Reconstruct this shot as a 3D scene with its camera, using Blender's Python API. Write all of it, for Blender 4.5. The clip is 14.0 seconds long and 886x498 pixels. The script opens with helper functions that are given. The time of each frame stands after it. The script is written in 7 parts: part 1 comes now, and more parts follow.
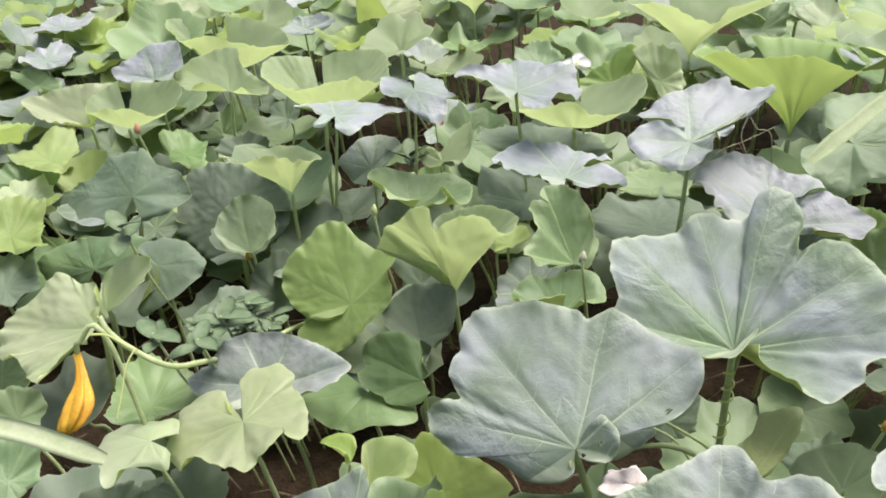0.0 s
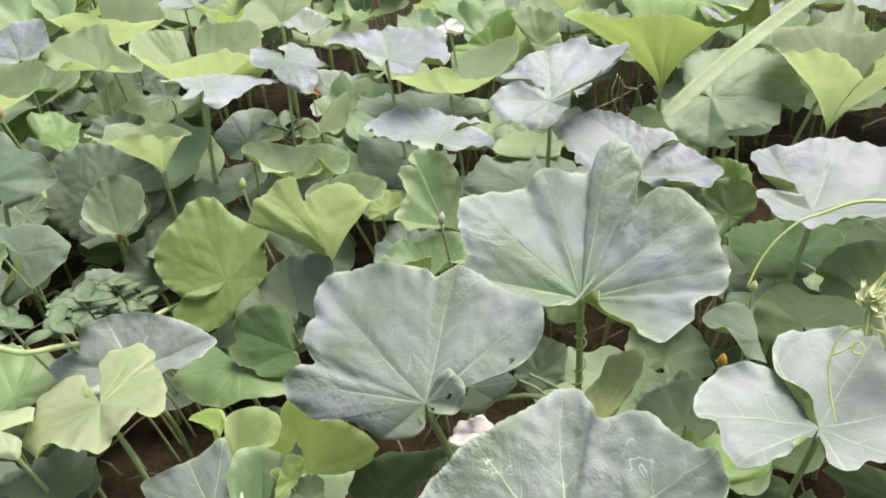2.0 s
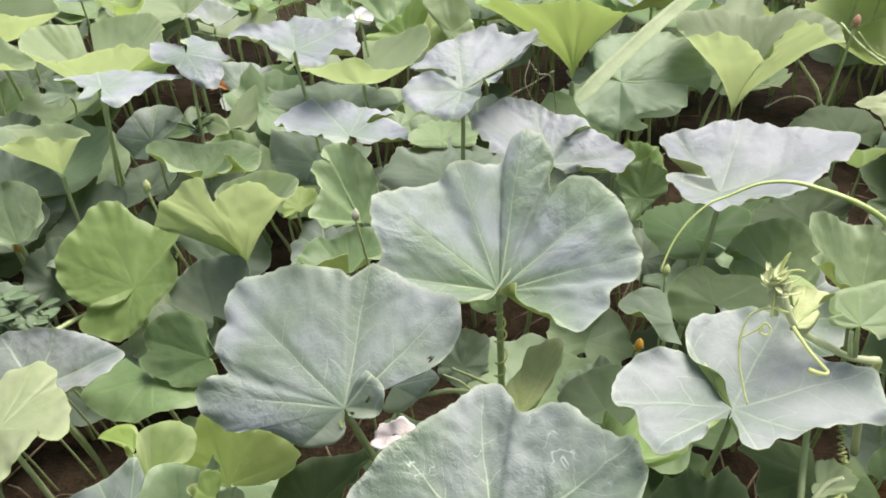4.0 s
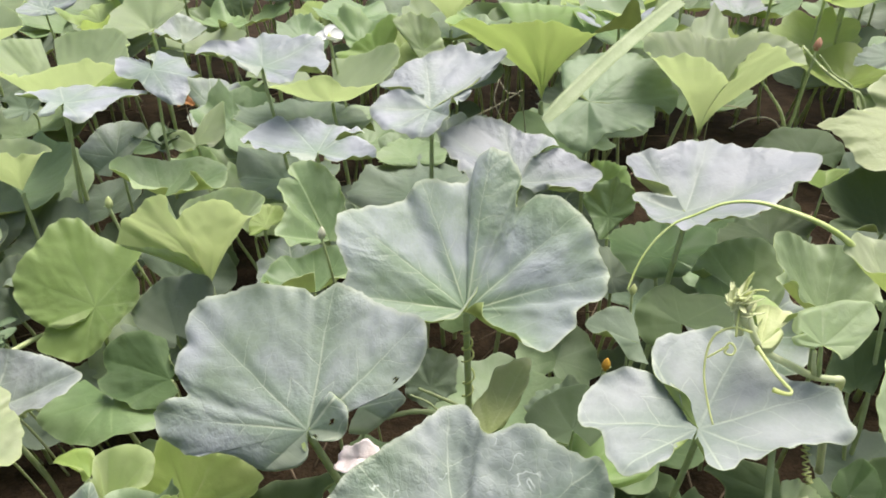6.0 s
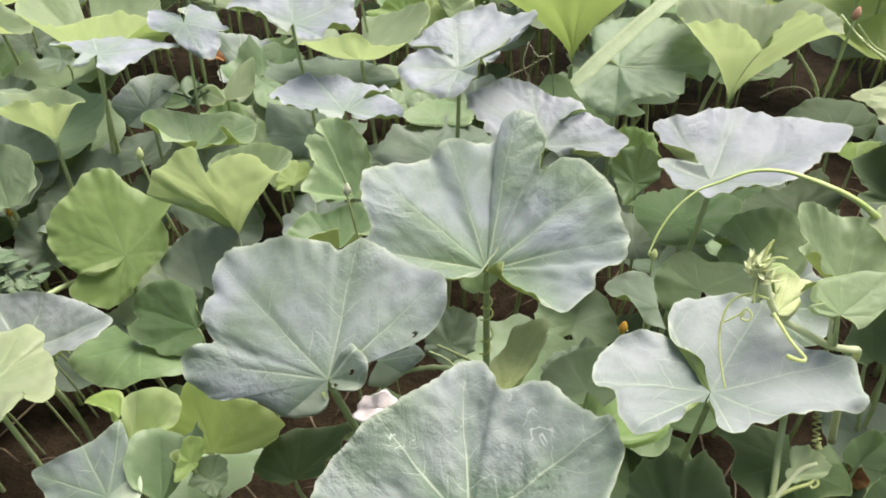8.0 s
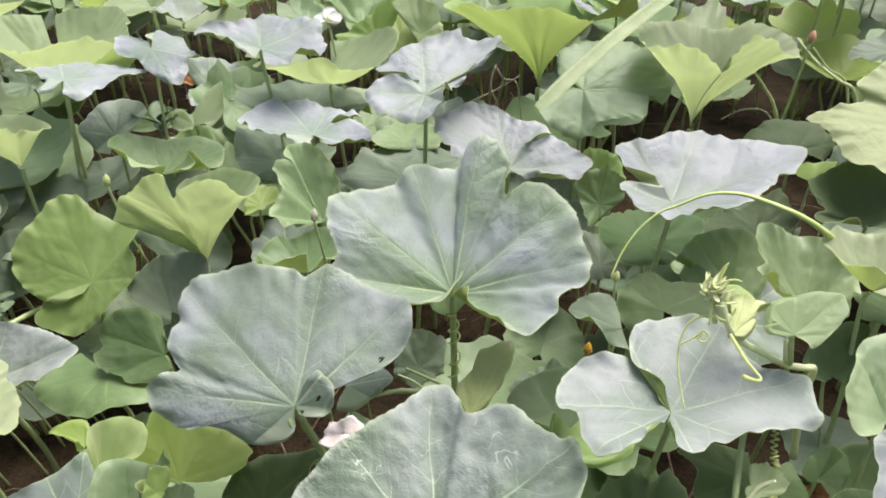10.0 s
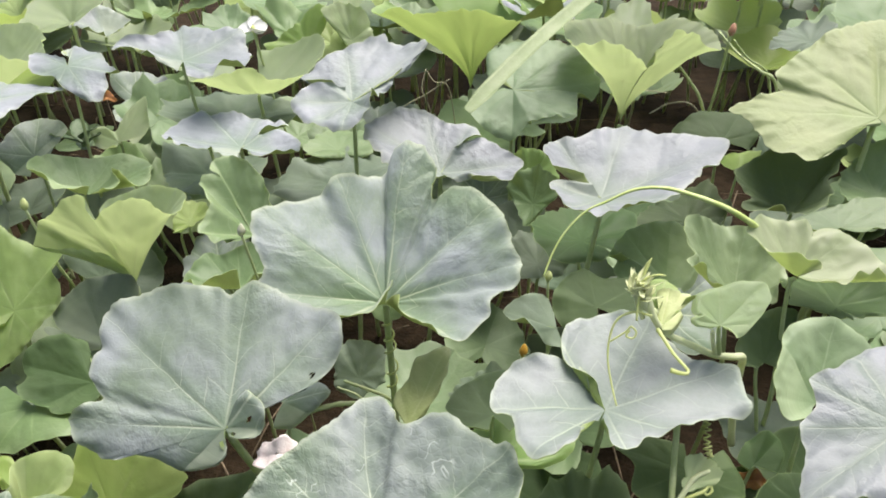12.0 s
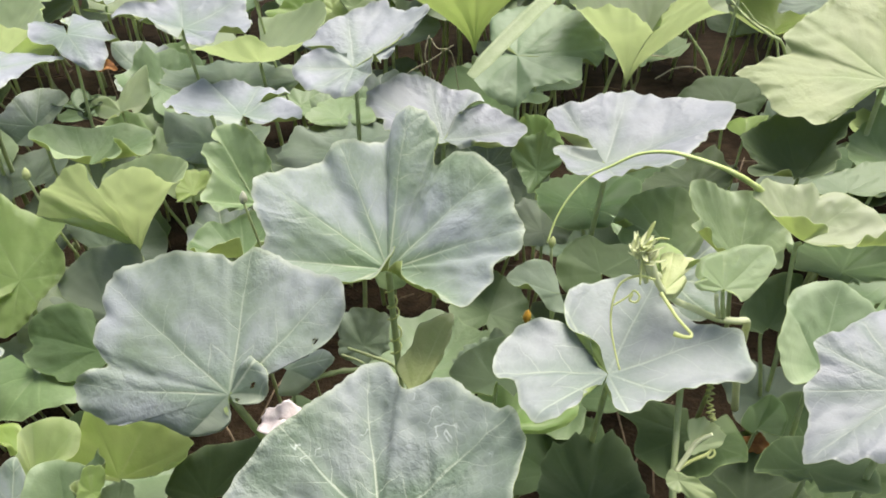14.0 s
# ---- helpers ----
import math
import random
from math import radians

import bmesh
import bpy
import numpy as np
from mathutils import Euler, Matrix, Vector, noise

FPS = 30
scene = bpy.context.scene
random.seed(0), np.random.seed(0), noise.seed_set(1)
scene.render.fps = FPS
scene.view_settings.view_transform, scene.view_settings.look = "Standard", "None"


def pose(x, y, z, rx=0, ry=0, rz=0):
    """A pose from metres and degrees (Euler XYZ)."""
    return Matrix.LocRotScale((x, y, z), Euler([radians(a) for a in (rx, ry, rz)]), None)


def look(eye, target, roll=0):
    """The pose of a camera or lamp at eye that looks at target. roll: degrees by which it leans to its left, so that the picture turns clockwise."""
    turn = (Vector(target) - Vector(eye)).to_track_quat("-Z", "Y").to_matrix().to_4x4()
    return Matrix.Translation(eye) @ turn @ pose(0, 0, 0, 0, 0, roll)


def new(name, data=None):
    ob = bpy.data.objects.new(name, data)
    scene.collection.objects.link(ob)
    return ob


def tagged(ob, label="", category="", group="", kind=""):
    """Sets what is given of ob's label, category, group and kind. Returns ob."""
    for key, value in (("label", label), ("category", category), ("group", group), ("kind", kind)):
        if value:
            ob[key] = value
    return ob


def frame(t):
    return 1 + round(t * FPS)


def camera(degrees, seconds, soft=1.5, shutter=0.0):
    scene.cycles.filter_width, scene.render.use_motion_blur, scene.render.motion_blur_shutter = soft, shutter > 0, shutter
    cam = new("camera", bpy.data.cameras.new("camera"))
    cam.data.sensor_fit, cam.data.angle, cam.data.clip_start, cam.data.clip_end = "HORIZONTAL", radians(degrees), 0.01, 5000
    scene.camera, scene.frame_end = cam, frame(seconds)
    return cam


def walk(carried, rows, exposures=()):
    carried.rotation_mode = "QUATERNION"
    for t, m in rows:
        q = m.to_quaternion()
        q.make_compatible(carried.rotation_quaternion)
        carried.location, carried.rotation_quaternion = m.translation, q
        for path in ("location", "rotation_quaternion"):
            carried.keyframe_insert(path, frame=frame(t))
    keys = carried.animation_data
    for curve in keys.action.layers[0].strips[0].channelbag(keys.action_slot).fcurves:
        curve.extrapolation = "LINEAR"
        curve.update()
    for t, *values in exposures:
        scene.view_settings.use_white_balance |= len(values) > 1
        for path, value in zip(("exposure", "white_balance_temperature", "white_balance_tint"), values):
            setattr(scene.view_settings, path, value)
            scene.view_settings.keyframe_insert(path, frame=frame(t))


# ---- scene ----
cam = camera(60.0, 14.0, soft=1.8)
PATH = [
    (0, (0.001, 0.085, 0.994), (-0.699, 1.726, 0.088), -1.4),
    (0.5, (0.007, 0.081, 0.999), (-0.73, 1.707, 0.098), -2.8),
    (1, (0.028, 0.074, 0.982), (-0.662, 1.628, -0.071), -5.1),
    (1.5, (0.058, 0.093, 0.981), (-0.518, 1.731, -0.012), -2.3),
    (2, (0.089, 0.104, 0.981), (-0.42, 1.779, 0.014), -1.7),
    (2.5, (0.122, 0.125, 0.987), (-0.265, 1.84, 0.032), -1.4),
    (3, (0.111, 0.122, 0.984), (-0.273, 1.802, -0.032), -2.2),
    (3.2, (0.107, 0.129, 0.981), (-0.234, 1.812, -0.045), -2.2),
    (5.3, (0.096, 0.127, 0.986), (-0.226, 1.858, 0.038), -0.7),
    (5.5, (0.097, 0.127, 0.986), (-0.223, 1.858, 0.036), -0.9),
    (6, (0.104, 0.137, 0.98), (-0.15, 1.872, 0.017), 0.0),
    (6.5, (0.11, 0.148, 0.97), (-0.089, 1.864, -0.038), 1.5),
    (7, (0.102, 0.127, 0.982), (-0.232, 1.787, -0.081), -1.0),
    (7.5, (0.105, 0.126, 0.986), (-0.222, 1.808, -0.046), -0.9),
    (8, (0.109, 0.124, 0.98), (-0.2, 1.802, -0.063), 0.8),
    (8.2, (0.113, 0.129, 0.987), (-0.175, 1.828, -0.029), 1.3),
    (10.3, (0.125, 0.121, 0.993), (-0.108, 1.836, -0.01), 1.1),
    (10.5, (0.131, 0.129, 0.989), (-0.066, 1.837, -0.033), 0.7),
    (11, (0.147, 0.139, 0.992), (0.013, 1.863, -0.013), 0.4),
    (11.5, (0.146, 0.142, 0.992), (0.019, 1.867, -0.012), 0.2),
    (12, (0.146, 0.136, 0.993), (0.019, 1.866, -0.003), 0.2),
    (12.5, (0.147, 0.15, 0.978), (0.063, 1.814, -0.128), 0.3),
    (13, (0.145, 0.151, 0.983), (0.056, 1.825, -0.109), 0.7),
    (13.5, (0.149, 0.146, 0.984), (0.041, 1.832, -0.087), 0.2),
    (14, (0.15, 0.137, 0.985), (0.01, 1.827, -0.074), -0.4),
]
walk(cam, [(t, look(eye, target, roll)) for t, eye, target, roll in PATH])

# ---- light: thin even cloud, sun veiled ----
SUN_EL, SUN_ROT = radians(74), radians(51)
world = bpy.data.worlds.new("sky")
scene.world = world
world.use_nodes = True
wn = world.node_tree
sky = wn.nodes.new("ShaderNodeTexSky")
sky.sky_type, sky.sun_disc = "NISHITA", False
sky.sun_elevation, sky.sun_rotation = SUN_EL, SUN_ROT
sky.air_density, sky.dust_density, sky.ozone_density = 1.0, 4.0, 1.0
bg = wn.nodes["Background"]
bg.inputs["Strength"].default_value = 0.092
veil = wn.nodes.new("ShaderNodeHueSaturation")
veil.inputs["Saturation"].default_value = 0.72
wn.links.new(sky.outputs["Color"], veil.inputs["Color"])
wn.links.new(veil.outputs["Color"], bg.inputs["Color"])
sun_data = bpy.data.lights.new("sun", "SUN")
sun_data.energy, sun_data.angle, sun_data.color = 3.0, radians(40), (1.0, 0.95, 0.885)
sun = new("sun", sun_data)
sun.matrix_world = look((1.35, 2.3, 6.4), (0, 1.2, 0.4))
scene.view_settings.exposure = 0.93


# ---- materials ----
def nodes_of(name):
    m = bpy.data.materials.new(name)
    m.use_nodes = True
    nt = m.node_tree
    return m, nt, nt.nodes["Principled BSDF"], nt.nodes["Material Output"]


def sock(nt, target, value):
    if isinstance(value, (int, float)):
        target.default_value = value
    elif isinstance(value, tuple):
        target.default_value = value if len(value) == len(target.default_value) else (*value, 1.0)
    else:
        nt.links.new(value, target)


def op(nt, kind, a, b=0.0, c=None):
    n = nt.nodes.new("ShaderNodeMath")
    n.operation = kind
    sock(nt, n.inputs[0], a)
    sock(nt, n.inputs[1], b)
    if c is not None:
        sock(nt, n.inputs[2], c)
    return n.outputs[0]


def mix(nt, fac, a, b):
    n = nt.nodes.new("ShaderNodeMix")
    n.data_type = "RGBA"
    sock(nt, n.inputs["Factor"], fac)
    sock(nt, n.inputs[6], a)
    sock(nt, n.inputs[7], b)
    return n.outputs[2]


def ramp(nt, value, lo, hi, a=0.0, b=1.0, smooth=True):
    n = nt.nodes.new("ShaderNodeMapRange")
    n.interpolation_type = "SMOOTHSTEP" if smooth else "LINEAR"
    for i, v in enumerate((value, lo, hi, a, b)):
        sock(nt, n.inputs[i], v)
    return n.outputs[0]


def noise_of(nt, vec, scale, detail=3.0, rough=0.55):
    n = nt.nodes.new("ShaderNodeTexNoise")
    sock(nt, n.inputs["Vector"], vec)
    n.inputs["Scale"].default_value, n.inputs["Detail"].default_value, n.inputs["Roughness"].default_value = scale, detail, rough
    return n.outputs["Fac"]


def leaf_material(name, deep, light, vein, rough, translucent, glow, vein_gain=1.0, quilt=1.0, specks=0.0, bloom=0.0, trails=0.0, veil=0.5, gloss=0.4):
    """A gourd leaf's face: main veins fan out from the stalk, side veins branch off, a fine net lies between."""
    m, nt, bsdf, out = nodes_of(name)
    uv = nt.nodes.new("ShaderNodeUVMap")
    uv.uv_map = "leaf"
    sep = nt.nodes.new("ShaderNodeSeparateXYZ")
    nt.links.new(uv.outputs[0], sep.inputs[0])
    u, v = sep.outputs[0], sep.outputs[1]
    info = nt.nodes.new("ShaderNodeObjectInfo")
    isle = nt.nodes.new("ShaderNodeNewGeometry")
    rnd = op(nt, "FRACT", op(nt, "ADD", info.outputs["Random"], isle.outputs["Random Per Island"]))
    shift = nt.nodes.new("ShaderNodeVectorMath")
    shift.operation = "ADD"
    nt.links.new(uv.outputs[0], shift.inputs[0])
    comb = nt.nodes.new("ShaderNodeCombineXYZ")
    sock(nt, comb.inputs[0], op(nt, "MULTIPLY", rnd, 17.0))
    sock(nt, comb.inputs[1], op(nt, "MULTIPLY", rnd, 5.0))
    nt.links.new(comb.outputs[0], shift.inputs[1])
    vec = shift.outputs[0]
    r = op(nt, "SQRT", op(nt, "ADD", op(nt, "MULTIPLY", u, u), op(nt, "MULTIPLY", v, v)))
    th = op(nt, "ARCTAN2", v, u)
    wob = op(nt, "MULTIPLY", op(nt, "SUBTRACT", noise_of(nt, vec, 11.0, 3.0), 0.5), 0.16)
    th = op(nt, "ADD", th, op(nt, "ADD", wob, 6.24))
    step = 0.78
    fan = op(nt, "PINGPONG", th, step / 2)
    along = op(nt, "MULTIPLY", r, op(nt, "COSINE", fan))
    aside = op(nt, "MULTIPLY", r, op(nt, "SINE", fan))
    width = ramp(nt, r, 0.0, 0.16, 0.0015, 0.0006, False)
    main = ramp(nt, aside, op(nt, "MULTIPLY", width, 0.4), op(nt, "MULTIPLY", width, 1.5), 1.0, 0.0)
    stray = op(nt, "MULTIPLY", op(nt, "SUBTRACT", noise_of(nt, vec, 22.0, 2.0), 0.5), 0.022)
    branch = op(nt, "PINGPONG", op(nt, "ADD", stray, op(nt, "SUBTRACT", along, op(nt, "MULTIPLY", aside, 0.85))), 0.017)
    side = op(nt, "MULTIPLY", ramp(nt, branch, 0.0002, 0.0010, 1.0, 0.0), ramp(nt, aside, 0.0, 0.045, 0.9, 0.1))
    side = op(nt, "MULTIPLY", side, ramp(nt, r, 0.012, 0.04))
    net = nt.nodes.new("ShaderNodeTexVoronoi")
    net.feature = "DISTANCE_TO_EDGE"
    nt.links.new(vec, net.inputs["Vector"])
    net.inputs["Scale"].default_value = 130.0
    cell = ramp(nt, net.outputs["Distance"], 0.0, 0.16, 1.0, 0.0)
    veins = op(nt, "MAXIMUM", main, op(nt, "MULTIPLY", side, 0.9))
    veins = op(nt, "MULTIPLY", veins, op(nt, "MULTIPLY", op(nt, "MULTIPLY", ramp(nt, r, 0.0, 0.035, 0.3, 1.0), ramp(nt, r, 0.03, 0.13, vein_gain * 0.85, vein_gain * 0.45)), ramp(nt, noise_of(nt, vec, 30.0, 2.0), 0.3, 0.6, 0.55, 1.0)))
    blot = noise_of(nt, vec, 8.0, 2.5)
    fine = noise_of(nt, vec, 160.0, 3.0)
    tone = op(nt, "ADD", op(nt, "MULTIPLY", blot, 0.85), op(nt, "MULTIPLY", fine, 0.15))
    deep, light = (deep[0] * 1.05, *deep[1:]), (light[0] * 1.05, *light[1:])
    base = mix(nt, ramp(nt, tone, 0.30, 0.70), deep, light)
    halo = op(nt, "MULTIPLY", ramp(nt, op(nt, "ADD", aside, stray), 0.0, 0.020, 0.7, 0.0), ramp(nt, r, 0.02, 0.16, 1.0, 0.2))
    halo = op(nt, "MAXIMUM", halo, ramp(nt, op(nt, "ADD", r, stray), 0.0, 0.075, 0.8, 0.0))
    base = mix(nt, op(nt, "MULTIPLY", halo, veil), base, tuple(c * k for c, k in zip(deep, (0.80, 0.98, 0.70))))
    base = mix(nt, op(nt, "MULTIPLY", cell, 0.045), base, vein)
    base = mix(nt, veins, base, vein)
    edge = nt.nodes.new("ShaderNodeAttribute")
    edge.attribute_name = "rim"
    base = mix(nt, ramp(nt, edge.outputs["Fac"], 0.955, 1.0, 0.0, 0.45), base, vein)
    if specks:
        spot = ramp(nt, noise_of(nt, vec, 95.0, 3.0, 0.6), 0.66, 0.76, 0.0, specks)
        base = mix(nt, spot, base, (0.62, 0.66, 0.6))
    if trails:
        thread = ramp(nt, op(nt, "ABSOLUTE", op(nt, "SUBTRACT", noise_of(nt, vec, 42.0, 2.0), 0.5)), 0.006, 0.016, 1.0, 0.0)
        here = ramp(nt, noise_of(nt, vec, 24.0, 1.0), 0.61, 0.66, 0.0, trails)
        base = mix(nt, op(nt, "MULTIPLY", thread, here), base, (0.66, 0.70, 0.62))
    hsv = nt.nodes.new("ShaderNodeHueSaturation")
    sock(nt, hsv.inputs["Hue"], ramp(nt, rnd, 0.0, 1.0, 0.488, 0.512, False))
    sock(nt, hsv.inputs["Saturation"], ramp(nt, op(nt, "FRACT", op(nt, "MULTIPLY", rnd, 7.3)), 0.0, 1.0, 0.85, 1.15, False))
    sock(nt, hsv.inputs["Value"], ramp(nt, op(nt, "FRACT", op(nt, "MULTIPLY", rnd, 13.7)), 0.0, 1.0, 0.86, 1.16, False))
    nt.links.new(base, hsv.inputs["Color"])
    col = hsv.outputs[0]
    nt.links.new(col, bsdf.inputs["Base Color"])
    sock(nt, bsdf.inputs["Roughness"], ramp(nt, blot, 0.3, 0.7, rough - 0.03, rough + 0.06, False))
    bsdf.inputs["Specular IOR Level"].default_value = gloss
    bsdf.inputs["Sheen Weight"].default_value, bsdf.inputs["Sheen Roughness"].default_value = bloom, 0.35
    patch = ramp(nt, noise_of(nt, vec, 9.0, 2.0), 0.42, 0.68, 0.12, 1.0)
    pillow = op(nt, "MULTIPLY", ramp(nt, branch, 0.0, 0.012), ramp(nt, aside, 0.0, 0.01))
    crease = op(nt, "ADD", op(nt, "MULTIPLY", pillow, 0.7), op(nt, "MULTIPLY", noise_of(nt, vec, 62.0, 3.0, 0.6), 2.1))
    height = op(nt, "MULTIPLY", op(nt, "MULTIPLY", crease, patch), quilt)
    height = op(nt, "ADD", height, op(nt, "ADD", op(nt, "MULTIPLY", cell, -0.05 * quilt), op(nt, "MULTIPLY", veins, -0.25)))
    bump = nt.nodes.new("ShaderNodeBump")
    bump.inputs["Strength"].default_value, bump.inputs["Distance"].default_value = 0.65, 0.0024
    nt.links.new(height, bump.inputs["Height"])
    nt.links.new(bump.outputs[0], bsdf.inputs["Normal"])
    tr = nt.nodes.new("ShaderNodeBsdfTranslucent")
    tint = mix(nt, op(nt, "MULTIPLY", veins, 0.35), glow, deep)
    nt.links.new(tint, tr.inputs["Color"])
    ms = nt.nodes.new("ShaderNodeMixShader")
    ms.inputs[0].default_value = translucent
    nt.links.new(bsdf.outputs[0], ms.inputs[1])
    nt.links.new(tr.outputs[0], ms.inputs[2])
    nt.links.new(ms.outputs[0], out.inputs["Surface"])
    return m


GLOW = (0.78, 0.87, 0.45)
TOP = {
    "waxy": leaf_material("waxy_leaf_top", (0.140, 0.196, 0.136), (0.290, 0.324, 0.348), (0.50, 0.54, 0.40), 0.52, 0.16, GLOW, 0.9, 1.0, 0.16, 0.2, veil=0.8),
    "silver": leaf_material("silvery_leaf_top", (0.222, 0.252, 0.268), (0.322, 0.346, 0.386), (0.46, 0.49, 0.40), 0.5, 0.12, GLOW, 0.6, 1.0, 0.3, 0.2, veil=1.0),
    "grey": leaf_material("grey_leaf_top", (0.160, 0.200, 0.186), (0.275, 0.300, 0.308), (0.48, 0.52, 0.40), 0.52, 0.14, GLOW, 0.7, 1.0, 0.16, 0.2, veil=0.6),
    "mined": leaf_material("mined_leaf_top", (0.126, 0.178, 0.128), (0.250, 0.284, 0.296), (0.50, 0.54, 0.40), 0.52, 0.16, GLOW, 1.0, 2.0, 0.2, 0.2, 0.55, veil=1.0),
    "green": leaf_material("green_leaf_top", (0.122, 0.190, 0.094), (0.210, 0.294, 0.160), (0.32, 0.40, 0.22), 0.46, 0.20, GLOW, 0.45),
    "mid": leaf_material("bright_leaf_top", (0.150, 0.255, 0.064), (0.250, 0.375, 0.125), (0.42, 0.50, 0.24), 0.46, 0.42, GLOW, 0.80),
    # darker copy of the green top, with the shade of overlying leaves coloured in
    "dark": leaf_material("shade_toned_leaf_top", (0.104, 0.142, 0.106), (0.178, 0.222, 0.176), (0.26, 0.30, 0.20), 0.55, 0.18, GLOW, 0.32, gloss=0.2),
    "pale": leaf_material("pale_leaf_top", (0.325, 0.385, 0.245), (0.430, 0.485, 0.335), (0.48, 0.53, 0.32), 0.45, 0.36, GLOW, 0.80, 0.45, 0.0, 0.1),
    "lime": leaf_material("young_leaf_top", (0.255, 0.340, 0.118), (0.350, 0.435, 0.175), (0.50, 0.55, 0.28), 0.45, 0.48, GLOW, 0.80),
    "cupped": leaf_material("cupped_leaf_top", (0.240, 0.305, 0.220), (0.345, 0.405, 0.320), (0.48, 0.54, 0.36), 0.45, 0.60, (0.86, 0.90, 0.72), 0.80, 1.0, 0.0, 0.1),
    # darkest copy: stands for the deep shade under the upper leaves
    "deep": leaf_material("deep_shade_leaf_top", (0.042, 0.070, 0.035), (0.076, 0.112, 0.058), (0.20, 0.26, 0.14), 0.55, 0.2, GLOW, 0.4, gloss=0.15),
    "jade": leaf_material("cool_green_leaf_top", (0.135, 0.205, 0.108), (0.235, 0.315, 0.182), (0.38, 0.45, 0.27), 0.46, 0.22, GLOW, 0.7),
    # lighter yellow-green copy; extra brightness makes up for shade falling on the leaf
    "yellow": leaf_material("lightened_leaf_top", (0.390, 0.440, 0.190), (0.520, 0.565, 0.290), (0.62, 0.64, 0.36), 0.5, 0.12, (0.86, 0.90, 0.5), 0.5),
    "tan": leaf_material("ageing_leaf_top", (0.225, 0.280, 0.130), (0.330, 0.375, 0.210), (0.50, 0.53, 0.32), 0.5, 0.26, GLOW, 0.6, 1.2),
}
UNDER = {
    "waxy": leaf_material("leaf_underside", (0.240, 0.305, 0.110), (0.325, 0.395, 0.160), (0.40, 0.45, 0.26), 0.6, 0.45, GLOW, 0.7, 0.6),
    "lime": leaf_material("young_leaf_underside", (0.310, 0.405, 0.115), (0.460, 0.555, 0.200), (0.74, 0.78, 0.50), 0.6, 0.64, (0.79, 0.88, 0.50), 1.3, 0.8),
}


def plain(name, a, b, rough=0.6, scale=40.0, bump=0.3, translucent=0.0, dist=0.002):
    """A surface with two tones mottled at two sizes and a fine relief."""
    m, nt, bsdf, out = nodes_of(name)
    tc = nt.nodes.new("ShaderNodeTexCoord")
    vec = tc.outputs["Object"]
    n1, n2 = noise_of(nt, vec, scale, 4.0), noise_of(nt, vec, scale * 7, 3.0)
    tone = op(nt, "ADD", op(nt, "MULTIPLY", n1, 0.65), op(nt, "MULTIPLY", n2, 0.35))
    nt.links.new(mix(nt, ramp(nt, tone, 0.35, 0.65), a, b), bsdf.inputs["Base Color"])
    bsdf.inputs["Roughness"].default_value = rough
    bu = nt.nodes.new("ShaderNodeBump")
    bu.inputs["Strength"].default_value, bu.inputs["Distance"].default_value = bump, dist
    nt.links.new(tone, bu.inputs["Height"])
    nt.links.new(bu.outputs[0], bsdf.inputs["Normal"])
    if translucent:
        tr = nt.nodes.new("ShaderNodeBsdfTranslucent")
        tr.inputs["Color"].default_value = (*b, 1)
        ms = nt.nodes.new("ShaderNodeMixShader")
        ms.inputs[0].default_value = translucent
        nt.links.new(bsdf.outputs[0], ms.inputs[1])
        nt.links.new(tr.outputs[0], ms.inputs[2])
        nt.links.new(ms.outputs[0], out.inputs["Surface"])
    return m


SOIL = plain("damp_red_brown_soil", (0.019, 0.0135, 0.008), (0.046, 0.031, 0.019), 0.95, 18.0, 0.9, 0.0, 0.02)
SOIL.node_tree.nodes["Principled BSDF"].inputs["Specular IOR Level"].default_value = 0.08
STALK = plain("hairy_green_stalk", (0.42, 0.50, 0.23), (0.58, 0.64, 0.37), 0.55, 60.0, 0.3, 0.3)
STALK_PALE = plain("pale_young_stalk", (0.60, 0.65, 0.38), (0.74, 0.77, 0.53), 0.5, 60.0, 0.3, 0.35)
TENDRIL = plain("yellow_green_tendril", (0.62, 0.67, 0.27), (0.74, 0.78, 0.40), 0.5, 80.0, 0.3, 0.45)
YOUNG = plain("unfolding_young_leaf", (0.70, 0.75, 0.42), (0.82, 0.84, 0.56), 0.55, 70.0, 0.4, 0.3)
STALK_LIME = plain("lime_flower_stalk", (0.46, 0.56, 0.16), (0.58, 0.66, 0.28), 0.5, 60.0)
BUD_CREAM = plain("cream_bud", (0.58, 0.58, 0.42), (0.72, 0.72, 0.58), 0.6, 90.0, 0.3, 0.2)
BUD_PALE = plain("pale_yellow_bud", (0.50, 0.56, 0.22), (0.62, 0.66, 0.34), 0.6, 90.0, 0.3, 0.2)
BUD_ORANGE = plain("orange_bud", (0.50, 0.26, 0.03), (0.62, 0.40, 0.06), 0.6, 90.0, 0.3, 0.2)
BUD_ROSE = plain("faded_rose_bud", (0.48, 0.22, 0.13), (0.60, 0.36, 0.24), 0.7, 90.0, 0.4, 0.1)
PETAL = plain("white_petal", (0.78, 0.78, 0.74), (0.86, 0.86, 0.84), 0.6, 70.0, 0.3, 0.3)
PETAL_ORANGE = plain("withered_yellow_petal", (0.55, 0.27, 0.02), (0.72, 0.47, 0.05), 0.6, 45.0, 0.5, 0.3)
GRASS = plain("broad_grass", (0.30, 0.37, 0.19), (0.40, 0.46, 0.27), 0.6, 35.0, 0.3, 0.3)
WEED = plain("weed_leaf", (0.11, 0.17, 0.085), (0.19, 0.255, 0.14), 0.55, 70.0, 0.4, 0.25)
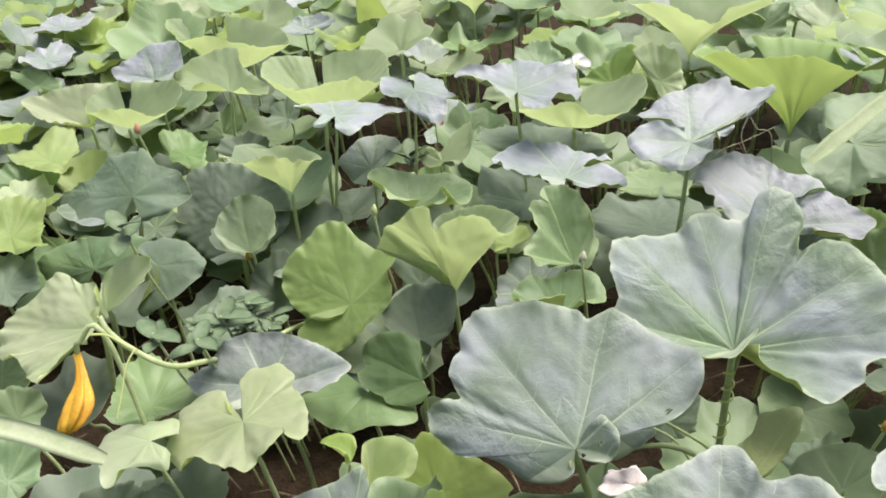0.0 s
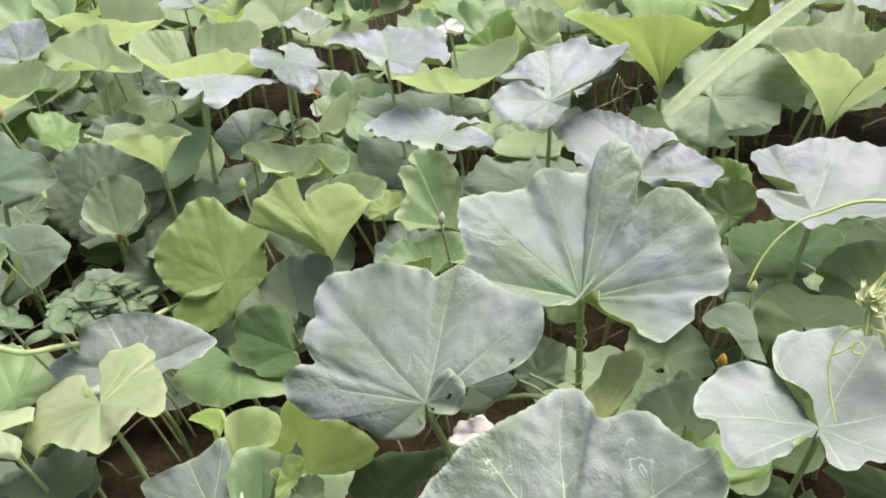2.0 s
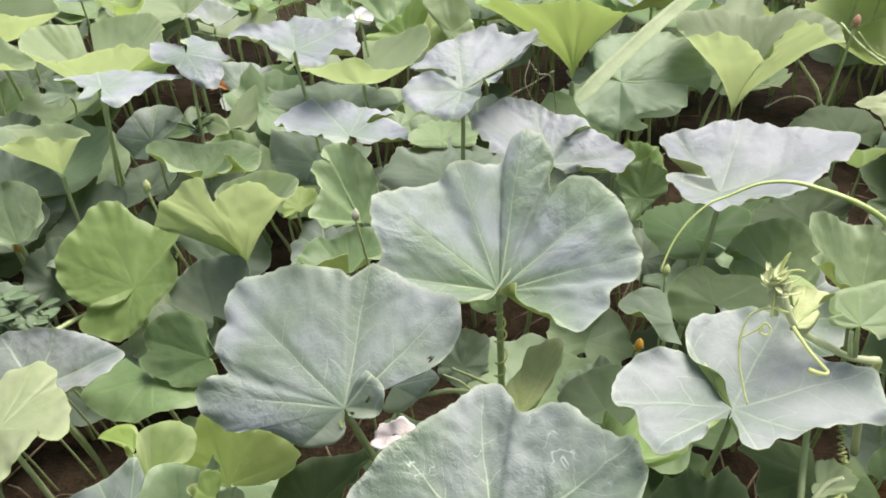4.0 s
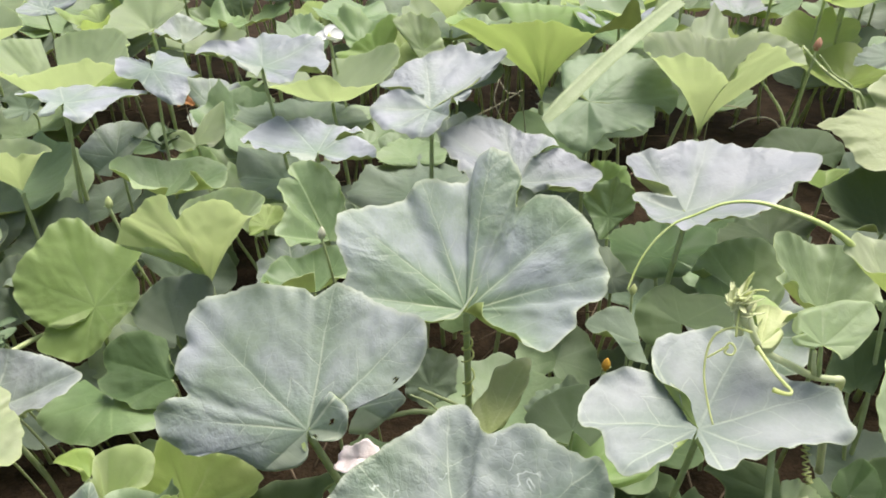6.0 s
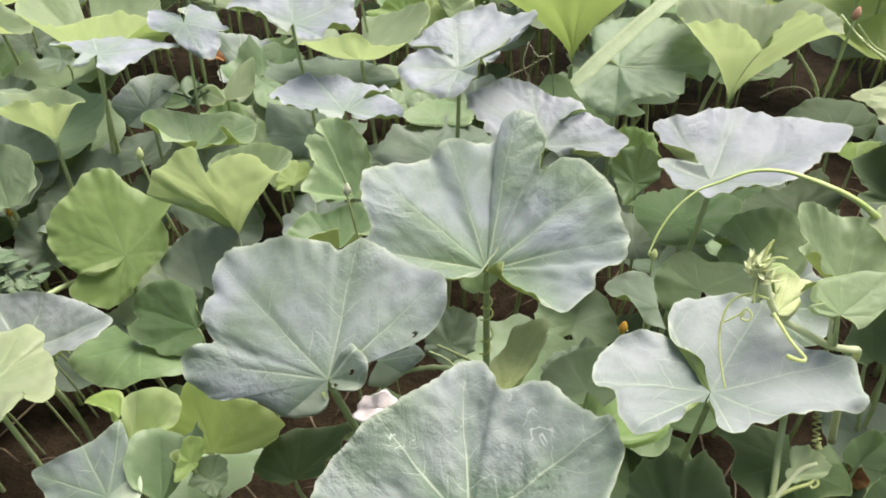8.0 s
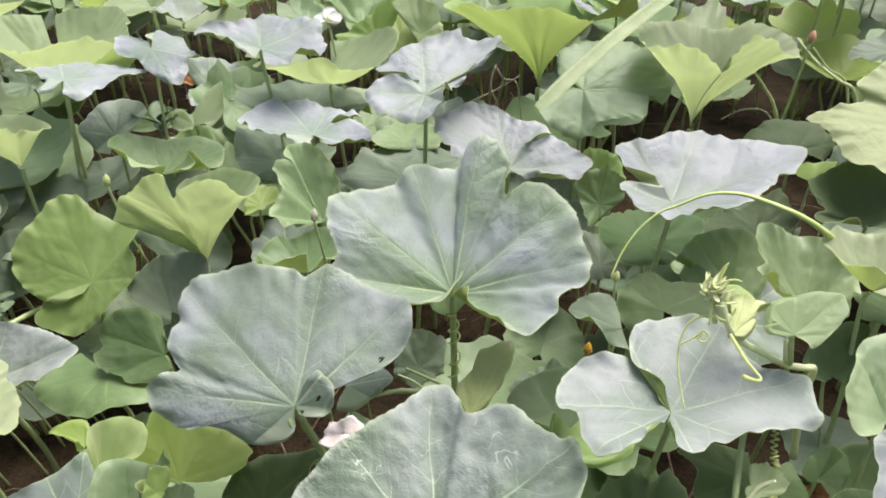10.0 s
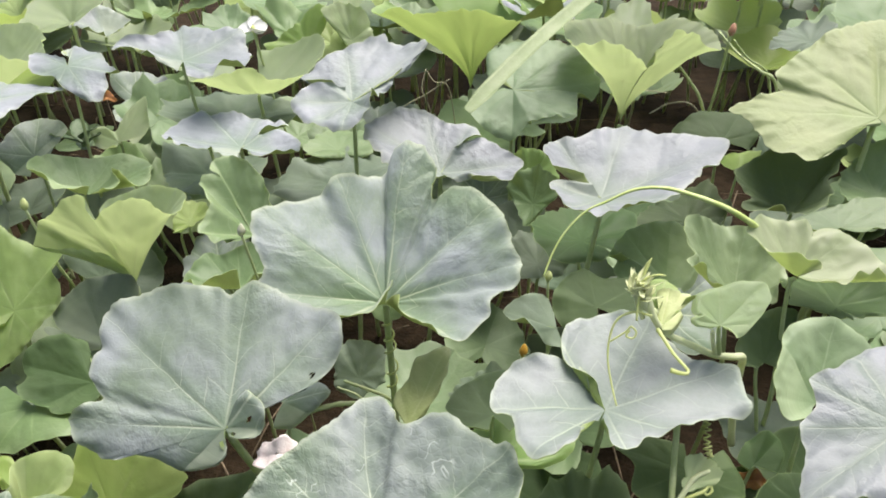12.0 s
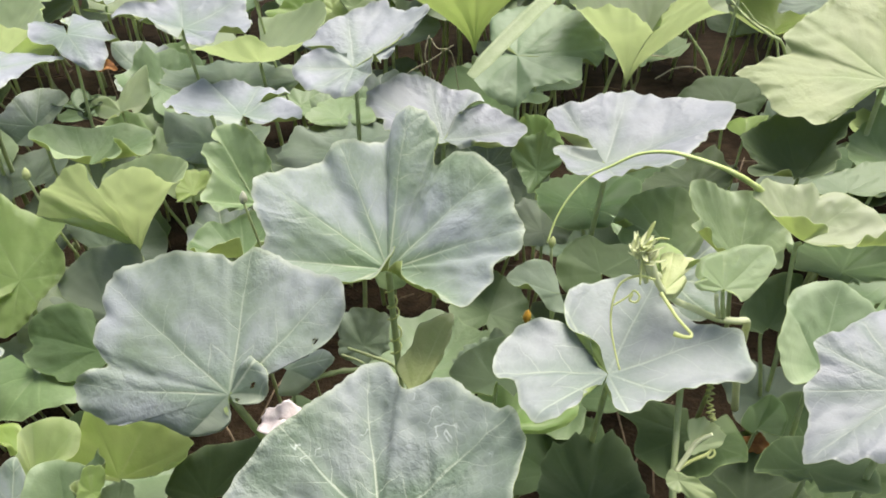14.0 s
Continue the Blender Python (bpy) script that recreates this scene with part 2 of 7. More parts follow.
DRY_PINK = plain("dead_pink_grey_leaf", (0.62, 0.52, 0.50), (0.78, 0.70, 0.68), 0.8, 60.0, 0.6, 0.1)
DRY_RUST = plain("dying_rust_leaf", (0.20, 0.07, 0.02), (0.36, 0.17, 0.04), 0.7, 40.0, 0.6, 0.15)
DRY_GRASS = plain("bleached_grass", (0.42, 0.48, 0.28), (0.54, 0.59, 0.39), 0.8, 35.0, 0.3, 0.2)
PALE_STRAW = plain("bleached_straw", (0.30, 0.27, 0.17), (0.46, 0.42, 0.28), 0.8, 50.0)
STRAW = plain("dry_straw", (0.10, 0.07, 0.045), (0.26, 0.19, 0.12), 0.8, 50.0)


# ---- building helpers ----
def mesh_of(name, verts, faces, mats, smooth=True, index=None, uv=None, rim=None):
    me = bpy.data.meshes.new(name)
    me.from_pydata([tuple(v) for v in verts], [], [tuple(f) for f in faces])
    for m in mats:
        me.materials.append(m)
    if index is not None:
        me.polygons.foreach_set("material_index", np.asarray(index, np.int32))
    me.polygons.foreach_set("use_smooth", np.full(len(me.polygons), smooth))
    if uv is not None:
        loops = np.empty(len(me.loops), np.int32)
        me.loops.foreach_get("vertex_index", loops)
        layer = me.uv_layers.new(name="leaf")
        layer.data.foreach_set("uv", np.asarray(uv, np.float32)[loops].ravel())
    if rim is not None:
        me.attributes.new("rim", "FLOAT", "POINT").data.foreach_set("value", np.asarray(rim, np.float32))
    me.update()
    return me


def part(name, me, parent, matrix=None, label=""):
    ob = new(name, me)
    ob.parent = parent
    if matrix is not None:
        ob.matrix_local = matrix
    return tagged(ob, label=label)


def tube(points, radii, sides=7, closed_ends=True):
    """Vertices and faces of a tapering tube along points."""
    pts = [Vector(p) for p in points]
    verts, faces = [], []
    side = None
    for i, p in enumerate(pts):
        d = (pts[min(i + 1, len(pts) - 1)] - pts[max(i - 1, 0)]).normalized()
        if side is None:
            side = d.orthogonal().normalized()
        side = (side - d * side.dot(d)).normalized()
        other = d.cross(side)
        for k in range(sides):
            a = 2 * math.pi * k / sides
            verts.append(p + (side * math.cos(a) + other * math.sin(a)) * radii[i])
        if i:
            for k in range(sides):
                k2 = (k + 1) % sides
                faces.append(((i - 1) * sides + k, (i - 1) * sides + k2, i * sides + k2, i * sides + k))
    if closed_ends:
        faces.append(tuple(range(sides))[::-1])
        faces.append(tuple((len(pts) - 1) * sides + k for k in range(sides)))
    return verts, faces


def curve_points(ctrl, n=14):
    """A smooth line through control points."""
    c = [Vector(p) for p in ctrl]
    c = [c[0] * 2 - c[1]] + c + [c[-1] * 2 - c[-2]]
    out = []
    for i in range(1, len(c) - 2):
        for k in range(n):
            t = k / n
            a, b, d, e = c[i - 1], c[i], c[i + 1], c[i + 2]
            out.append(0.5 * (2 * b + (d - a) * t + (2 * a - 5 * b + 4 * d - e) * t * t + (3 * b - a - 3 * d + e) * t ** 3))
    out.append(c[-2])
    return out


def leaf_frame(node, facing, turn):
    """The leaf's own axes: z out of its upper face, x along its midrib."""
    n = Vector((facing[0], facing[1], 1.0)).normalized()
    v = Vector((0, 1, 0))
    v = (v - n * v.dot(n)).normalized()
    u = v.cross(n)
    a = radians(turn)
    x, y = u * math.cos(a) + v * math.sin(a), v * math.cos(a) - u * math.sin(a)
    m = Matrix((x, y, n)).transposed().to_4x4()
    m.translation = node
    return m


def blade_mesh(kind, radii, cup, funnel, rng, nth, nr, ruffle=1.0, relief=0.009):
    """A lobed gourd leaf of two faces a little apart: radii are its reach, turning from the gap at the stalk round to it again."""
    k = len(radii)
    knots = -math.pi + 2 * math.pi * (np.arange(-2, k + 2) + 0.5) / k
    vals = np.array(radii)[np.arange(-2, k + 2) % k]
    th = np.linspace(-math.pi + 0.015, math.pi - 0.015, nth)
    i = np.clip(((th - knots[0]) / (2 * math.pi / k)).astype(int), 1, k + 1)
    t = (th - knots[i]) / (2 * math.pi / k)
    p0, p1, p2, p3 = vals[i - 1], vals[i], vals[np.minimum(i + 1, k + 3)], vals[np.minimum(i + 2, k + 3)]
    reach = 0.5 * (2 * p1 + (p2 - p0) * t + (2 * p0 - 5 * p1 + 4 * p2 - p3) * t * t + (3 * p1 - p0 - 3 * p2 + p3) * t ** 3)
    big = float(np.percentile(vals, 85))
    ph = rng.uniform(0, 6.28, 8)
    reach = reach + np.minimum(reach, big) * ruffle * (0.018 * np.sin(th * 19 + ph[0]) * np.sin(th * 3.1 + ph[1]) + 0.010 * np.sin(th * 37 + ph[2]))
    rag = np.array([noise.noise((math.cos(a) * 4 + ph[6], math.sin(a) * 4, 1.3)) * 0.6 + noise.noise((math.cos(a) * 13, math.sin(a) * 13 + ph[7], 4.1)) * 0.4 for a in th])
    tooth = np.abs(((th * 9.5 + 1.5 * np.sin(th * 2 + ph[3])) % 1.0) - 0.5) - 0.25
    reach = reach * (1 + (min(ruffle, 0.7) if ruffle < 2.2 else 1.5) * (0.045 * rag + 0.028 * tooth))
    reach = np.maximum(reach, 0.004)
    s = np.linspace(0.0, 1.0, nr) ** 0.85
    rr = s[:, None] * reach[None]
    x, y = rr * np.cos(th), rr * np.sin(th)
    q = rr / big
    if funnel:
        z = cup * big * np.maximum(q, 1e-4) ** 0.66
        ruffle = ruffle * 0.6
    else:
        z = cup * rr * (0.6 * q + 0.4)
        z = np.where(q > 1, cup * rr * q, z)
    if funnel:
        z = z + big * 0.085 * (np.abs(np.sin(th / 0.78 * math.pi)) - 0.5) * q
    wave = np.sin(th * 3.3 + ph[3]) * 0.55 + np.sin(th * 6.1 + ph[4]) * 0.45 + np.sin(th * 10.7 + ph[5]) * 0.3
    swell = 0.6 + 0.6 * np.sin(th * 1.7 + ph[6])
    z = z + ruffle * big * (0.075 * wave * q ** 2.2 + 0.016 * swell * np.sin(th * 15 + 3 * np.sin(th * 4 + ph[2])) * q ** 5)
    z = z - ruffle * big * 0.022 * np.clip((s[:, None] - 0.86) / 0.14, 0, 1) ** 2 * (0.6 + 0.8 * np.sin(th * 2.2 + ph[7]))
    lift = 0.5 + 0.5 * np.sin(th * 2.3 + ph[1])
    rib = np.abs(np.sin(th / 0.78 * math.pi)) ** 0.8 - 0.6
    z = z + big * relief * rib * (0.6 + 0.8 * lift) * np.minimum(q * 1.8, 1.0) * (1 - 0.7 * np.minimum(q, 1.0) ** 3)
    part_th = th - 0.78 * np.round(th / 0.78)
    along, aside = rr * np.cos(part_th), rr * np.abs(np.sin(part_th))
    z = z + big * 0.004 * np.cos((along - aside * 0.95) / 0.017 * math.pi) * np.minimum(aside / 0.02, 1.0) * np.minimum(q * 2, 1) * -1
    z = z + big * min(0.017, relief * 0.34) * np.sin(th * 9 + 2 * np.sin(th * 2 + ph[0]) + 3 * q) * np.minimum(q, 1.2) ** 1.5
    z = z + big * 0.012 * np.sin(x / big * 9 + ph[6]) * np.sin(y / big * 8 + ph[7]) * q
    dip = np.zeros_like(reach)
    for k2, w2 in zip(range(-12, 13), np.exp(-np.linspace(-1.6, 1.6, 25) ** 2)):
        dip = dip + w2 * np.roll(reach, k2 * nth // 160 if nth >= 160 else k2 * nth // 120)
    dip = dip / np.exp(-np.linspace(-1.6, 1.6, 25) ** 2).sum() - reach
    inner = np.abs(th) < 2.75
    z = z - np.clip(dip, -0.012, 0.03) * 0.45 * inner * np.minimum(q, 1.1) ** 1.5
    rough = np.array([noise.noise((a * 38 + ph[0], c * 38, ph[1])) + 0.6 * noise.noise((a * 85, c * 85 + ph[2], ph[3])) for a, c in zip(x.ravel(), y.ravel())]).reshape(x.shape)
    slow = np.array([noise.noise((a * 13 + ph[4], c * 13, ph[5])) for a, c in zip(x.ravel(), y.ravel())]).reshape(x.shape)
    z = z + (0.0021 * rough + 0.016 * slow) * np.minimum(q * 2, 1.0) * min(1.0, big / 0.12)
    z[0] = 0
    nv = nr * nth
    top = np.stack([x, y, z], -1).reshape(-1, 3)
    low = top - (0, 0, 0.0006)
    last = (nr - 1) * nth
    verts = np.concatenate([top, low, top[last:], low[last:]])
    a = (np.arange(nr - 1)[:, None] * nth + np.arange(nth - 1)[None]).ravel()
    ft = np.stack([a, a + nth, a + nth + 1, a + 1], -1)
    fl = ft[:, [0, 3, 2, 1]] + nv
    e = 2 * nv + np.arange(nth - 1)
    fr = np.stack([e, e + nth, e + nth + 1, e + 1], -1)
    faces = np.concatenate([ft, fl, fr])
    index = np.r_[np.zeros(len(ft)), np.ones(len(fl)), np.ones(len(fr))]
    flat = np.stack([x, y], -1).reshape(-1, 2)
    uv = np.concatenate([flat, flat, flat[last:], flat[last:]])
    rim = np.r_[np.tile(np.repeat(s, nth), 2), np.ones(2 * nth)]
    under = UNDER["lime" if kind in ("lime", "pale", "mid", "cupped", "jade", "yellow") else "waxy"]
    return mesh_of("blade", verts, faces.tolist(), [TOP[kind], under], True, index, uv, rim)


LABELS = {
    "waxy": "large lobed grey-green gourd leaf with a waxy bloom",
    "silver": "silvery grey gourd leaf with a thick waxy bloom",
    "grey": "smooth dull grey gourd leaf with fine pale veins",
    "mined": "broad grey-green gourd leaf scribbled with white insect trails",
    "green": "broad mid-green gourd leaf with pale veins",
    "mid": "bright green gourd leaf, its rim folded upward",
    "cupped": "cup-shaped gourd leaf with a yellow-green underside",
    "deep": "broad deep-green gourd leaf under others, darkened to stand for their shade",
    "jade": "fluted cool-green gourd leaf with a crimped pale rim",
    "yellow": "small yellow-green gourd leaf, folded and standing upright, its colour lightened",
    "tan": "broad ageing yellowish-green gourd leaf with pleated veins",
    "dark": "dull green gourd leaf low down, its colour darkened for shade",
    "pale": "pale green gourd leaf with a wavy rim",
    "lime": "young yellow-green gourd leaf with a pale underside",
}
GROUND = 0.0
leaf_count = [0]
PETIOLES = []


def gourd_leaf(kind, node, facing, turn, radii, cup=0.2, funnel=False, stalk=True, small=False, ruffle=1.0):
    leaf_count[0] += 1
    rng = np.random.RandomState(100 + leaf_count[0])
    size = max(radii)
    frame_m = leaf_frame(node, facing, turn)
    back = -(frame_m.to_3x3() @ Vector((1, 0, 0)))
    base = Vector((node[0] + back.x * 0.048 + rng.uniform(-0.04, 0.04), node[1] + 0.072 + rng.uniform(-0.04, 0.04), GROUND))
    root = new("gourd_leaf")
    root.location = base
    tagged(root, LABELS[kind], "leaf", "gourd leaves")
    nth, nr = (56, 9) if small else (88, 14)
    me = blade_mesh(kind, radii, cup, funnel, rng, nth, nr, ruffle)
    part("blade", me, root, Matrix.Translation(-base) @ frame_m)
    if stalk:
        top = Vector(node) - frame_m.to_3x3() @ Vector((0, 0, 0.002))
        down = (-(frame_m.to_3x3() @ Vector((0, 0, 1))) * 0.6 + Vector((0, 0, -0.4)))
        ctrl = [Vector((0, 0, -0.02)), (top - base) * 0.45 + Vector((rng.uniform(-0.02, 0.02), rng.uniform(-0.02, 0.02), 0.02)), top - base + down * 0.05, top - base]
        pts = curve_points(ctrl, 8)
        n = len(pts)
        PETIOLES.append([p + base for p in pts])
        thick = 0.0024 + 0.011 * size
        v, f = tube(pts, [thick * (1.15 - 0.4 * i / n) for i in range(n)], 7)
        part("petiole", mesh_of("petiole", v, f, [STALK]), root)
    return root


def lobed_mesh(kind, rays, bowl, flare, rng, nth, nr, ruffle, relief, crumple, holes):
    """A gourd leaf as it grows: rays run from the stalk to the rim, each with its turn, reach and lift; the blade between them is dished, pillowed between its veins and frilled at the rim."""
    ray = np.array([(r * math.cos(radians(a)), r * math.sin(radians(a)), h) for a, r, h in rays])
    turn = np.radians([a for a, r, h in rays])
    ends = np.concatenate([ray[:1] * 2 - ray[1:2], ray, ray[-1:] * 2 - ray[-2:-1]])
    rim = []
    for i in range(1, len(ends) - 2):
        a, b, c, d = ends[i - 1], ends[i], ends[i + 1], ends[i + 2]
        m1, m2 = (c - a) * 0.36, (d - b) * 0.36
        for t in np.linspace(0, 1, 12, endpoint=False):
            h = (2 * t ** 3 - 3 * t * t + 1, t ** 3 - 2 * t * t + t, 3 * t * t - 2 * t ** 3, t ** 3 - t * t)
            rim.append(np.append(h[0] * b + h[1] * m1 + h[2] * c + h[3] * m2, i - 1 + t))
    rim = np.array(rim + [np.append(ray[-1], len(ray) - 1.0)])
    run = np.r_[0, np.cumsum(np.linalg.norm(np.diff(rim[:, :3], axis=0), axis=1))]
    length = np.linspace(0, run[-1], nth)
    rim = np.stack([np.interp(length, run, rim[:, c]) for c in range(4)], -1)
    pos, place = rim[:, :3], rim[:, 3]
    reach = np.linalg.norm(pos, axis=1)
    big = float(np.percentile(reach, 80))
    ph = rng.uniform(0, 6.28, 10)
    bite = np.array([noise.noise((l * 26 + ph[0], ph[1], 0.7)) * 0.6 + noise.noise((l * 75, ph[2], 3.1)) * 0.4 for l in length])
    tooth = np.abs(((length / 0.021 + 0.9 * np.sin(length * 33 + ph[3])) % 1.0) - 0.5) - 0.25
    pos = pos * (1 + (0.026 * bite + 0.026 * tooth) * (ruffle if ruffle < 1.5 else ruffle * 1.8))[:, None]
    # main veins run to the lobe tips
    far = np.hypot(ray[:, 0], ray[:, 1])
    order, tips = np.argsort(-far[1:-1]) + 1, []
    for i in order:
        if far[i] >= max(far[max(i - 1, 0)], far[min(i + 1, len(far) - 1)]) * 0.97 and all(abs(turn[i] - turn[j]) > 0.5 for j in tips):
            tips.append(i)
    marks = sorted(turn[i] for i in tips[:7]) or [float(turn.mean())]
    filled = [marks[0]]
    for m in marks[1:]:
        n = max(1, int(round((m - filled[-1]) / 0.85)))
        filled += [filled[-1] + (m - filled[-1]) * (k + 1) / n for k in range(n)]
    marks = np.array(filled)
    marks = np.r_[marks[0] - 0.8, marks, marks[-1] + 0.8]
    angle = np.interp(place, np.arange(len(turn)), turn)
    fan = np.interp(angle, marks, (np.arange(len(marks)) - len(marks) // 2) * 0.78)
    s = np.linspace(0.0, 1.0, nr) ** 0.85
    q = s[:, None] * (reach / big)[None]
    P = s[:, None, None] * pos[None]
    P[..., :2] = pos[None, :, :2] * (s[:, None] ** flare)[..., None]
    P[..., 2] = pos[None, :, 2] * s[:, None] ** bowl
    flow = fan[None] + 0.10 * np.sin(s[:, None] * 4 + ph[4]) * s[:, None]
    pillow = np.abs(np.sin(flow / 0.78 * math.pi)) ** 0.75 - 0.55
    swell = 0.75 + 0.45 * np.sin(fan * 1.9 + ph[5])
    d = big * relief * pillow * swell * np.minimum(q * 2.0, 1.0) * (1 - 0.75 * s[:, None] ** 3)
    part_th = fan - 0.78 * np.round(fan / 0.78)
    along, aside = s[:, None] * reach * np.cos(part_th), s[:, None] * reach * np.abs(np.sin(part_th))
    d = d + 0.0006 * np.cos((along - aside * 0.85) / 0.017 * math.pi) * np.minimum(aside / 0.015, 1.0) * np.minimum(q * 2, 1)
    frill = np.array([noise.noise((l * 17 + ph[6], 0.3, ph[7])) + 0.75 * noise.noise((l * 55, ph[8], 1.0)) for l in length])
    d = d + ruffle * 0.011 * min(1.0, big / 0.1) * frill * (0.07 * s[:, None] ** 3 + 0.93 * s[:, None] ** 11)
    d = d - 0.004 * ruffle * np.clip((s[:, None] - 0.88) / 0.12, 0, 1) ** 2 * (0.5 + 0.8 * np.sin(length * 21 + ph[9]))
    flat = P.reshape(-1, 3)
    rough = np.array([noise.noise((a * 42 + ph[0], b * 42, c * 42)) + 0.7 * noise.noise((a * 95, b * 95 + ph[2], c * 95)) for a, b, c in flat]).reshape(q.shape)
    slow = np.array([noise.noise((a * 15 + ph[4], b * 15, c * 15)) for a, b, c in flat]).reshape(q.shape)
    d = d + (0.0011 * crumple * rough * (0.5 + np.abs(slow) * 2.0) + 0.004 * slow) * np.minimum(q * 2, 1.0) * min(1.0, big / 0.12)
    gs, gt = np.gradient(P, axis=0), np.gradient(P, axis=1)
    nrm = np.cross(gs, gt)
    nrm[0] = nrm[1]
    nrm /= np.linalg.norm(nrm, axis=-1, keepdims=True) + 1e-12
    nrm *= np.sign((nrm[..., 2].mean()) or 1.0)
    P = P + nrm * d[..., None]
    P[0] = 0
    nv, last = nr * nth, (nr - 1) * nth
    top = P.reshape(-1, 3)
    low = top - nrm.reshape(-1, 3) * 0.0006
    verts = np.concatenate([top, low, top[last:], low[last:]])
    a = (np.arange(nr - 1)[:, None] * nth + np.arange(nth - 1)[None]).ravel()
    ft = np.stack([a, a + nth, a + nth + 1, a + 1], -1)
    if holes:
        mid = top[ft].mean(1)[:, :2]
        ft = ft[~np.any([np.hypot(*(mid - h).T) < 0.0024 for h in np.array(holes)], axis=0)]
    fl = ft[:, [0, 3, 2, 1]] + nv
    e = 2 * nv + np.arange(nth - 1)
    fr = np.stack([e, e + nth, e + nth + 1, e + 1], -1)
    faces = np.concatenate([ft, fl, fr])
    index = np.r_[np.zeros(len(ft)), np.ones(len(fl)), np.ones(len(fr))]
    rr = s[:, None] * reach[None]
    flatuv = np.stack([rr * np.cos(fan), rr * np.sin(fan)], -1).reshape(-1, 2)
    uv = np.concatenate([flatuv, flatuv, flatuv[last:], flatuv[last:]])
    edge = np.r_[np.tile(np.repeat(s, nth), 2), np.ones(2 * nth)]
    under = UNDER["lime" if kind in ("lime", "pale", "mid", "cupped", "jade", "yellow") else "waxy"]
    return mesh_of("blade", verts, faces.tolist(), [TOP[kind], under], True, index, uv, edge), big


def lobed_leaf(kind, node, facing, rays, bowl=1.4, foot=None, stem=None, flare=1.0, fine=False, ruffle=1.0, relief=0.02, crumple=1.0, holes=()):
    """A leaf standing on its stalk; rays are (degrees, reach, lift) from the stalk's top, in the leaf's own plane."""
    leaf_count[0] += 1
    rng = np.random.RandomState(100 + leaf_count[0])
    frame_m = leaf_frame(node, facing, 0)
    base = Vector((foot[0], foot[1], GROUND)) if foot else Vector((node[0] + rng.uniform(-0.04, 0.04), node[1] + rng.uniform(0.02, 0.08), GROUND))
    if stem:
        base = Vector(stem)
    root = new("gourd_leaf")
    root.location = base
    tagged(root, LABELS[kind], "leaf", "gourd leaves")
    nth, nr = (190, 26) if fine else (96, 15)
    me, size = lobed_mesh(kind, rays, bowl, flare, rng, nth, nr, ruffle, relief, crumple, holes)
    part("blade", me, root, Matrix.Translation(-base) @ frame_m)
    up = frame_m.to_3x3() @ Vector((0, 0, 1))
    top = Vector(node) - up * 0.0045 - base
    ctrl = [Vector((0, 0, -0.02)), top * 0.5 + Vector((rng.uniform(-0.015, 0.015), rng.uniform(-0.015, 0.015), 0.01)), top - up * 0.012 - Vector((0, 0, 0.016)), top]
    if stem:
        ctrl = [Vector((0, 0, 0)), top * 0.5, top]
    pts = curve_points(ctrl, 8)
    n = len(pts)
    PETIOLES.append([p + base for p in pts])
    thick = 0.0016 + 0.019 * size
    v, f = tube(pts, [thick * (1.1 - 0.4 * i / n) for i in range(n)], 8)
    part("petiole", mesh_of("petiole", v, f, [STALK]), root)
    return root


# ---- ground ----
def ground():
    n = 90
    xs, ys = np.linspace(-1, 1, n), np.linspace(-1, 1, n)
    gx, gy = np.meshgrid(np.sign(xs) * np.abs(xs) ** 2.2 * 60, np.sign(ys) * np.abs(ys) ** 2.2 * 60 + 1.2)
    z = [[GROUND + 0.03 * noise.noise((x * 3, y * 3, 0)) + 0.02 * noise.noise((x * 9, y * 9, 2)) for x, y in zip(rx, ry)] for rx, ry in zip(gx, gy)]
    verts = np.stack([gx, gy, np.array(z)], -1).reshape(-1, 3)
    a = (np.arange(n - 1)[:, None] * n + np.arange(n - 1)[None]).ravel()
    faces = np.stack([a, a + 1, a + n + 1, a + n], -1)
    ob = new("ground", mesh_of("ground", verts, faces.tolist(), [SOIL]))
    tagged(ob, "bare damp red-brown garden soil under the leaves", "soil", kind="structure")


ground()

# ---- small things ----
def thing(name, label, category, at, group=""):
    root = new(name)
    root.location = at
    return tagged(root, label, category, group)


def vine(name, label, points, r0, r1, mat):
    base = Vector(points[-1])
    pts = curve_points(points, 8)
    n = len(pts)
    rng = np.random.RandomState(n + int(abs(points[0][0]) * 1000))
    rad = [(r0 + (r1 - r0) * (i / (n - 1)) ** 2.4) * (1 + 0.03 * math.sin(i * 1.3 + rng.uniform(0, 1))) for i in range(n)]
    v, f = tube([p - base for p in pts], rad, 9)
    ob = new(name, mesh_of(name, v, f, [mat]))
    ob.location = base
    return tagged(ob, label, "vine", "vine stems")


def dry_stem(points, r, mat, label):
    """A thin dead or bare stem leaning among the leaves."""
    base = Vector(points[-1])
    pts = curve_points(points, 7)
    n = len(pts)
    v, f = tube([p - base for p in pts], [r * (0.7 + 0.4 * i / n + 0.12 * math.sin(i * 2.1)) for i in range(n)], 6)
    ob = new("bare_stem", mesh_of("bare_stem", v, f, [mat]))
    ob.location = base
    return tagged(ob, label, "stem", "bare stems")


def tendril(points, r0, r1):
    base = Vector(points[0])
    pts = curve_points(points, 9)
    n = len(pts)
    v, f = tube([p - base for p in pts], [r0 + (r1 - r0) * i / (n - 1) for i in range(n)], 6)
    ob = new("tendril", mesh_of("tendril", v, f, [TENDRIL]))
    ob.location = base
    return tagged(ob, "thin yellow-green curling vine tendril", "tendril", "tendrils")


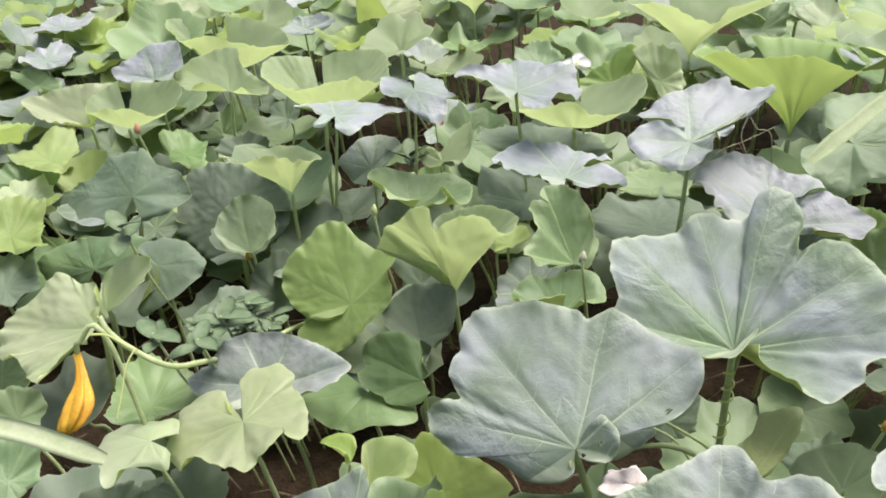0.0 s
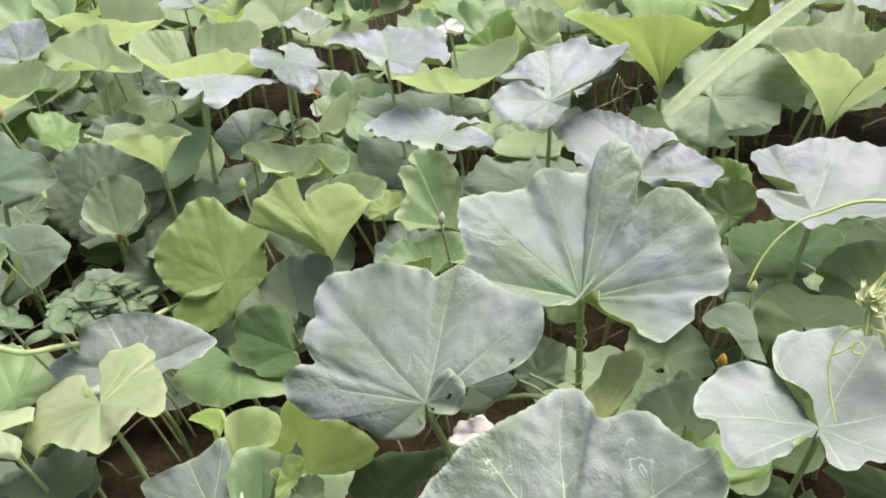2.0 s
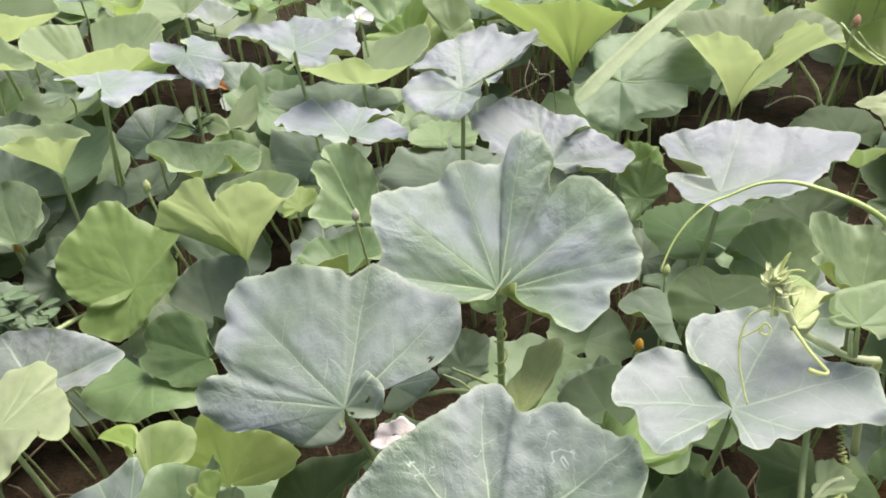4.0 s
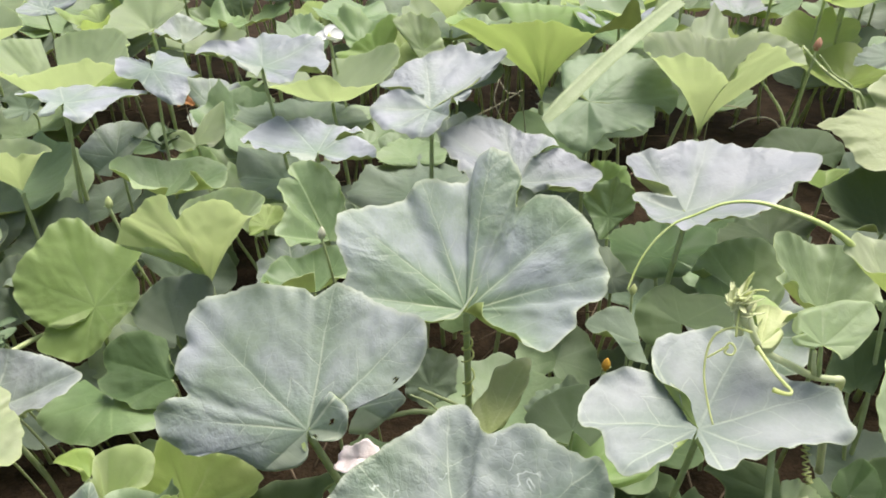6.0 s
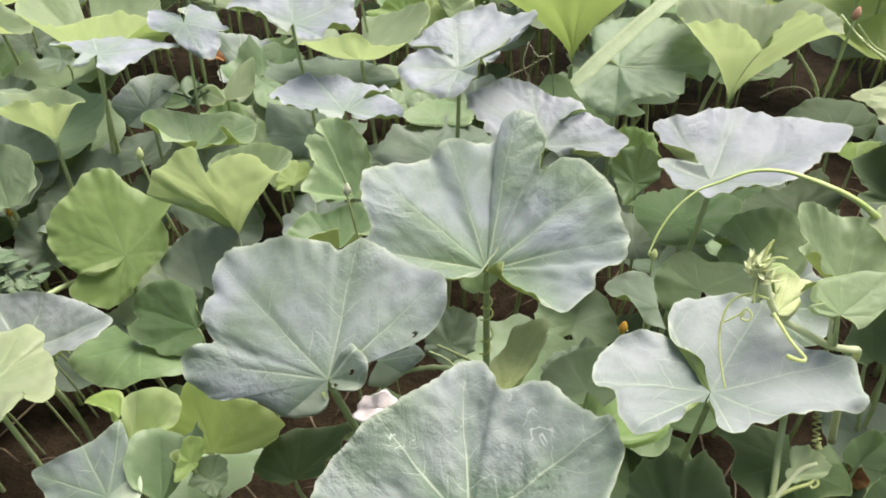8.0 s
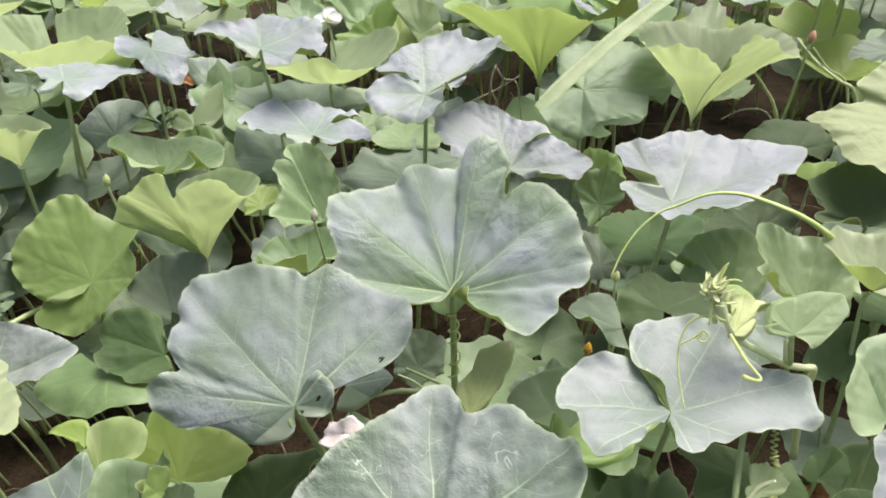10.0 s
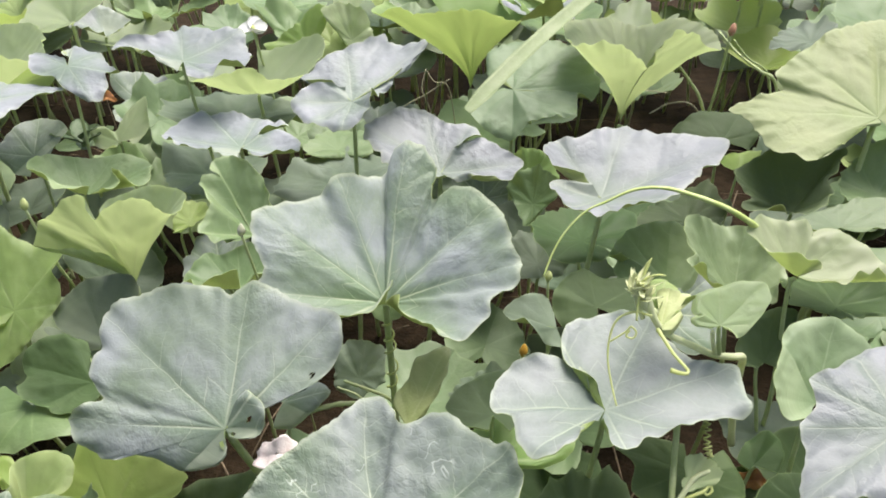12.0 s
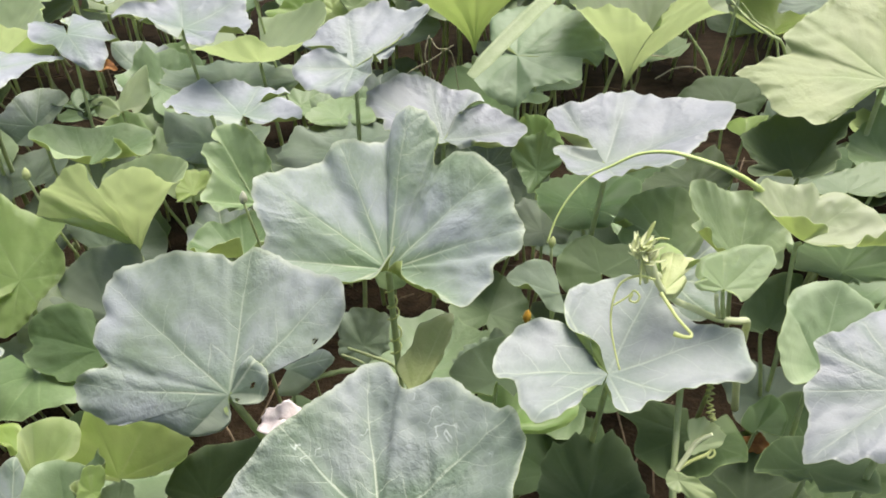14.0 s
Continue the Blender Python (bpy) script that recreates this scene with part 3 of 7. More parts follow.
def spring(points, coil, turns, r):
    """A tendril wound in a loose uneven coil along a line."""
    line = curve_points(points, 12)
    base = line[0].copy()
    n = len(line)
    pts = []
    for i, p in enumerate(line):
        d = (line[min(i + 1, n - 1)] - line[max(i - 1, 0)]).normalized()
        a = d.orthogonal().normalized()
        b = d.cross(a)
        w = 2 * math.pi * turns * (i / n + 0.03 * math.sin(i * 0.21))
        c = coil * (1 + 0.15 * math.sin(i * 0.37))
        pts.append(p - base + (a * math.cos(w) + b * math.sin(w)) * c)
    v, f = tube(pts, [r] * n, 6)
    ob = new("tendril", mesh_of("tendril", v, f, [TENDRIL]))
    ob.location = base
    return tagged(ob, "pale vine tendril wound into a loose coil", "tendril", "tendrils")


def petal_mesh(length, width, curl, mat, rng, name="petal"):
    """A thin soft petal or small leaf, pointed or rounded, bent over its length."""
    nu, nv = 9, 7
    verts, uv = [], []
    for s in range(2):
        for i in range(nu):
            t = i / (nu - 1)
            w = width * (math.sin(math.pi * min(t * 0.93 + 0.05, 1)) ** 0.7)
            for j in range(nv):
                q = j / (nv - 1) * 2 - 1
                z = curl * length * t * t + 0.25 * w * q * q + rng.uniform(-0.02, 0.02) * length * t
                verts.append((length * t, w * q, z - 0.0006 * s))
                uv.append((length * t, w * q))
    faces = []
    o = nu * nv
    for i in range(nu - 1):
        for j in range(nv - 1):
            a = i * nv + j
            faces += [(a, a + nv, a + nv + 1, a + 1), (o + a, o + a + 1, o + a + nv + 1, o + a + nv)]
    edge = [i * nv for i in range(nu)] + [(nu - 1) * nv + j for j in range(1, nv)] + [i * nv + nv - 1 for i in range(nu - 2, -1, -1)]
    for a, b in zip(edge, edge[1:]):
        faces.append((a, b, o + b, o + a))
    return mesh_of(name, verts, faces, [mat], True, None, uv, [0.5] * len(verts))


def stalk_to_ground(root, at, r, mat, sway=0.06):
    pts = curve_points([(0, 0, 0), (sway * 0.3, 0.035, -(at[2] - GROUND) * 0.25), (sway * 0.7, 0.10, -(at[2] - GROUND) * 0.6), (sway, 0.15, GROUND - at[2] - 0.01)], 7)
    v, f = tube(pts, [r] * len(pts), 6)
    part("stalk", mesh_of("stalk", v, f, [mat]), root)


def flower_bud(at, size, mat, label):
    root = thing("flower_bud", label, "flower bud", at, "flower buds")
    rng = np.random.RandomState(int(abs(at[0] * 7919)) % 1000)
    rings, sides = 9, 10
    verts, faces = [], []
    for i in range(rings):
        t = i / (rings - 1)
        r = size * 0.42 * math.sin(math.pi * (0.12 + 0.86 * t)) ** 0.8 * (1 - 0.25 * t)
        for k in range(sides):
            a = 2 * math.pi * k / sides + t * 0.7
            rr = r * (1 + 0.12 * math.cos(5 * a))
            verts.append((rr * math.cos(a) + 0.1 * size * t, rr * math.sin(a), size * 1.3 * t))
        if i:
            for k in range(sides):
                k2 = (k + 1) % sides
                faces.append(((i - 1) * sides + k, (i - 1) * sides + k2, i * sides + k2, i * sides + k))
    faces += [tuple(range(sides))[::-1], tuple((rings - 1) * sides + k for k in range(sides))]
    part("petals", mesh_of("petals", verts, faces, [mat]), root)
    for k in range(5):
        a = 2 * math.pi * k / 5 + rng.uniform(0, 0.4)
        m = Matrix.Rotation(a, 4, "Z") @ Matrix.Rotation(radians(-55), 4, "Y")
        part("sepal", petal_mesh(size * 0.6, size * 0.10, -0.3, STALK, rng, "sepal"), root, m)
    stalk_to_ground(root, at, size * 0.14, STALK, rng.uniform(-0.05, 0.05))
    return root


def bud_cluster(at, size):
    root = thing("bud_cluster", "tuft of hairy yellow buds at a vine tip", "flower bud", at)
    rng = np.random.RandomState(5)
    for k in range(26):
        a, b = rng.uniform(0, 6.28), rng.uniform(-0.4, 1.3)
        m = Matrix.Translation((rng.uniform(-0.3, 0.3) * size, rng.uniform(-0.3, 0.3) * size, rng.uniform(-0.7, 0.3) * size))
        m = m @ Matrix.Rotation(a, 4, "Z") @ Matrix.Rotation(-b, 4, "Y")
        part("bract", petal_mesh(size * rng.uniform(0.5, 1.2), size * rng.uniform(0.07, 0.16), 0.3, YOUNG, rng, "bract"), root, m)
    pts = curve_points([(0, 0, 0), (0.004, 0.004, -0.02), (0.012, 0.01, -0.04)], 5)
    v, f = tube(pts, [size * 0.16] * len(pts), 6)
    part("stalk", mesh_of("stalk", v, f, [STALK_PALE]), root)


def shoot_tip(at, size):
    """The growing end of a vine: a fan of narrow, toothed leaflets not yet unfolded."""
    root = thing("vine_shoot_tip", "tuft of pale yellow unfolding young leaves at a vine tip", "leaf", at)
    rng = np.random.RandomState(21)
    for k in range(11):
        m = Matrix.Rotation(radians(-60 + 24 * k + rng.uniform(-9, 9)), 4, "Z") @ Matrix.Rotation(radians(-rng.uniform(5, 75)), 4, "Y") @ Matrix.Rotation(rng.uniform(-0.8, 0.8), 4, "X")
        part("leaflet", petal_mesh(size * rng.uniform(0.55, 1.15), size * rng.uniform(0.24, 0.46), rng.uniform(-0.2, 0.35), YOUNG, rng, "leaflet"), root, m)
    for k in range(9):
        m = Matrix.Rotation(rng.uniform(0, 6.28), 4, "Z") @ Matrix.Rotation(radians(-rng.uniform(20, 85)), 4, "Y")
        part("bract", petal_mesh(size * rng.uniform(0.5, 0.9), size * 0.05, 0.3, TENDRIL, rng, "bract"), root, m)
    pts = curve_points([(0, 0, 0), (0.004, 0.004, -0.012), (0.016, 0.008, -0.022)], 5)
    v, f = tube(pts, [0.004] * len(pts), 6)
    part("stalk", mesh_of("stalk", v, f, [STALK_PALE]), root)


def white_flower(at, size):
    root = thing("gourd_flower", "open white five-petalled gourd flower on a stalk", "flower", at)
    rng = np.random.RandomState(9)
    for k in range(5):
        m = Matrix.Rotation(radians(20), 4, "X") @ Matrix.Rotation(2 * math.pi * k / 5 + 0.3, 4, "Z") @ Matrix.Rotation(radians(-12), 4, "Y")
        part("petal", petal_mesh(size * rng.uniform(0.8, 1.1), size * rng.uniform(0.36, 0.5), rng.uniform(-0.5, 0.4), PETAL, rng), root, m @ Matrix.Rotation(rng.uniform(-0.5, 0.5), 4, "X"))
    v, f = tube([(0, 0, -0.004), (0, 0, 0.004), (0, 0, 0.01)], [0.004, 0.005, 0.002], 8)
    part("stamen", mesh_of("stamen", v, f, [TENDRIL]), root)
    stalk_to_ground(root, at, 0.003, STALK, 0.05)


def withered_flower(top, tip):
    """A drooping crumpled bell on a bent stalk."""
    root = thing("withered_flower", "drooping withered orange-yellow gourd flower", "flower", top)
    a, b = Vector((0, 0, 0)), Vector(tip) - Vector(top)
    rings, sides = 12, 40
    side = Vector((1, 0, 0))
    side = (side - b.normalized() * side.dot(b.normalized())).normalized()
    other = b.normalized().cross(side)
    verts, faces = [], []
    prof = (0.005, 0.005, 0.005, 0.006, 0.007, 0.009, 0.012, 0.015, 0.017, 0.0165, 0.014, 0.009)
    for i in range(rings):
        t = i / (rings - 1)
        c = b * t + side * 0.012 * math.sin(t * 3.1)
        for k in range(sides):
            w = 2 * math.pi * k / sides
            r = prof[i] * (1 + 0.34 * math.cos(5 * w + t * 2) * t + 0.14 * math.sin(3 * w + t * 5) + 0.06 * math.sin(9 * w + i))
            verts.append(c + (side * math.cos(w) + other * math.sin(w) * 0.6) * r)
        if i:
            for k in range(sides):
                k2 = (k + 1) % sides
                faces.append(((i - 1) * sides + k, (i - 1) * sides + k2, i * sides + k2, i * sides + k))
    faces += [tuple(range(sides))[::-1], tuple((rings - 1) * sides + k for k in range(sides))]
    part("petals", mesh_of("petals", verts, faces, [PETAL_ORANGE]), root)
    pts = curve_points([(0, 0, 0.0), (0.01, 0.0, 0.02), (0.04, 0.02, 0.0), (0.09, 0.04, GROUND - top[2])], 6)
    v, f = tube(pts, [0.0035] * len(pts), 7)
    part("stalk", mesh_of("stalk", v, f, [STALK]), root)


def grass_blade(points, width, label, mat=None, face=(0.1, -0.75, 0.65)):
    """A long blade with a sunk midrib that narrows to its tip."""
    pts = curve_points(points, 10)
    base = pts[-1].copy()
    n = len(pts)
    verts, faces, uv = [], [], []
    for s in range(2):
        for i, p in enumerate(pts):
            d = (pts[min(i + 1, n - 1)] - pts[max(i - 1, 0)]).normalized()
            side = d.cross(Vector(face)).normalized()
            up = side.cross(d).normalized()
            w = width * min(1.0, 0.6 + 2.6 * i / n)
            for j in range(5):
                q = j / 2 - 1
                verts.append(p - base + side * w * q + up * (w * 0.14 * abs(q) - 0.0008 * s))
    o = n * 5
    for i in range(n - 1):
        for j in range(4):
            a = i * 5 + j
            faces += [(a, a + 5, a + 6, a + 1), (o + a, o + a + 1, o + a + 6, o + a + 5)]
        for j in (0, 4):
            a = i * 5 + j
            faces.append((a, o + a, o + a + 5, a + 5))
    ob = new("grass_blade", mesh_of("grass_blade", verts, faces, [mat or GRASS]))
    ob.location = base
    return tagged(ob, label, "grass", "grass blades")


def dry_leaf(at, size, mat, label):
    """A shrivelled scrap of leaf, folded over itself."""
    rng = np.random.RandomState(int(size * 1e4))
    nth, nr = 40, 8
    th = np.linspace(0, 2 * math.pi, nth, endpoint=False)
    s = np.linspace(0.03, 1, nr)
    reach = size * (1 + 0.15 * np.sin(th * 2 + 1) + 0.10 * np.sin(th * 5 + 2) + 0.06 * np.sin(th * 11))
    x, y = s[:, None] * reach * np.cos(th), s[:, None] * reach * np.sin(th) * 0.8
    z = 0.35 * size * np.sin(x / size * 3 + 1) + 0.45 * np.abs(y) + 0.12 * size * np.sin(th * 5) * s[:, None] ** 2
    top = np.stack([x, y, z], -1).reshape(-1, 3)
    verts = np.concatenate([top, top - (0, 0, 0.0008)])
    faces, o = [], nr * nth
    for i in range(nr - 1):
        for k in range(nth):
            a, b = i * nth + k, i * nth + (k + 1) % nth
            faces += [(a, a + nth, b + nth, b), (o + a, o + b, o + b + nth, o + a + nth)]
    e = (nr - 1) * nth
    faces += [(e + k, o + e + k, o + e + (k + 1) % nth, e + (k + 1) % nth) for k in range(nth)]
    faces += [tuple(range(nth))[::-1], tuple(o + k for k in range(nth))]
    root = thing("dead_leaf", label, "leaf", at, "dead leaves")
    part("blade", mesh_of("blade", verts, faces, [mat]), root, Matrix.Rotation(radians(35), 4, "X"))
    pts = curve_points([(0, 0, -0.002), (0.02, 0.02, -(at[2] - GROUND) * 0.6), (0.03, 0.04, GROUND - at[2] - 0.01)], 6)
    v, f = tube(pts, [0.0012] * len(pts), 6)
    part("stalk", mesh_of("stalk", v, f, [STRAW]), root)


def weed(at, size, count):
    """A small weed: oval leaves in a loose rosette on one thin stem."""
    root = thing("weed_plant", "small dull green weed with oval leaves", "weed", at, "weeds")
    rng = np.random.RandomState(int(abs(at[0] * 5000 + at[1] * 300)) % 10000)
    for k in range(count):
        a = 2 * math.pi * k / count * 1.7 + rng.uniform(-0.3, 0.3)
        m = Matrix.Translation((0, 0, -0.03 * k / count)) @ Matrix.Rotation(a, 4, "Z") @ Matrix.Rotation(radians(-rng.uniform(0, 45)), 4, "Y")
        part("leaf", petal_mesh(size * rng.uniform(0.7, 1.2), size * rng.uniform(0.26, 0.36), -0.15, WEED, rng, "leaf"), root, m)
    stalk_to_ground(root, at, 0.002, STALK, 0.02)


# leaves: begin
lobed_leaf("waxy", (-0.119, 0.708, 0.441), (-0.12, -0.97), ((-60, 0.009, -0.002), (-36, 0.020, -0.002), (-10, 0.038, -0.001), (18, 0.049, 0.010), (50, 0.043, 0.017), (67, 0.033, 0.012), (48, 0.045, -0.003), (26, 0.077, -0.006), (26, 0.108, -0.009), (34, 0.143, -0.011), (45, 0.163, -0.009), (63, 0.150, -0.012), (74, 0.155, -0.010), (85, 0.159, -0.016), (93, 0.146, -0.014), (99, 0.157, -0.012), (118, 0.177, -0.011), (133, 0.200, -0.007), (140, 0.204, -0.009), (149, 0.183, -0.004), (159, 0.170, -0.001), (165, 0.144, -0.005), (170, 0.160, -0.000), (175, 0.177, 0.001), (185, 0.160, -0.006), (191, 0.138, -0.011), (194, 0.099, -0.010), (200, 0.087, -0.012), (217, 0.073, -0.017), (244, 0.045, -0.014), (267, 0.027, -0.009), (259, 0.012, -0.005)), bowl=1.3, foot=(-0.067, 0.869), fine=True, holes=((0.026, 0.007), (0.028, 0.010), (0.089, 0.052), (0.008, -0.006)))
lobed_leaf("waxy", (0.020, 0.903, 0.471), (0.01, -0.60), ((-396, 0.024, 0.059), (-413, 0.045, 0.066), (-407, 0.078, 0.067), (-393, 0.116, 0.057), (-376, 0.131, 0.060), (-367, 0.130, 0.065), (-360, 0.156, 0.068), (-351, 0.161, 0.079), (-342, 0.155, 0.080), (-332, 0.159, 0.085), (-320, 0.162, 0.078), (-307, 0.160, 0.077), (-298, 0.149, 0.064), (-294, 0.127, 0.057), (-288, 0.170, 0.056), (-282, 0.188, 0.074), (-274, 0.189, 0.081), (-267, 0.181, 0.068), (-264, 0.154, 0.051), (-244, 0.153, 0.073), (-229, 0.143, 0.064), (-205, 0.164, 0.098), (-192, 0.152, 0.093), (-181, 0.132, 0.073), (-170, 0.143, 0.069), (-158, 0.130, 0.066), (-148, 0.104, 0.079), (-135, 0.088, 0.080), (-115, 0.065, 0.087), (-91, 0.043, 0.091), (-37, 0.019, 0.092)), bowl=0.82, foot=(0.03, 0.93), crumple=1.5, fine=True)
lobed_leaf("mined", (0.049, 0.604, 0.375), (-0.16, -0.46), ((-426, 0.031, 0.023), (-409, 0.054, 0.032), (-383, 0.093, 0.040), (-361, 0.123, 0.043), (-347, 0.139, 0.045), (-336, 0.163, 0.037), (-331, 0.162, 0.040), (-325, 0.169, 0.045), (-319, 0.158, 0.036), (-307, 0.151, 0.035), (-300, 0.157, 0.033), (-292, 0.151, 0.030), (-282, 0.132, 0.030), (-276, 0.150, 0.026), (-270, 0.165, 0.024), (-264, 0.166, 0.024), (-251, 0.144, 0.034), (-235, 0.136, 0.040), (-217, 0.135, 0.046), (-196, 0.145, 0.041), (-183, 0.148, 0.043), (-173, 0.138, 0.038), (-155, 0.099, 0.030), (-125, 0.059, 0.038), (-84, 0.032, 0.027)), bowl=1.3, relief=0.035, crumple=2.4, fine=True)
lobed_leaf("grey", (0.265, 0.730, 0.474), (0.01, -0.21), ((-468, 0.025, 0.010), (-451, 0.047, 0.017), (-437, 0.057, 0.019), (-411, 0.051, 0.016), (-387, 0.070, 0.017), (-367, 0.103, 0.014), (-360, 0.140, 0.016), (-354, 0.140, 0.015), (-338, 0.145, 0.011), (-326, 0.112, 0.012), (-312, 0.108, 0.017), (-296, 0.119, 0.023), (-275, 0.117, 0.019), (-250, 0.102, 0.020), (-238, 0.083, 0.020), (-230, 0.065, 0.020), (-232, 0.044, 0.020), (-246, 0.027, 0.019), (-238, 0.011, 0.005), (-212, 0.012, 0.001), (-235, 0.040, 0.011), (-232, 0.066, 0.013), (-221, 0.083, 0.015), (-206, 0.099, 0.013), (-189, 0.112, 0.010), (-175, 0.115, 0.007), (-169, 0.094, 0.013), (-153, 0.098, 0.009), (-142, 0.098, 0.013), (-133, 0.079, 0.017), (-125, 0.052, 0.016), (-125, 0.025, 0.009), (-116, 0.021, 0.006)), bowl=1.25, relief=0.014, foot=(0.27, 0.95), fine=True)
lobed_leaf("silver", (0.298, 1.131, 0.514), (-0.07, -0.23), ((132, 0.019, 0.017), (174, 0.069, 0.030), (195, 0.073, 0.030), (223, 0.080, 0.034), (249, 0.078, 0.040), (279, 0.074, 0.038), (319, 0.082, 0.031), (347, 0.105, 0.032), (363, 0.130, 0.033), (371, 0.145, 0.033), (373, 0.170, 0.035), (381, 0.199, 0.043), (394, 0.181, 0.036), (408, 0.149, 0.032), (428, 0.141, 0.033), (443, 0.127, 0.035), (461, 0.103, 0.037), (483, 0.104, 0.042), (502, 0.101, 0.048), (513, 0.076, 0.038), (493, 0.036, 0.024)), bowl=1.4, fine=True)
lobed_leaf("silver", (0.057, 1.286, 0.475), (0.06, -0.33), ((-408, 0.036, 0.016), (-382, 0.057, 0.030), (-381, 0.116, 0.032), (-355, 0.130, 0.031), (-336, 0.103, 0.030), (-315, 0.089, 0.032), (-292, 0.043, 0.024), (-302, 0.087, 0.033), (-294, 0.104, 0.032), (-271, 0.102, 0.022), (-256, 0.127, 0.022), (-235, 0.150, 0.021), (-212, 0.156, 0.027), (-202, 0.139, 0.028), (-174, 0.083, 0.036), (-139, 0.068, 0.025), (-61, 0.022, 0.007)), ruffle=1.15, relief=0.006, fine=True)
lobed_leaf("silver", (-0.089, 1.317, 0.581), (-0.04, -0.47), ((122, 0.028, 0.003), (150, 0.060, 0.017), (168, 0.085, 0.014), (184, 0.099, 0.008), (199, 0.089, 0.010), (222, 0.082, 0.012), (240, 0.068, 0.016), (265, 0.069, 0.018), (291, 0.061, 0.020), (314, 0.053, 0.024), (349, 0.039, 0.031), (387, 0.048, -0.000), (395, 0.074, -0.004), (406, 0.092, 0.000), (400, 0.105, 0.002), (405, 0.145, 0.007), (408, 0.171, 0.012), (429, 0.145, 0.006), (436, 0.161, 0.005), (447, 0.136, 0.007), (464, 0.119, 0.011), (482, 0.114, 0.016), (497, 0.105, 0.011), (512, 0.106, 0.011), (512, 0.089, 0.007), (493, 0.051, 0.010)), ruffle=1.15, relief=0.009, fine=True)
lobed_leaf("silver", (-0.300, 1.362, 0.476), (-0.01, -0.09), ((-42, 0.029, 0.007), (-36, 0.082, 0.017), (-19, 0.122, 0.013), (1, 0.106, 0.016), (26, 0.073, 0.022), (53, 0.039, 0.013), (41, 0.094, 0.021), (86, 0.092, 0.013), (111, 0.120, 0.014), (130, 0.132, 0.010), (133, 0.153, 0.021), (147, 0.152, 0.016), (172, 0.151, 0.012), (190, 0.109, 0.015), (207, 0.063, 0.018), (255, 0.061, 0.019), (283, 0.050, 0.014)), ruffle=1.15, relief=0.009, fine=True)
lobed_leaf("silver", (-0.437, 1.500, 0.587), (0.05, -0.21), ((-425, 0.086, 0.020), (-404, 0.110, 0.022), (-385, 0.107, 0.023), (-373, 0.126, 0.010), (-350, 0.126, 0.005), (-328, 0.120, 0.011), (-312, 0.130, 0.023), (-284, 0.109, 0.019), (-249, 0.113, 0.016), (-234, 0.092, 0.015), (-213, 0.099, 0.012), (-194, 0.141, 0.012), (-182, 0.130, 0.017), (-183, 0.077, 0.019), (-139, 0.041, 0.016), (-92, 0.032, -0.005)), ruffle=1.15, relief=0.009, fine=True)
lobed_leaf("silver", (-0.792, 1.400, 0.532), (-0.02, -0.10), ((-421, 0.063, 0.001), (-404, 0.087, 0.003), (-380, 0.087, 0.003), (-360, 0.111, 0.008), (-340, 0.149, 0.004), (-306, 0.100, 0.006), (-261, 0.092, 0.003), (-219, 0.080, 0.003), (-181, 0.099, 0.013), (-161, 0.028, 0.010), (-116, 0.056, -0.001), (-96, 0.031, -0.002)), ruffle=1.15, relief=0.009)
lobed_leaf("silver", (-0.652, 1.483, 0.577), (-0.01, -0.34), ((122, 0.026, 0.002), (151, 0.104, -0.007), (181, 0.076, -0.004), (204, 0.057, -0.006), (230, 0.031, -0.006), (282, 0.057, -0.009), (310, 0.114, -0.007), (329, 0.105, -0.004), (346, 0.085, 0.002), (353, 0.104, -0.008), (375, 0.073, -0.008), (412, 0.064, -0.007), (467, 0.084, -0.013), (465, 0.033, 0.001)), ruffle=1.15, relief=0.009)
lobed_leaf("cupped", (-0.952, 1.616, 0.476), (-0.08, -0.12), ((-235, 0.160, 0.080), (-209, 0.190, 0.095), (-193, 0.179, 0.092), (-171, 0.134, 0.079), (-123, 0.097, 0.082), (-72, 0.116, 0.090), (-45, 0.155, 0.102), (-30, 0.179, 0.100), (-13, 0.187, 0.077), (3, 0.181, 0.075), (25, 0.166, 0.090), (47, 0.154, 0.100), (80, 0.134, 0.092), (115, 0.143, 0.081)), bowl=2.0, relief=0.03, fine=True)
lobed_leaf("cupped", (-0.363, 1.686, 0.466), (-0.12, -0.10), ((-228, 0.144, 0.059), (-201, 0.157, 0.067), (-174, 0.137, 0.061), (-143, 0.089, 0.065), (-85, 0.053, 0.075), (-56, 0.090, 0.060), (-37, 0.109, 0.046), (-6, 0.144, 0.059), (21, 0.162, 0.074), (35, 0.154, 0.083), (60, 0.123, 0.062), (101, 0.128, 0.048)), bowl=1.8, relief=0.03)
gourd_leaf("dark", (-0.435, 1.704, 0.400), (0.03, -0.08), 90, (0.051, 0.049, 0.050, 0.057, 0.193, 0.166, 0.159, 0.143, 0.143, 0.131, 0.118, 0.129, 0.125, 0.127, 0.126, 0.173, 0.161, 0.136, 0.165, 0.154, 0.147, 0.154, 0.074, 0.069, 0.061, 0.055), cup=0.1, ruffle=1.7)
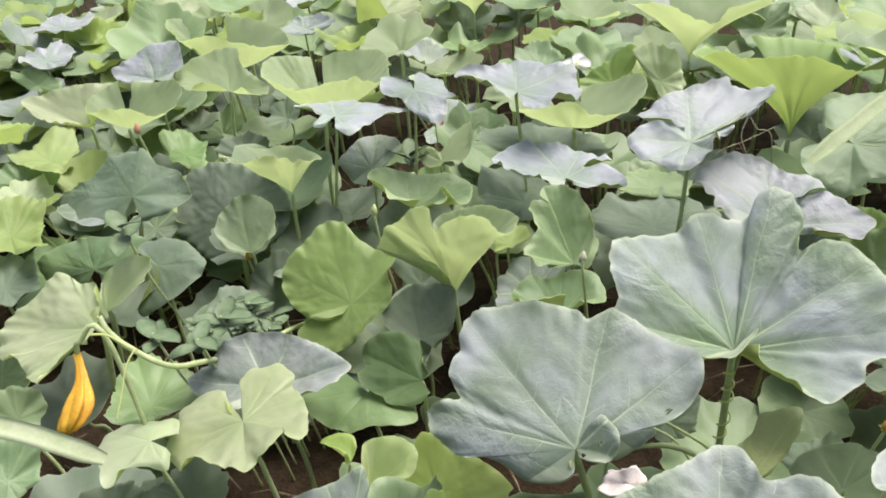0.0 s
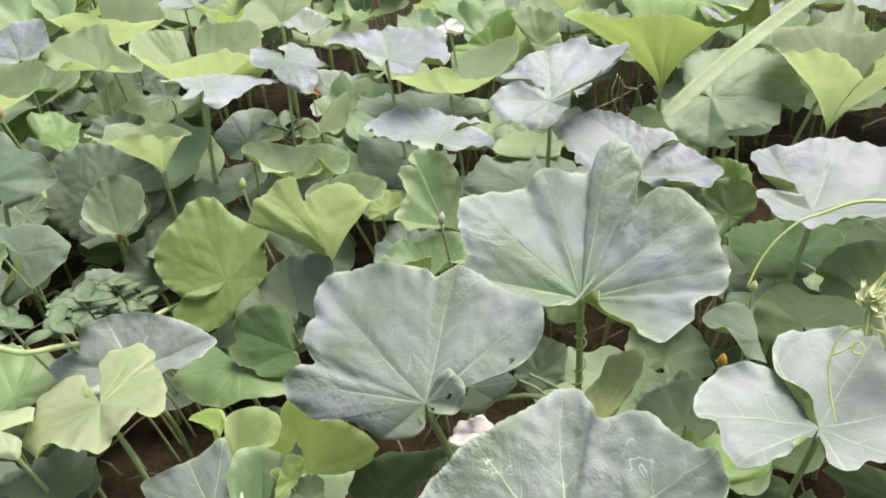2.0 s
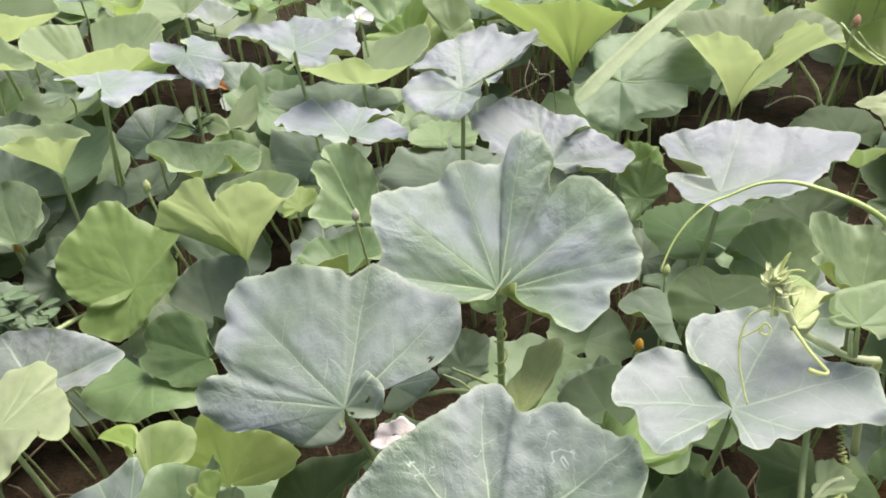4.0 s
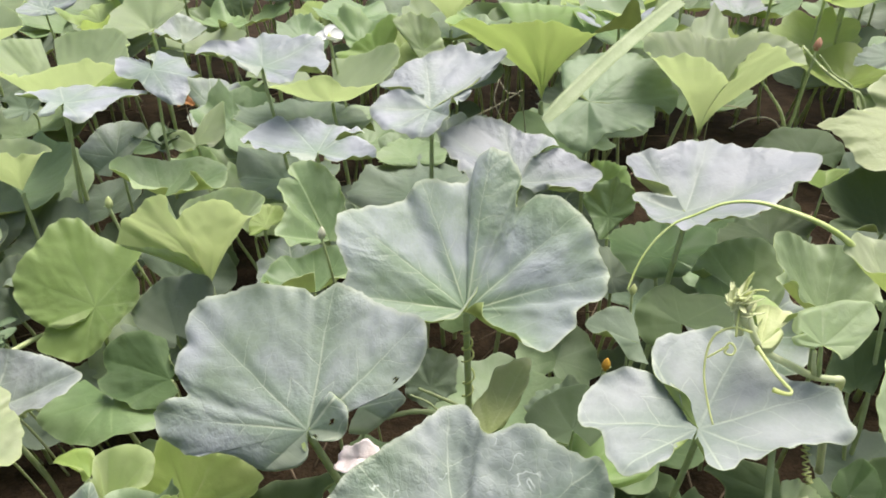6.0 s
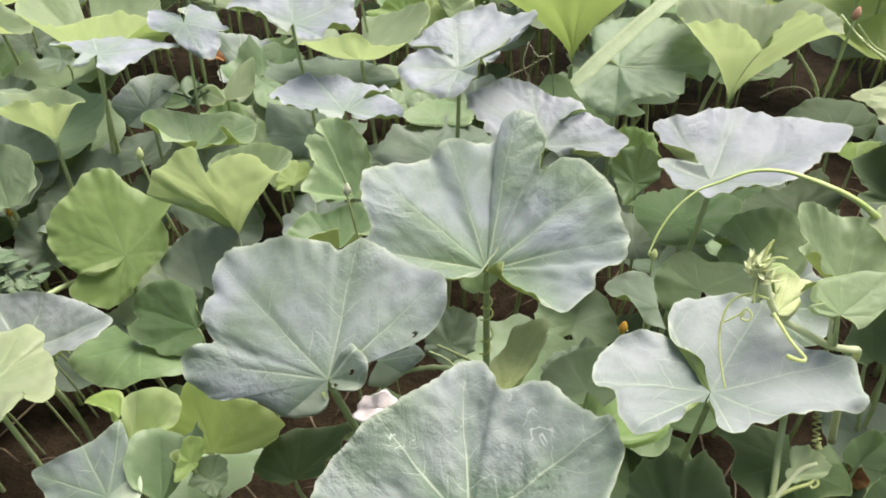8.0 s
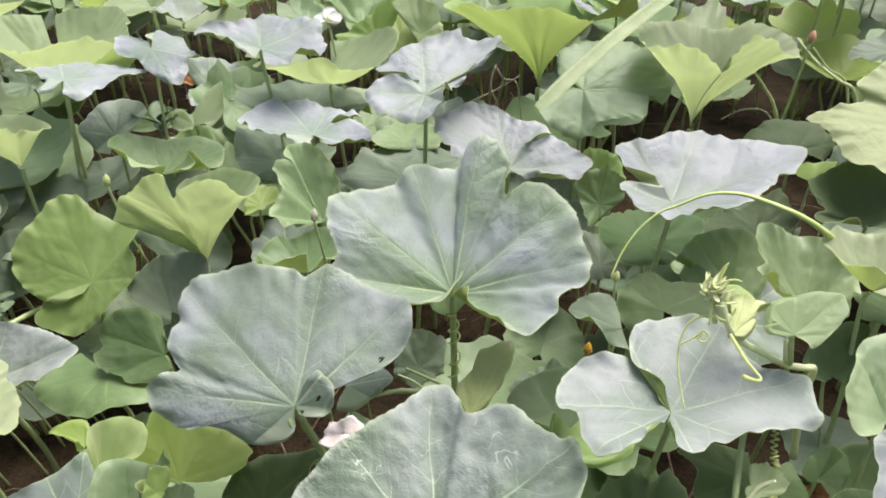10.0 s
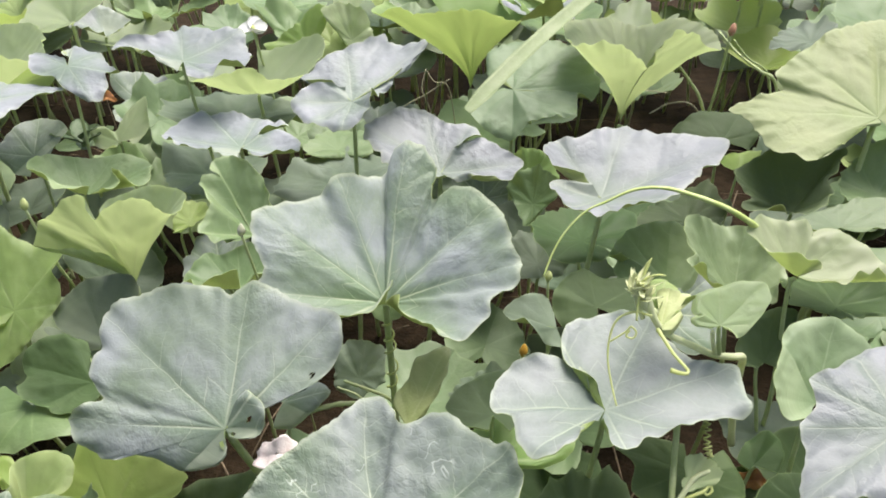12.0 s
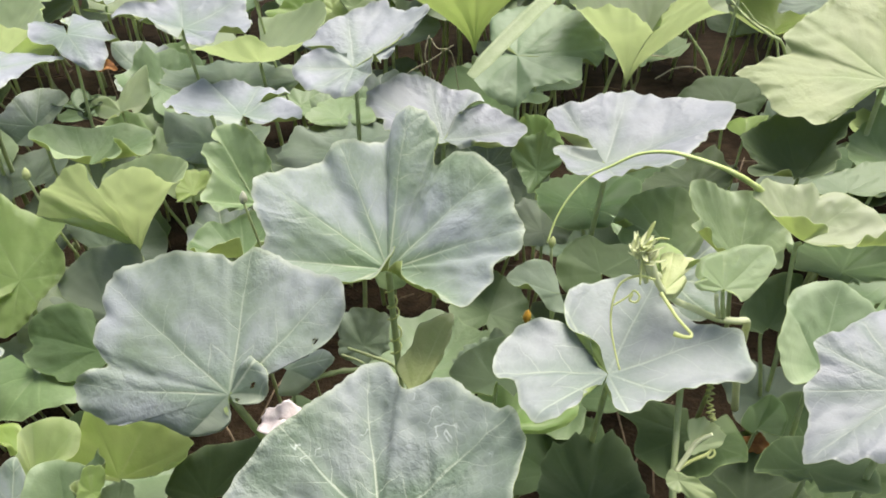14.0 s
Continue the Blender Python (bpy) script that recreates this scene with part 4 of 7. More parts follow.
lobed_leaf("mid", (-0.608, 1.093, 0.297), (0.01, -0.98), ((-503, 0.022, -0.006), (-510, 0.090, -0.017), (-497, 0.114, -0.015), (-478, 0.098, -0.010), (-453, 0.090, -0.006), (-420, 0.064, 0.008), (-396, 0.053, 0.011), (-354, 0.066, 0.007), (-334, 0.077, 0.005), (-306, 0.089, 0.002), (-299, 0.115, -0.004), (-274, 0.111, -0.009), (-257, 0.126, 0.004), (-247, 0.157, 0.012), (-234, 0.166, 0.015), (-213, 0.154, 0.015), (-195, 0.152, 0.013), (-183, 0.145, 0.007), (-171, 0.121, 0.003), (-155, 0.090, 0.004), (-133, 0.053, 0.010), (-110, 0.025, 0.005)), bowl=1.3, relief=0.008, fine=True)
lobed_leaf("deep", (-0.396, 0.924, 0.305), (-0.03, -0.59), ((-305, 0.016, 0.003), (-255, 0.036, -0.000), (-248, 0.065, 0.004), (-228, 0.089, 0.014), (-206, 0.114, 0.006), (-192, 0.115, 0.001), (-181, 0.093, 0.003), (-172, 0.099, 0.007), (-158, 0.088, 0.004), (-137, 0.063, 0.007), (-128, 0.061, 0.007), (-87, 0.040, 0.011), (-41, 0.028, 0.008)), fine=True)
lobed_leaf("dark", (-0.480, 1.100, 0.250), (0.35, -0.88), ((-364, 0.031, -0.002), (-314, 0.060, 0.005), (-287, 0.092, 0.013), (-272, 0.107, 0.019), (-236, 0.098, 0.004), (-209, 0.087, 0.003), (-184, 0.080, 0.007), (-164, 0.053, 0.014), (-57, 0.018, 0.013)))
lobed_leaf("grey", (-0.597, 0.817, 0.316), (-0.09, -0.58), ((-407, 0.062, 0.022), (-376, 0.092, 0.037), (-361, 0.120, 0.038), (-348, 0.129, 0.025), (-340, 0.138, 0.020), (-315, 0.098, 0.019), (-276, 0.079, 0.017), (-236, 0.084, 0.021), (-209, 0.089, 0.034), (-183, 0.094, 0.029), (-170, 0.119, 0.025), (-145, 0.081, 0.020), (-85, 0.043, 0.007)), fine=True)
lobed_leaf("pale", (-0.539, 0.692, 0.365), (-0.34, -0.17), ((150, 0.029, -0.003), (143, 0.076, -0.000), (145, 0.121, 0.004), (160, 0.133, 0.004), (180, 0.126, -0.001), (194, 0.136, -0.010), (221, 0.097, -0.015), (223, 0.079, -0.004), (283, 0.078, 0.002), (307, 0.104, -0.001), (314, 0.094, 0.003), (325, 0.102, 0.014), (344, 0.099, 0.018), (346, 0.118, 0.005), (369, 0.093, -0.008), (401, 0.079, -0.009), (429, 0.079, -0.012), (434, 0.094, -0.005), (454, 0.107, 0.004), (474, 0.101, 0.006), (486, 0.085, 0.005), (475, 0.024, -0.005)), bowl=1.2, fine=True)
lobed_leaf("pale", (-0.629, 0.624, 0.360), (-0.23, -0.02), ((-299, 0.034, -0.011), (-251, 0.071, -0.016), (-215, 0.077, -0.010), (-189, 0.097, -0.007), (-169, 0.081, -0.004), (-137, 0.066, -0.012), (-113, 0.066, -0.025), (-93, 0.038, -0.007), (-34, 0.054, -0.005), (-12, 0.036, -0.002)))
lobed_leaf("pale", (-0.889, 0.799, 0.361), (-0.27, -0.70), ((123, 0.023, 0.002), (95, 0.042, 0.009), (113, 0.083, 0.006), (133, 0.107, 0.009), (140, 0.153, 0.012), (151, 0.174, 0.017), (167, 0.194, 0.013), (179, 0.223, 0.004), (189, 0.219, 0.004), (195, 0.199, 0.004), (198, 0.160, 0.007), (219, 0.130, 0.013), (241, 0.112, 0.017), (237, 0.095, 0.015), (244, 0.057, 0.018), (260, 0.024, 0.006)), bowl=1.2, fine=True)
lobed_leaf("pale", (-0.938, 0.868, 0.343), (0.07, -0.88), ((18, 0.036, 0.024), (35, 0.049, 0.021), (56, 0.081, 0.009), (68, 0.112, 0.004), (84, 0.096, 0.018), (105, 0.074, 0.013), (120, 0.047, 0.013), (109, 0.015, 0.016), (-43, 0.014, 0.000)), bowl=1.2)
gourd_leaf("green", (-0.782, 0.773, 0.260), (0.09, -0.08), 142, (0.029, 0.032, 0.037, 0.045, 0.076, 0.086, 0.082, 0.083, 0.080, 0.080, 0.078, 0.086, 0.098, 0.095, 0.082, 0.072, 0.063, 0.059, 0.058, 0.065, 0.061, 0.044, 0.036, 0.034, 0.032, 0.032), cup=0.2, ruffle=1.7)
lobed_leaf("green", (-0.853, 1.146, 0.331), (0.10, -1.17), ((-338, 0.023, 0.014), (-317, 0.052, 0.017), (-294, 0.082, 0.012), (-276, 0.102, 0.014), (-256, 0.111, 0.013), (-237, 0.112, 0.015), (-215, 0.104, 0.012), (-193, 0.081, 0.016), (-173, 0.048, 0.015), (-142, 0.004, 0.011)))
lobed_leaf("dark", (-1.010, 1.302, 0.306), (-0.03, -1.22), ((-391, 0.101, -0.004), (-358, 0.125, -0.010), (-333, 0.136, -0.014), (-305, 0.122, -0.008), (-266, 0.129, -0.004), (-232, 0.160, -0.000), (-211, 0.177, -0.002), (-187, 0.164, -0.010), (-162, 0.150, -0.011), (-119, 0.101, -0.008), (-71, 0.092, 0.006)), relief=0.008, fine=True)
gourd_leaf("waxy", (-1.324, 1.262, 0.320), (0.20, -0.18), 202, (0.020, 0.024, 0.032, 0.050, 0.130, 0.139, 0.139, 0.117, 0.069, 0.070, 0.061, 0.056, 0.065, 0.073, 0.084, 0.101, 0.102, 0.085, 0.103, 0.118, 0.139, 0.032, 0.027, 0.024, 0.021, 0.023), cup=0.15, ruffle=1.7)
lobed_leaf("dark", (-1.194, 1.216, 0.371), (-0.09, -1.21), ((-415, 0.063, -0.004), (-374, 0.104, -0.008), (-352, 0.132, -0.024), (-328, 0.118, -0.013), (-291, 0.083, -0.014), (-262, 0.113, -0.005), (-217, 0.137, -0.010), (-196, 0.146, -0.013), (-184, 0.197, -0.015), (-176, 0.263, -0.017), (-150, 0.166, -0.017), (-110, 0.061, -0.009)), relief=0.01)
lobed_leaf("dark", (-0.949, 1.007, 0.354), (0.11, -0.91), ((-423, 0.035, -0.004), (-462, 0.086, -0.026), (-451, 0.092, -0.027), (-403, 0.070, -0.008), (-364, 0.081, -0.006), (-337, 0.089, -0.006), (-284, 0.064, -0.006), (-247, 0.062, -0.011), (-202, 0.075, -0.013), (-191, 0.025, 0.005), (-88, 0.030, -0.003)))
lobed_leaf("green", (-1.146, 1.037, 0.294), (-0.10, -1.29), ((-383, 0.034, -0.010), (-339, 0.088, -0.014), (-323, 0.120, -0.020), (-296, 0.089, -0.014), (-223, 0.090, -0.016), (-194, 0.146, -0.011), (-181, 0.175, -0.009), (-168, 0.147, -0.023), (-121, 0.033, -0.009)))
gourd_leaf("dark", (-0.813, 1.270, 0.270), (0.05, -0.07), 172, (0.036, 0.035, 0.036, 0.040, 0.046, 0.081, 0.133, 0.149, 0.146, 0.151, 0.129, 0.101, 0.082, 0.074, 0.076, 0.068, 0.069, 0.073, 0.083, 0.094, 0.139, 0.151, 0.064, 0.050, 0.042, 0.035), cup=0.2, ruffle=1.7)
lobed_leaf("cupped", (-0.443, 1.174, 0.303), (-0.61, 0.65), ((-60, 0.034, 0.033), (-94, 0.072, 0.067), (-103, 0.099, 0.082), (-115, 0.126, 0.102), (-105, 0.126, 0.117), (-100, 0.124, 0.128), (-85, 0.128, 0.127), (-75, 0.136, 0.133), (-60, 0.147, 0.127), (-58, 0.127, 0.092), (-51, 0.150, 0.096), (-41, 0.182, 0.090), (-35, 0.199, 0.080), (-31, 0.198, 0.069), (-26, 0.192, 0.057), (-14, 0.189, 0.073), (-7, 0.162, 0.099), (-7, 0.111, 0.129), (-16, 0.071, 0.138), (-54, 0.041, 0.131), (-58, 0.026, 0.060)), bowl=0.95, relief=0.02, foot=(-0.43, 1.19), flare=1.3, fine=True)
lobed_leaf("cupped", (-0.401, 1.285, 0.342), (0.21, -0.53), ((-370, 0.032, 0.033), (-322, 0.065, 0.033), (-299, 0.071, 0.031), (-275, 0.051, 0.032), (-215, 0.031, 0.035), (-167, 0.027, 0.032)), bowl=1.2)
lobed_leaf("cupped", (-0.854, 1.308, 0.391), (-0.09, 0.12), ((-183, 0.182, 0.077), (-161, 0.120, 0.078), (-112, 0.065, 0.079), (-65, 0.078, 0.088), (-48, 0.088, 0.078), (-30, 0.079, 0.077), (10, 0.064, 0.078), (76, 0.052, 0.080), (111, 0.075, 0.086), (142, 0.116, 0.079), (160, 0.149, 0.079)), bowl=0.85, relief=0.03)
lobed_leaf("jade", (-0.240, 1.205, 0.389), (0.35, -0.97), ((-372, 0.013, 0.019), (-303, 0.029, 0.027), (-273, 0.066, 0.028), (-257, 0.091, 0.030), (-243, 0.119, 0.034), (-232, 0.135, 0.027), (-222, 0.138, 0.020), (-221, 0.113, 0.022), (-211, 0.125, 0.018), (-202, 0.117, 0.018), (-192, 0.080, 0.033), (-173, 0.078, 0.034), (-156, 0.085, 0.037), (-144, 0.054, 0.039), (-130, 0.029, 0.020)), bowl=1.3, ruffle=1.3, fine=True)
lobed_leaf("jade", (-0.233, 1.091, 0.361), (-0.13, 0.04), ((-388, 0.046, 0.040), (-342, 0.062, 0.032), (-313, 0.066, 0.052), (-285, 0.050, 0.052), (-229, 0.044, 0.042), (-209, 0.059, 0.050), (-179, 0.071, 0.037), (-155, 0.075, 0.035), (-129, 0.060, 0.047), (-90, 0.047, 0.059), (-61, 0.048, 0.054)), bowl=1.5, ruffle=1.3)
lobed_leaf("jade", (-0.622, 1.385, 0.364), (0.08, -0.06), ((-396, 0.087, 0.053), (-382, 0.098, 0.058), (-365, 0.072, 0.057), (-364, 0.111, 0.038), (-344, 0.122, 0.050), (-321, 0.115, 0.050), (-294, 0.091, 0.049), (-274, 0.073, 0.042), (-234, 0.065, 0.044), (-203, 0.086, 0.058), (-176, 0.096, 0.055), (-158, 0.071, 0.050), (-96, 0.047, 0.049), (-50, 0.062, 0.046)), bowl=1.5, ruffle=1.3)
gourd_leaf("green", (-0.460, 1.334, 0.360), (0.03, -0.06), 68, (0.037, 0.045, 0.057, 0.062, 0.048, 0.058, 0.053, 0.050, 0.051, 0.051, 0.060, 0.064, 0.076, 0.073, 0.079, 0.071, 0.073, 0.068, 0.062, 0.067, 0.060, 0.051, 0.048, 0.048, 0.043, 0.044), cup=0.1, ruffle=1.7)
gourd_leaf("lime", (-0.368, 1.256, 0.380), (0.29, -0.70), 135, (0.008, 0.008, 0.008, 0.008, 0.009, 0.013, 0.038, 0.039, 0.044, 0.045, 0.043, 0.043, 0.039, 0.033, 0.029, 0.027, 0.029, 0.028, 0.029, 0.029, 0.032, 0.014, 0.008, 0.008, 0.008, 0.008), cup=0.08, ruffle=1.7)
lobed_leaf("waxy", (-0.745, 1.451, 0.406), (-0.01, -0.87), ((-385, 0.019, 0.006), (-327, 0.050, 0.001), (-313, 0.081, -0.000), (-293, 0.085, -0.001), (-260, 0.088, -0.007), (-233, 0.087, 0.004), (-204, 0.075, 0.005), (-183, 0.080, 0.005), (-139, 0.051, -0.008), (-89, 0.041, -0.001)))
lobed_leaf("cupped", (-0.615, 1.537, 0.406), (0.01, -0.81), ((-358, 0.031, 0.017), (-343, 0.056, 0.004), (-314, 0.076, 0.004), (-291, 0.109, 0.014), (-278, 0.084, 0.007), (-243, 0.029, 0.000), (-222, 0.038, 0.016), (-194, 0.059, 0.018), (-146, 0.039, 0.004), (-83, 0.019, 0.009)))
gourd_leaf("dark", (-0.412, 1.487, 0.360), (0.02, -0.07), 135, (0.066, 0.064, 0.070, 0.082, 0.103, 0.114, 0.111, 0.102, 0.095, 0.099, 0.128, 0.156, 0.151, 0.145, 0.133, 0.107, 0.096, 0.087, 0.086, 0.092, 0.082, 0.114, 0.072, 0.082, 0.070, 0.063), cup=0.1, ruffle=1.7)
gourd_leaf("dark", (-0.141, 1.411, 0.380), (0.00, -0.02), 112, (0.059, 0.055, 0.057, 0.055, 0.089, 0.115, 0.121, 0.129, 0.145, 0.159, 0.131, 0.137, 0.135, 0.142, 0.125, 0.132, 0.129, 0.124, 0.120, 0.121, 0.114, 0.101, 0.115, 0.074, 0.072, 0.054), cup=0.1, ruffle=1.7)
gourd_leaf("green", (-0.168, 1.544, 0.400), (0.01, -0.07), 97, (0.030, 0.029, 0.028, 0.026, 0.073, 0.072, 0.071, 0.080, 0.072, 0.076, 0.089, 0.100, 0.139, 0.088, 0.082, 0.078, 0.066, 0.063, 0.061, 0.068, 0.062, 0.067, 0.075, 0.040, 0.031, 0.028), cup=0.15, ruffle=1.7)
gourd_leaf("green", (0.214, 1.333, 0.400), (-0.16, -1.80), 127, (0.020, 0.020, 0.023, 0.028, 0.041, 0.049, 0.060, 0.060, 0.062, 0.066, 0.061, 0.061, 0.056, 0.056, 0.048, 0.036, 0.031, 0.028, 0.029, 0.031, 0.033, 0.042, 0.031, 0.025, 0.021, 0.019), cup=0.3, ruffle=1.7)
gourd_leaf("deep", (0.292, 1.244, 0.380), (-0.01, -0.07), 142, (0.061, 0.065, 0.080, 0.082, 0.099, 0.125, 0.114, 0.096, 0.091, 0.098, 0.088, 0.090, 0.090, 0.095, 0.088, 0.082, 0.082, 0.085, 0.074, 0.080, 0.063, 0.056, 0.059, 0.076, 0.071, 0.061), cup=0.15, ruffle=1.7)
lobed_leaf("jade", (0.488, 1.060, 0.400), (0.37, -0.47), ((-389, 0.029, 0.038), (-332, 0.049, 0.051), (-300, 0.078, 0.048), (-278, 0.087, 0.056), (-263, 0.097, 0.045), (-243, 0.096, 0.039), (-228, 0.109, 0.046), (-214, 0.123, 0.052), (-198, 0.118, 0.049), (-192, 0.089, 0.041), (-178, 0.095, 0.044), (-169, 0.094, 0.063), (-159, 0.082, 0.055), (-154, 0.055, 0.049)), ruffle=1.3, fine=True)
lobed_leaf("cupped", (0.374, 0.775, 0.551), (0.10, -0.68), ((-379, 0.009, 0.003), (-381, 0.023, 0.002), (-342, 0.041, 0.004), (-327, 0.061, 0.004), (-314, 0.070, 0.004), (-298, 0.059, 0.003), (-277, 0.045, 0.002), (-253, 0.039, 0.002), (-232, 0.037, 0.004), (-206, 0.029, 0.005), (-200, 0.021, 0.005), (-182, 0.029, 0.005), (-169, 0.024, 0.004), (-150, 0.008, 0.001)), bowl=1.2, relief=0.03, stem=(0.388, 0.800, 0.498), fine=True)
lobed_leaf("pale", (0.534, 0.998, 0.479), (0.25, -0.17), ((-423, 0.049, 0.043), (-380, 0.084, 0.040), (-362, 0.112, 0.036), (-345, 0.102, 0.039), (-327, 0.088, 0.046), (-306, 0.072, 0.047), (-290, 0.050, 0.039), (-275, 0.064, 0.046), (-248, 0.062, 0.039), (-221, 0.079, 0.042), (-199, 0.080, 0.035), (-176, 0.058, 0.035), (-148, 0.042, 0.047), (-109, 0.034, 0.050), (-102, 0.044, 0.047)), bowl=1.4, ruffle=1.3, fine=True)
gourd_leaf("deep", (0.606, 1.020, 0.420), (0.02, 0.03), 105, (0.035, 0.037, 0.038, 0.058, 0.060, 0.067, 0.075, 0.092, 0.081, 0.075, 0.068, 0.065, 0.076, 0.076, 0.071, 0.072, 0.073, 0.057, 0.066, 0.054, 0.046, 0.042, 0.037, 0.067, 0.038, 0.035), cup=0.15, ruffle=1.7)
lobed_leaf("jade", (0.499, 0.797, 0.440), (0.06, -0.73), ((-422, 0.020, 0.027), (-339, 0.047, 0.023), (-315, 0.086, 0.016), (-300, 0.090, 0.021), (-283, 0.094, 0.024), (-269, 0.090, 0.022), (-253, 0.081, 0.021), (-232, 0.065, 0.019), (-200, 0.057, 0.026), (-176, 0.049, 0.021), (-147, 0.043, 0.019), (-121, 0.030, 0.016)), fine=True)
lobed_leaf("deep", (0.512, 0.974, 0.357), (0.18, -0.87), ((-382, 0.017, 0.008), (-312, 0.047, 0.010), (-297, 0.084, 0.011), (-278, 0.076, 0.011), (-241, 0.057, 0.013), (-205, 0.043, 0.006), (-172, 0.037, 0.010), (-138, 0.020, 0.015)))
lobed_leaf("silver", (0.522, 0.682, 0.514), (-0.14, -0.28), ((-457, 0.018, 0.010), (-460, 0.061, 0.009), (-420, 0.056, 0.013), (-358, 0.068, 0.008), (-320, 0.098, 0.000), (-299, 0.108, 0.005), (-276, 0.090, 0.004), (-254, 0.078, 0.010), (-236, 0.074, 0.014), (-213, 0.085, 0.017), (-199, 0.073, 0.009), (-181, 0.092, 0.006), (-167, 0.094, -0.003), (-153, 0.117, -0.005), (-149, 0.122, -0.002), (-137, 0.099, 0.001), (-130, 0.086, 0.003), (-117, 0.069, 0.004), (-128, 0.022, 0.011)), fine=True)
lobed_leaf("tan", (0.760, 1.366, 0.562), (-0.01, -0.68), ((-412, 0.034, -0.004), (-391, 0.084, -0.010), (-354, 0.138, -0.014), (-327, 0.176, -0.002), (-302, 0.202, 0.004), (-281, 0.212, 0.004), (-256, 0.186, -0.000), (-230, 0.170, -0.004), (-212, 0.174, -0.006), (-205, 0.150, -0.013), (-193, 0.191, -0.009), (-185, 0.230, -0.004), (-177, 0.200, 0.000), (-165, 0.188, 0.001), (-156, 0.181, 0.006), (-152, 0.165, 0.009), (-144, 0.158, 0.007), (-141, 0.131, 0.004), (-140, 0.094, 0.000), (-146, 0.039, 0.003), (-76, 0.012, 0.001)), bowl=1.2, relief=0.05, fine=True)
lobed_leaf("deep", (0.636, 1.300, 0.421), (-0.00, -0.51), ((-460, 0.026, 0.038), (-387, 0.031, 0.038), (-344, 0.060, 0.032), (-315, 0.073, 0.035), (-311, 0.143, 0.036), (-287, 0.097, 0.028), (-256, 0.102, 0.040), (-230, 0.099, 0.038), (-203, 0.110, 0.039), (-183, 0.071, 0.029), (-175, 0.088, 0.028), (-167, 0.081, 0.031), (-155, 0.036, 0.037), (-129, 0.038, 0.030)), fine=True)
lobed_leaf("deep", (0.577, 1.549, 0.443), (0.14, -0.63), ((-365, 0.058, -0.008), (-333, 0.090, -0.010), (-299, 0.090, -0.007), (-261, 0.081, -0.005), (-224, 0.079, -0.006), (-190, 0.095, -0.011), (-163, 0.064, -0.012), (-92, 0.023, 0.001)))
lobed_leaf("green", (0.668, 1.196, 0.448), (-0.01, -0.11), ((-416, 0.035, 0.010), (-353, 0.084, 0.005), (-328, 0.117, 0.013), (-307, 0.090, 0.008), (-282, 0.052, 0.005), (-219, 0.049, 0.009), (-181, 0.080, 0.012), (-163, 0.067, 0.006), (-134, 0.040, 0.009)))
lobed_leaf("cupped", (0.399, 1.662, 0.432), (-0.01, -0.09), ((-47, 0.051, 0.142), (-43, 0.075, 0.189), (-33, 0.098, 0.211), (-18, 0.124, 0.197), (-8, 0.144, 0.169), (3, 0.171, 0.166), (14, 0.169, 0.179), (34, 0.146, 0.193), (59, 0.123, 0.173), (83, 0.116, 0.165), (103, 0.120, 0.183), (131, 0.135, 0.180), (150, 0.136, 0.189), (173, 0.125, 0.178), (187, 0.118, 0.170), (200, 0.099, 0.176), (224, 0.075, 0.186), (246, 0.057, 0.183), (278, 0.046, 0.165), (311, 0.050, 0.142)), bowl=0.9, relief=0.02, flare=1.55, fine=True)
gourd_leaf("cupped", (0.451, 2.002, 0.500), (-0.04, -0.23), 52, (0.023, 0.026, 0.028, 0.059, 0.099, 0.080, 0.072, 0.074, 0.082, 0.100, 0.113, 0.146, 0.185, 0.161, 0.196, 0.161, 0.126, 0.128, 0.119, 0.128, 0.125, 0.119, 0.025, 0.030, 0.027, 0.019), cup=0.1, ruffle=1.7)
lobed_leaf("green", (0.176, 1.631, 0.506), (0.00, -0.57), ((-200, 0.023, -0.006), (-170, 0.082, -0.004), (-143, 0.103, -0.008), (-115, 0.108, -0.011), (-90, 0.113, -0.017), (-65, 0.086, 0.005), (-29, 0.135, 0.006), (0, 0.130, -0.001), (-3, 0.159, -0.016), (12, 0.181, -0.017), (25, 0.178, -0.011), (45, 0.178, -0.003), (67, 0.162, -0.001), (91, 0.137, -0.002), (118, 0.115, -0.003), (141, 0.067, -0.006), (127, 0.030, 0.001)), bowl=1.3, fine=True)
lobed_leaf("mid", (0.079, 1.952, 0.404), (0.01, -0.02), ((-194, 0.221, 0.193), (-176, 0.236, 0.176), (-160, 0.191, 0.200), (-144, 0.148, 0.196), (-119, 0.110, 0.202), (-70, 0.091, 0.208), (-24, 0.112, 0.175), (2, 0.136, 0.180), (42, 0.126, 0.196), (89, 0.124, 0.201), (134, 0.172, 0.195)), bowl=0.85, relief=0.03, flare=1.5)
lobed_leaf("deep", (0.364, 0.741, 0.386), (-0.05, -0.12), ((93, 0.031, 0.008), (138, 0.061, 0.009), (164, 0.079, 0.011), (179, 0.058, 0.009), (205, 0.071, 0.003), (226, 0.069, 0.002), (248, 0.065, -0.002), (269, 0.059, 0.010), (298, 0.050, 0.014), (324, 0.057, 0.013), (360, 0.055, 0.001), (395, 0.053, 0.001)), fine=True)
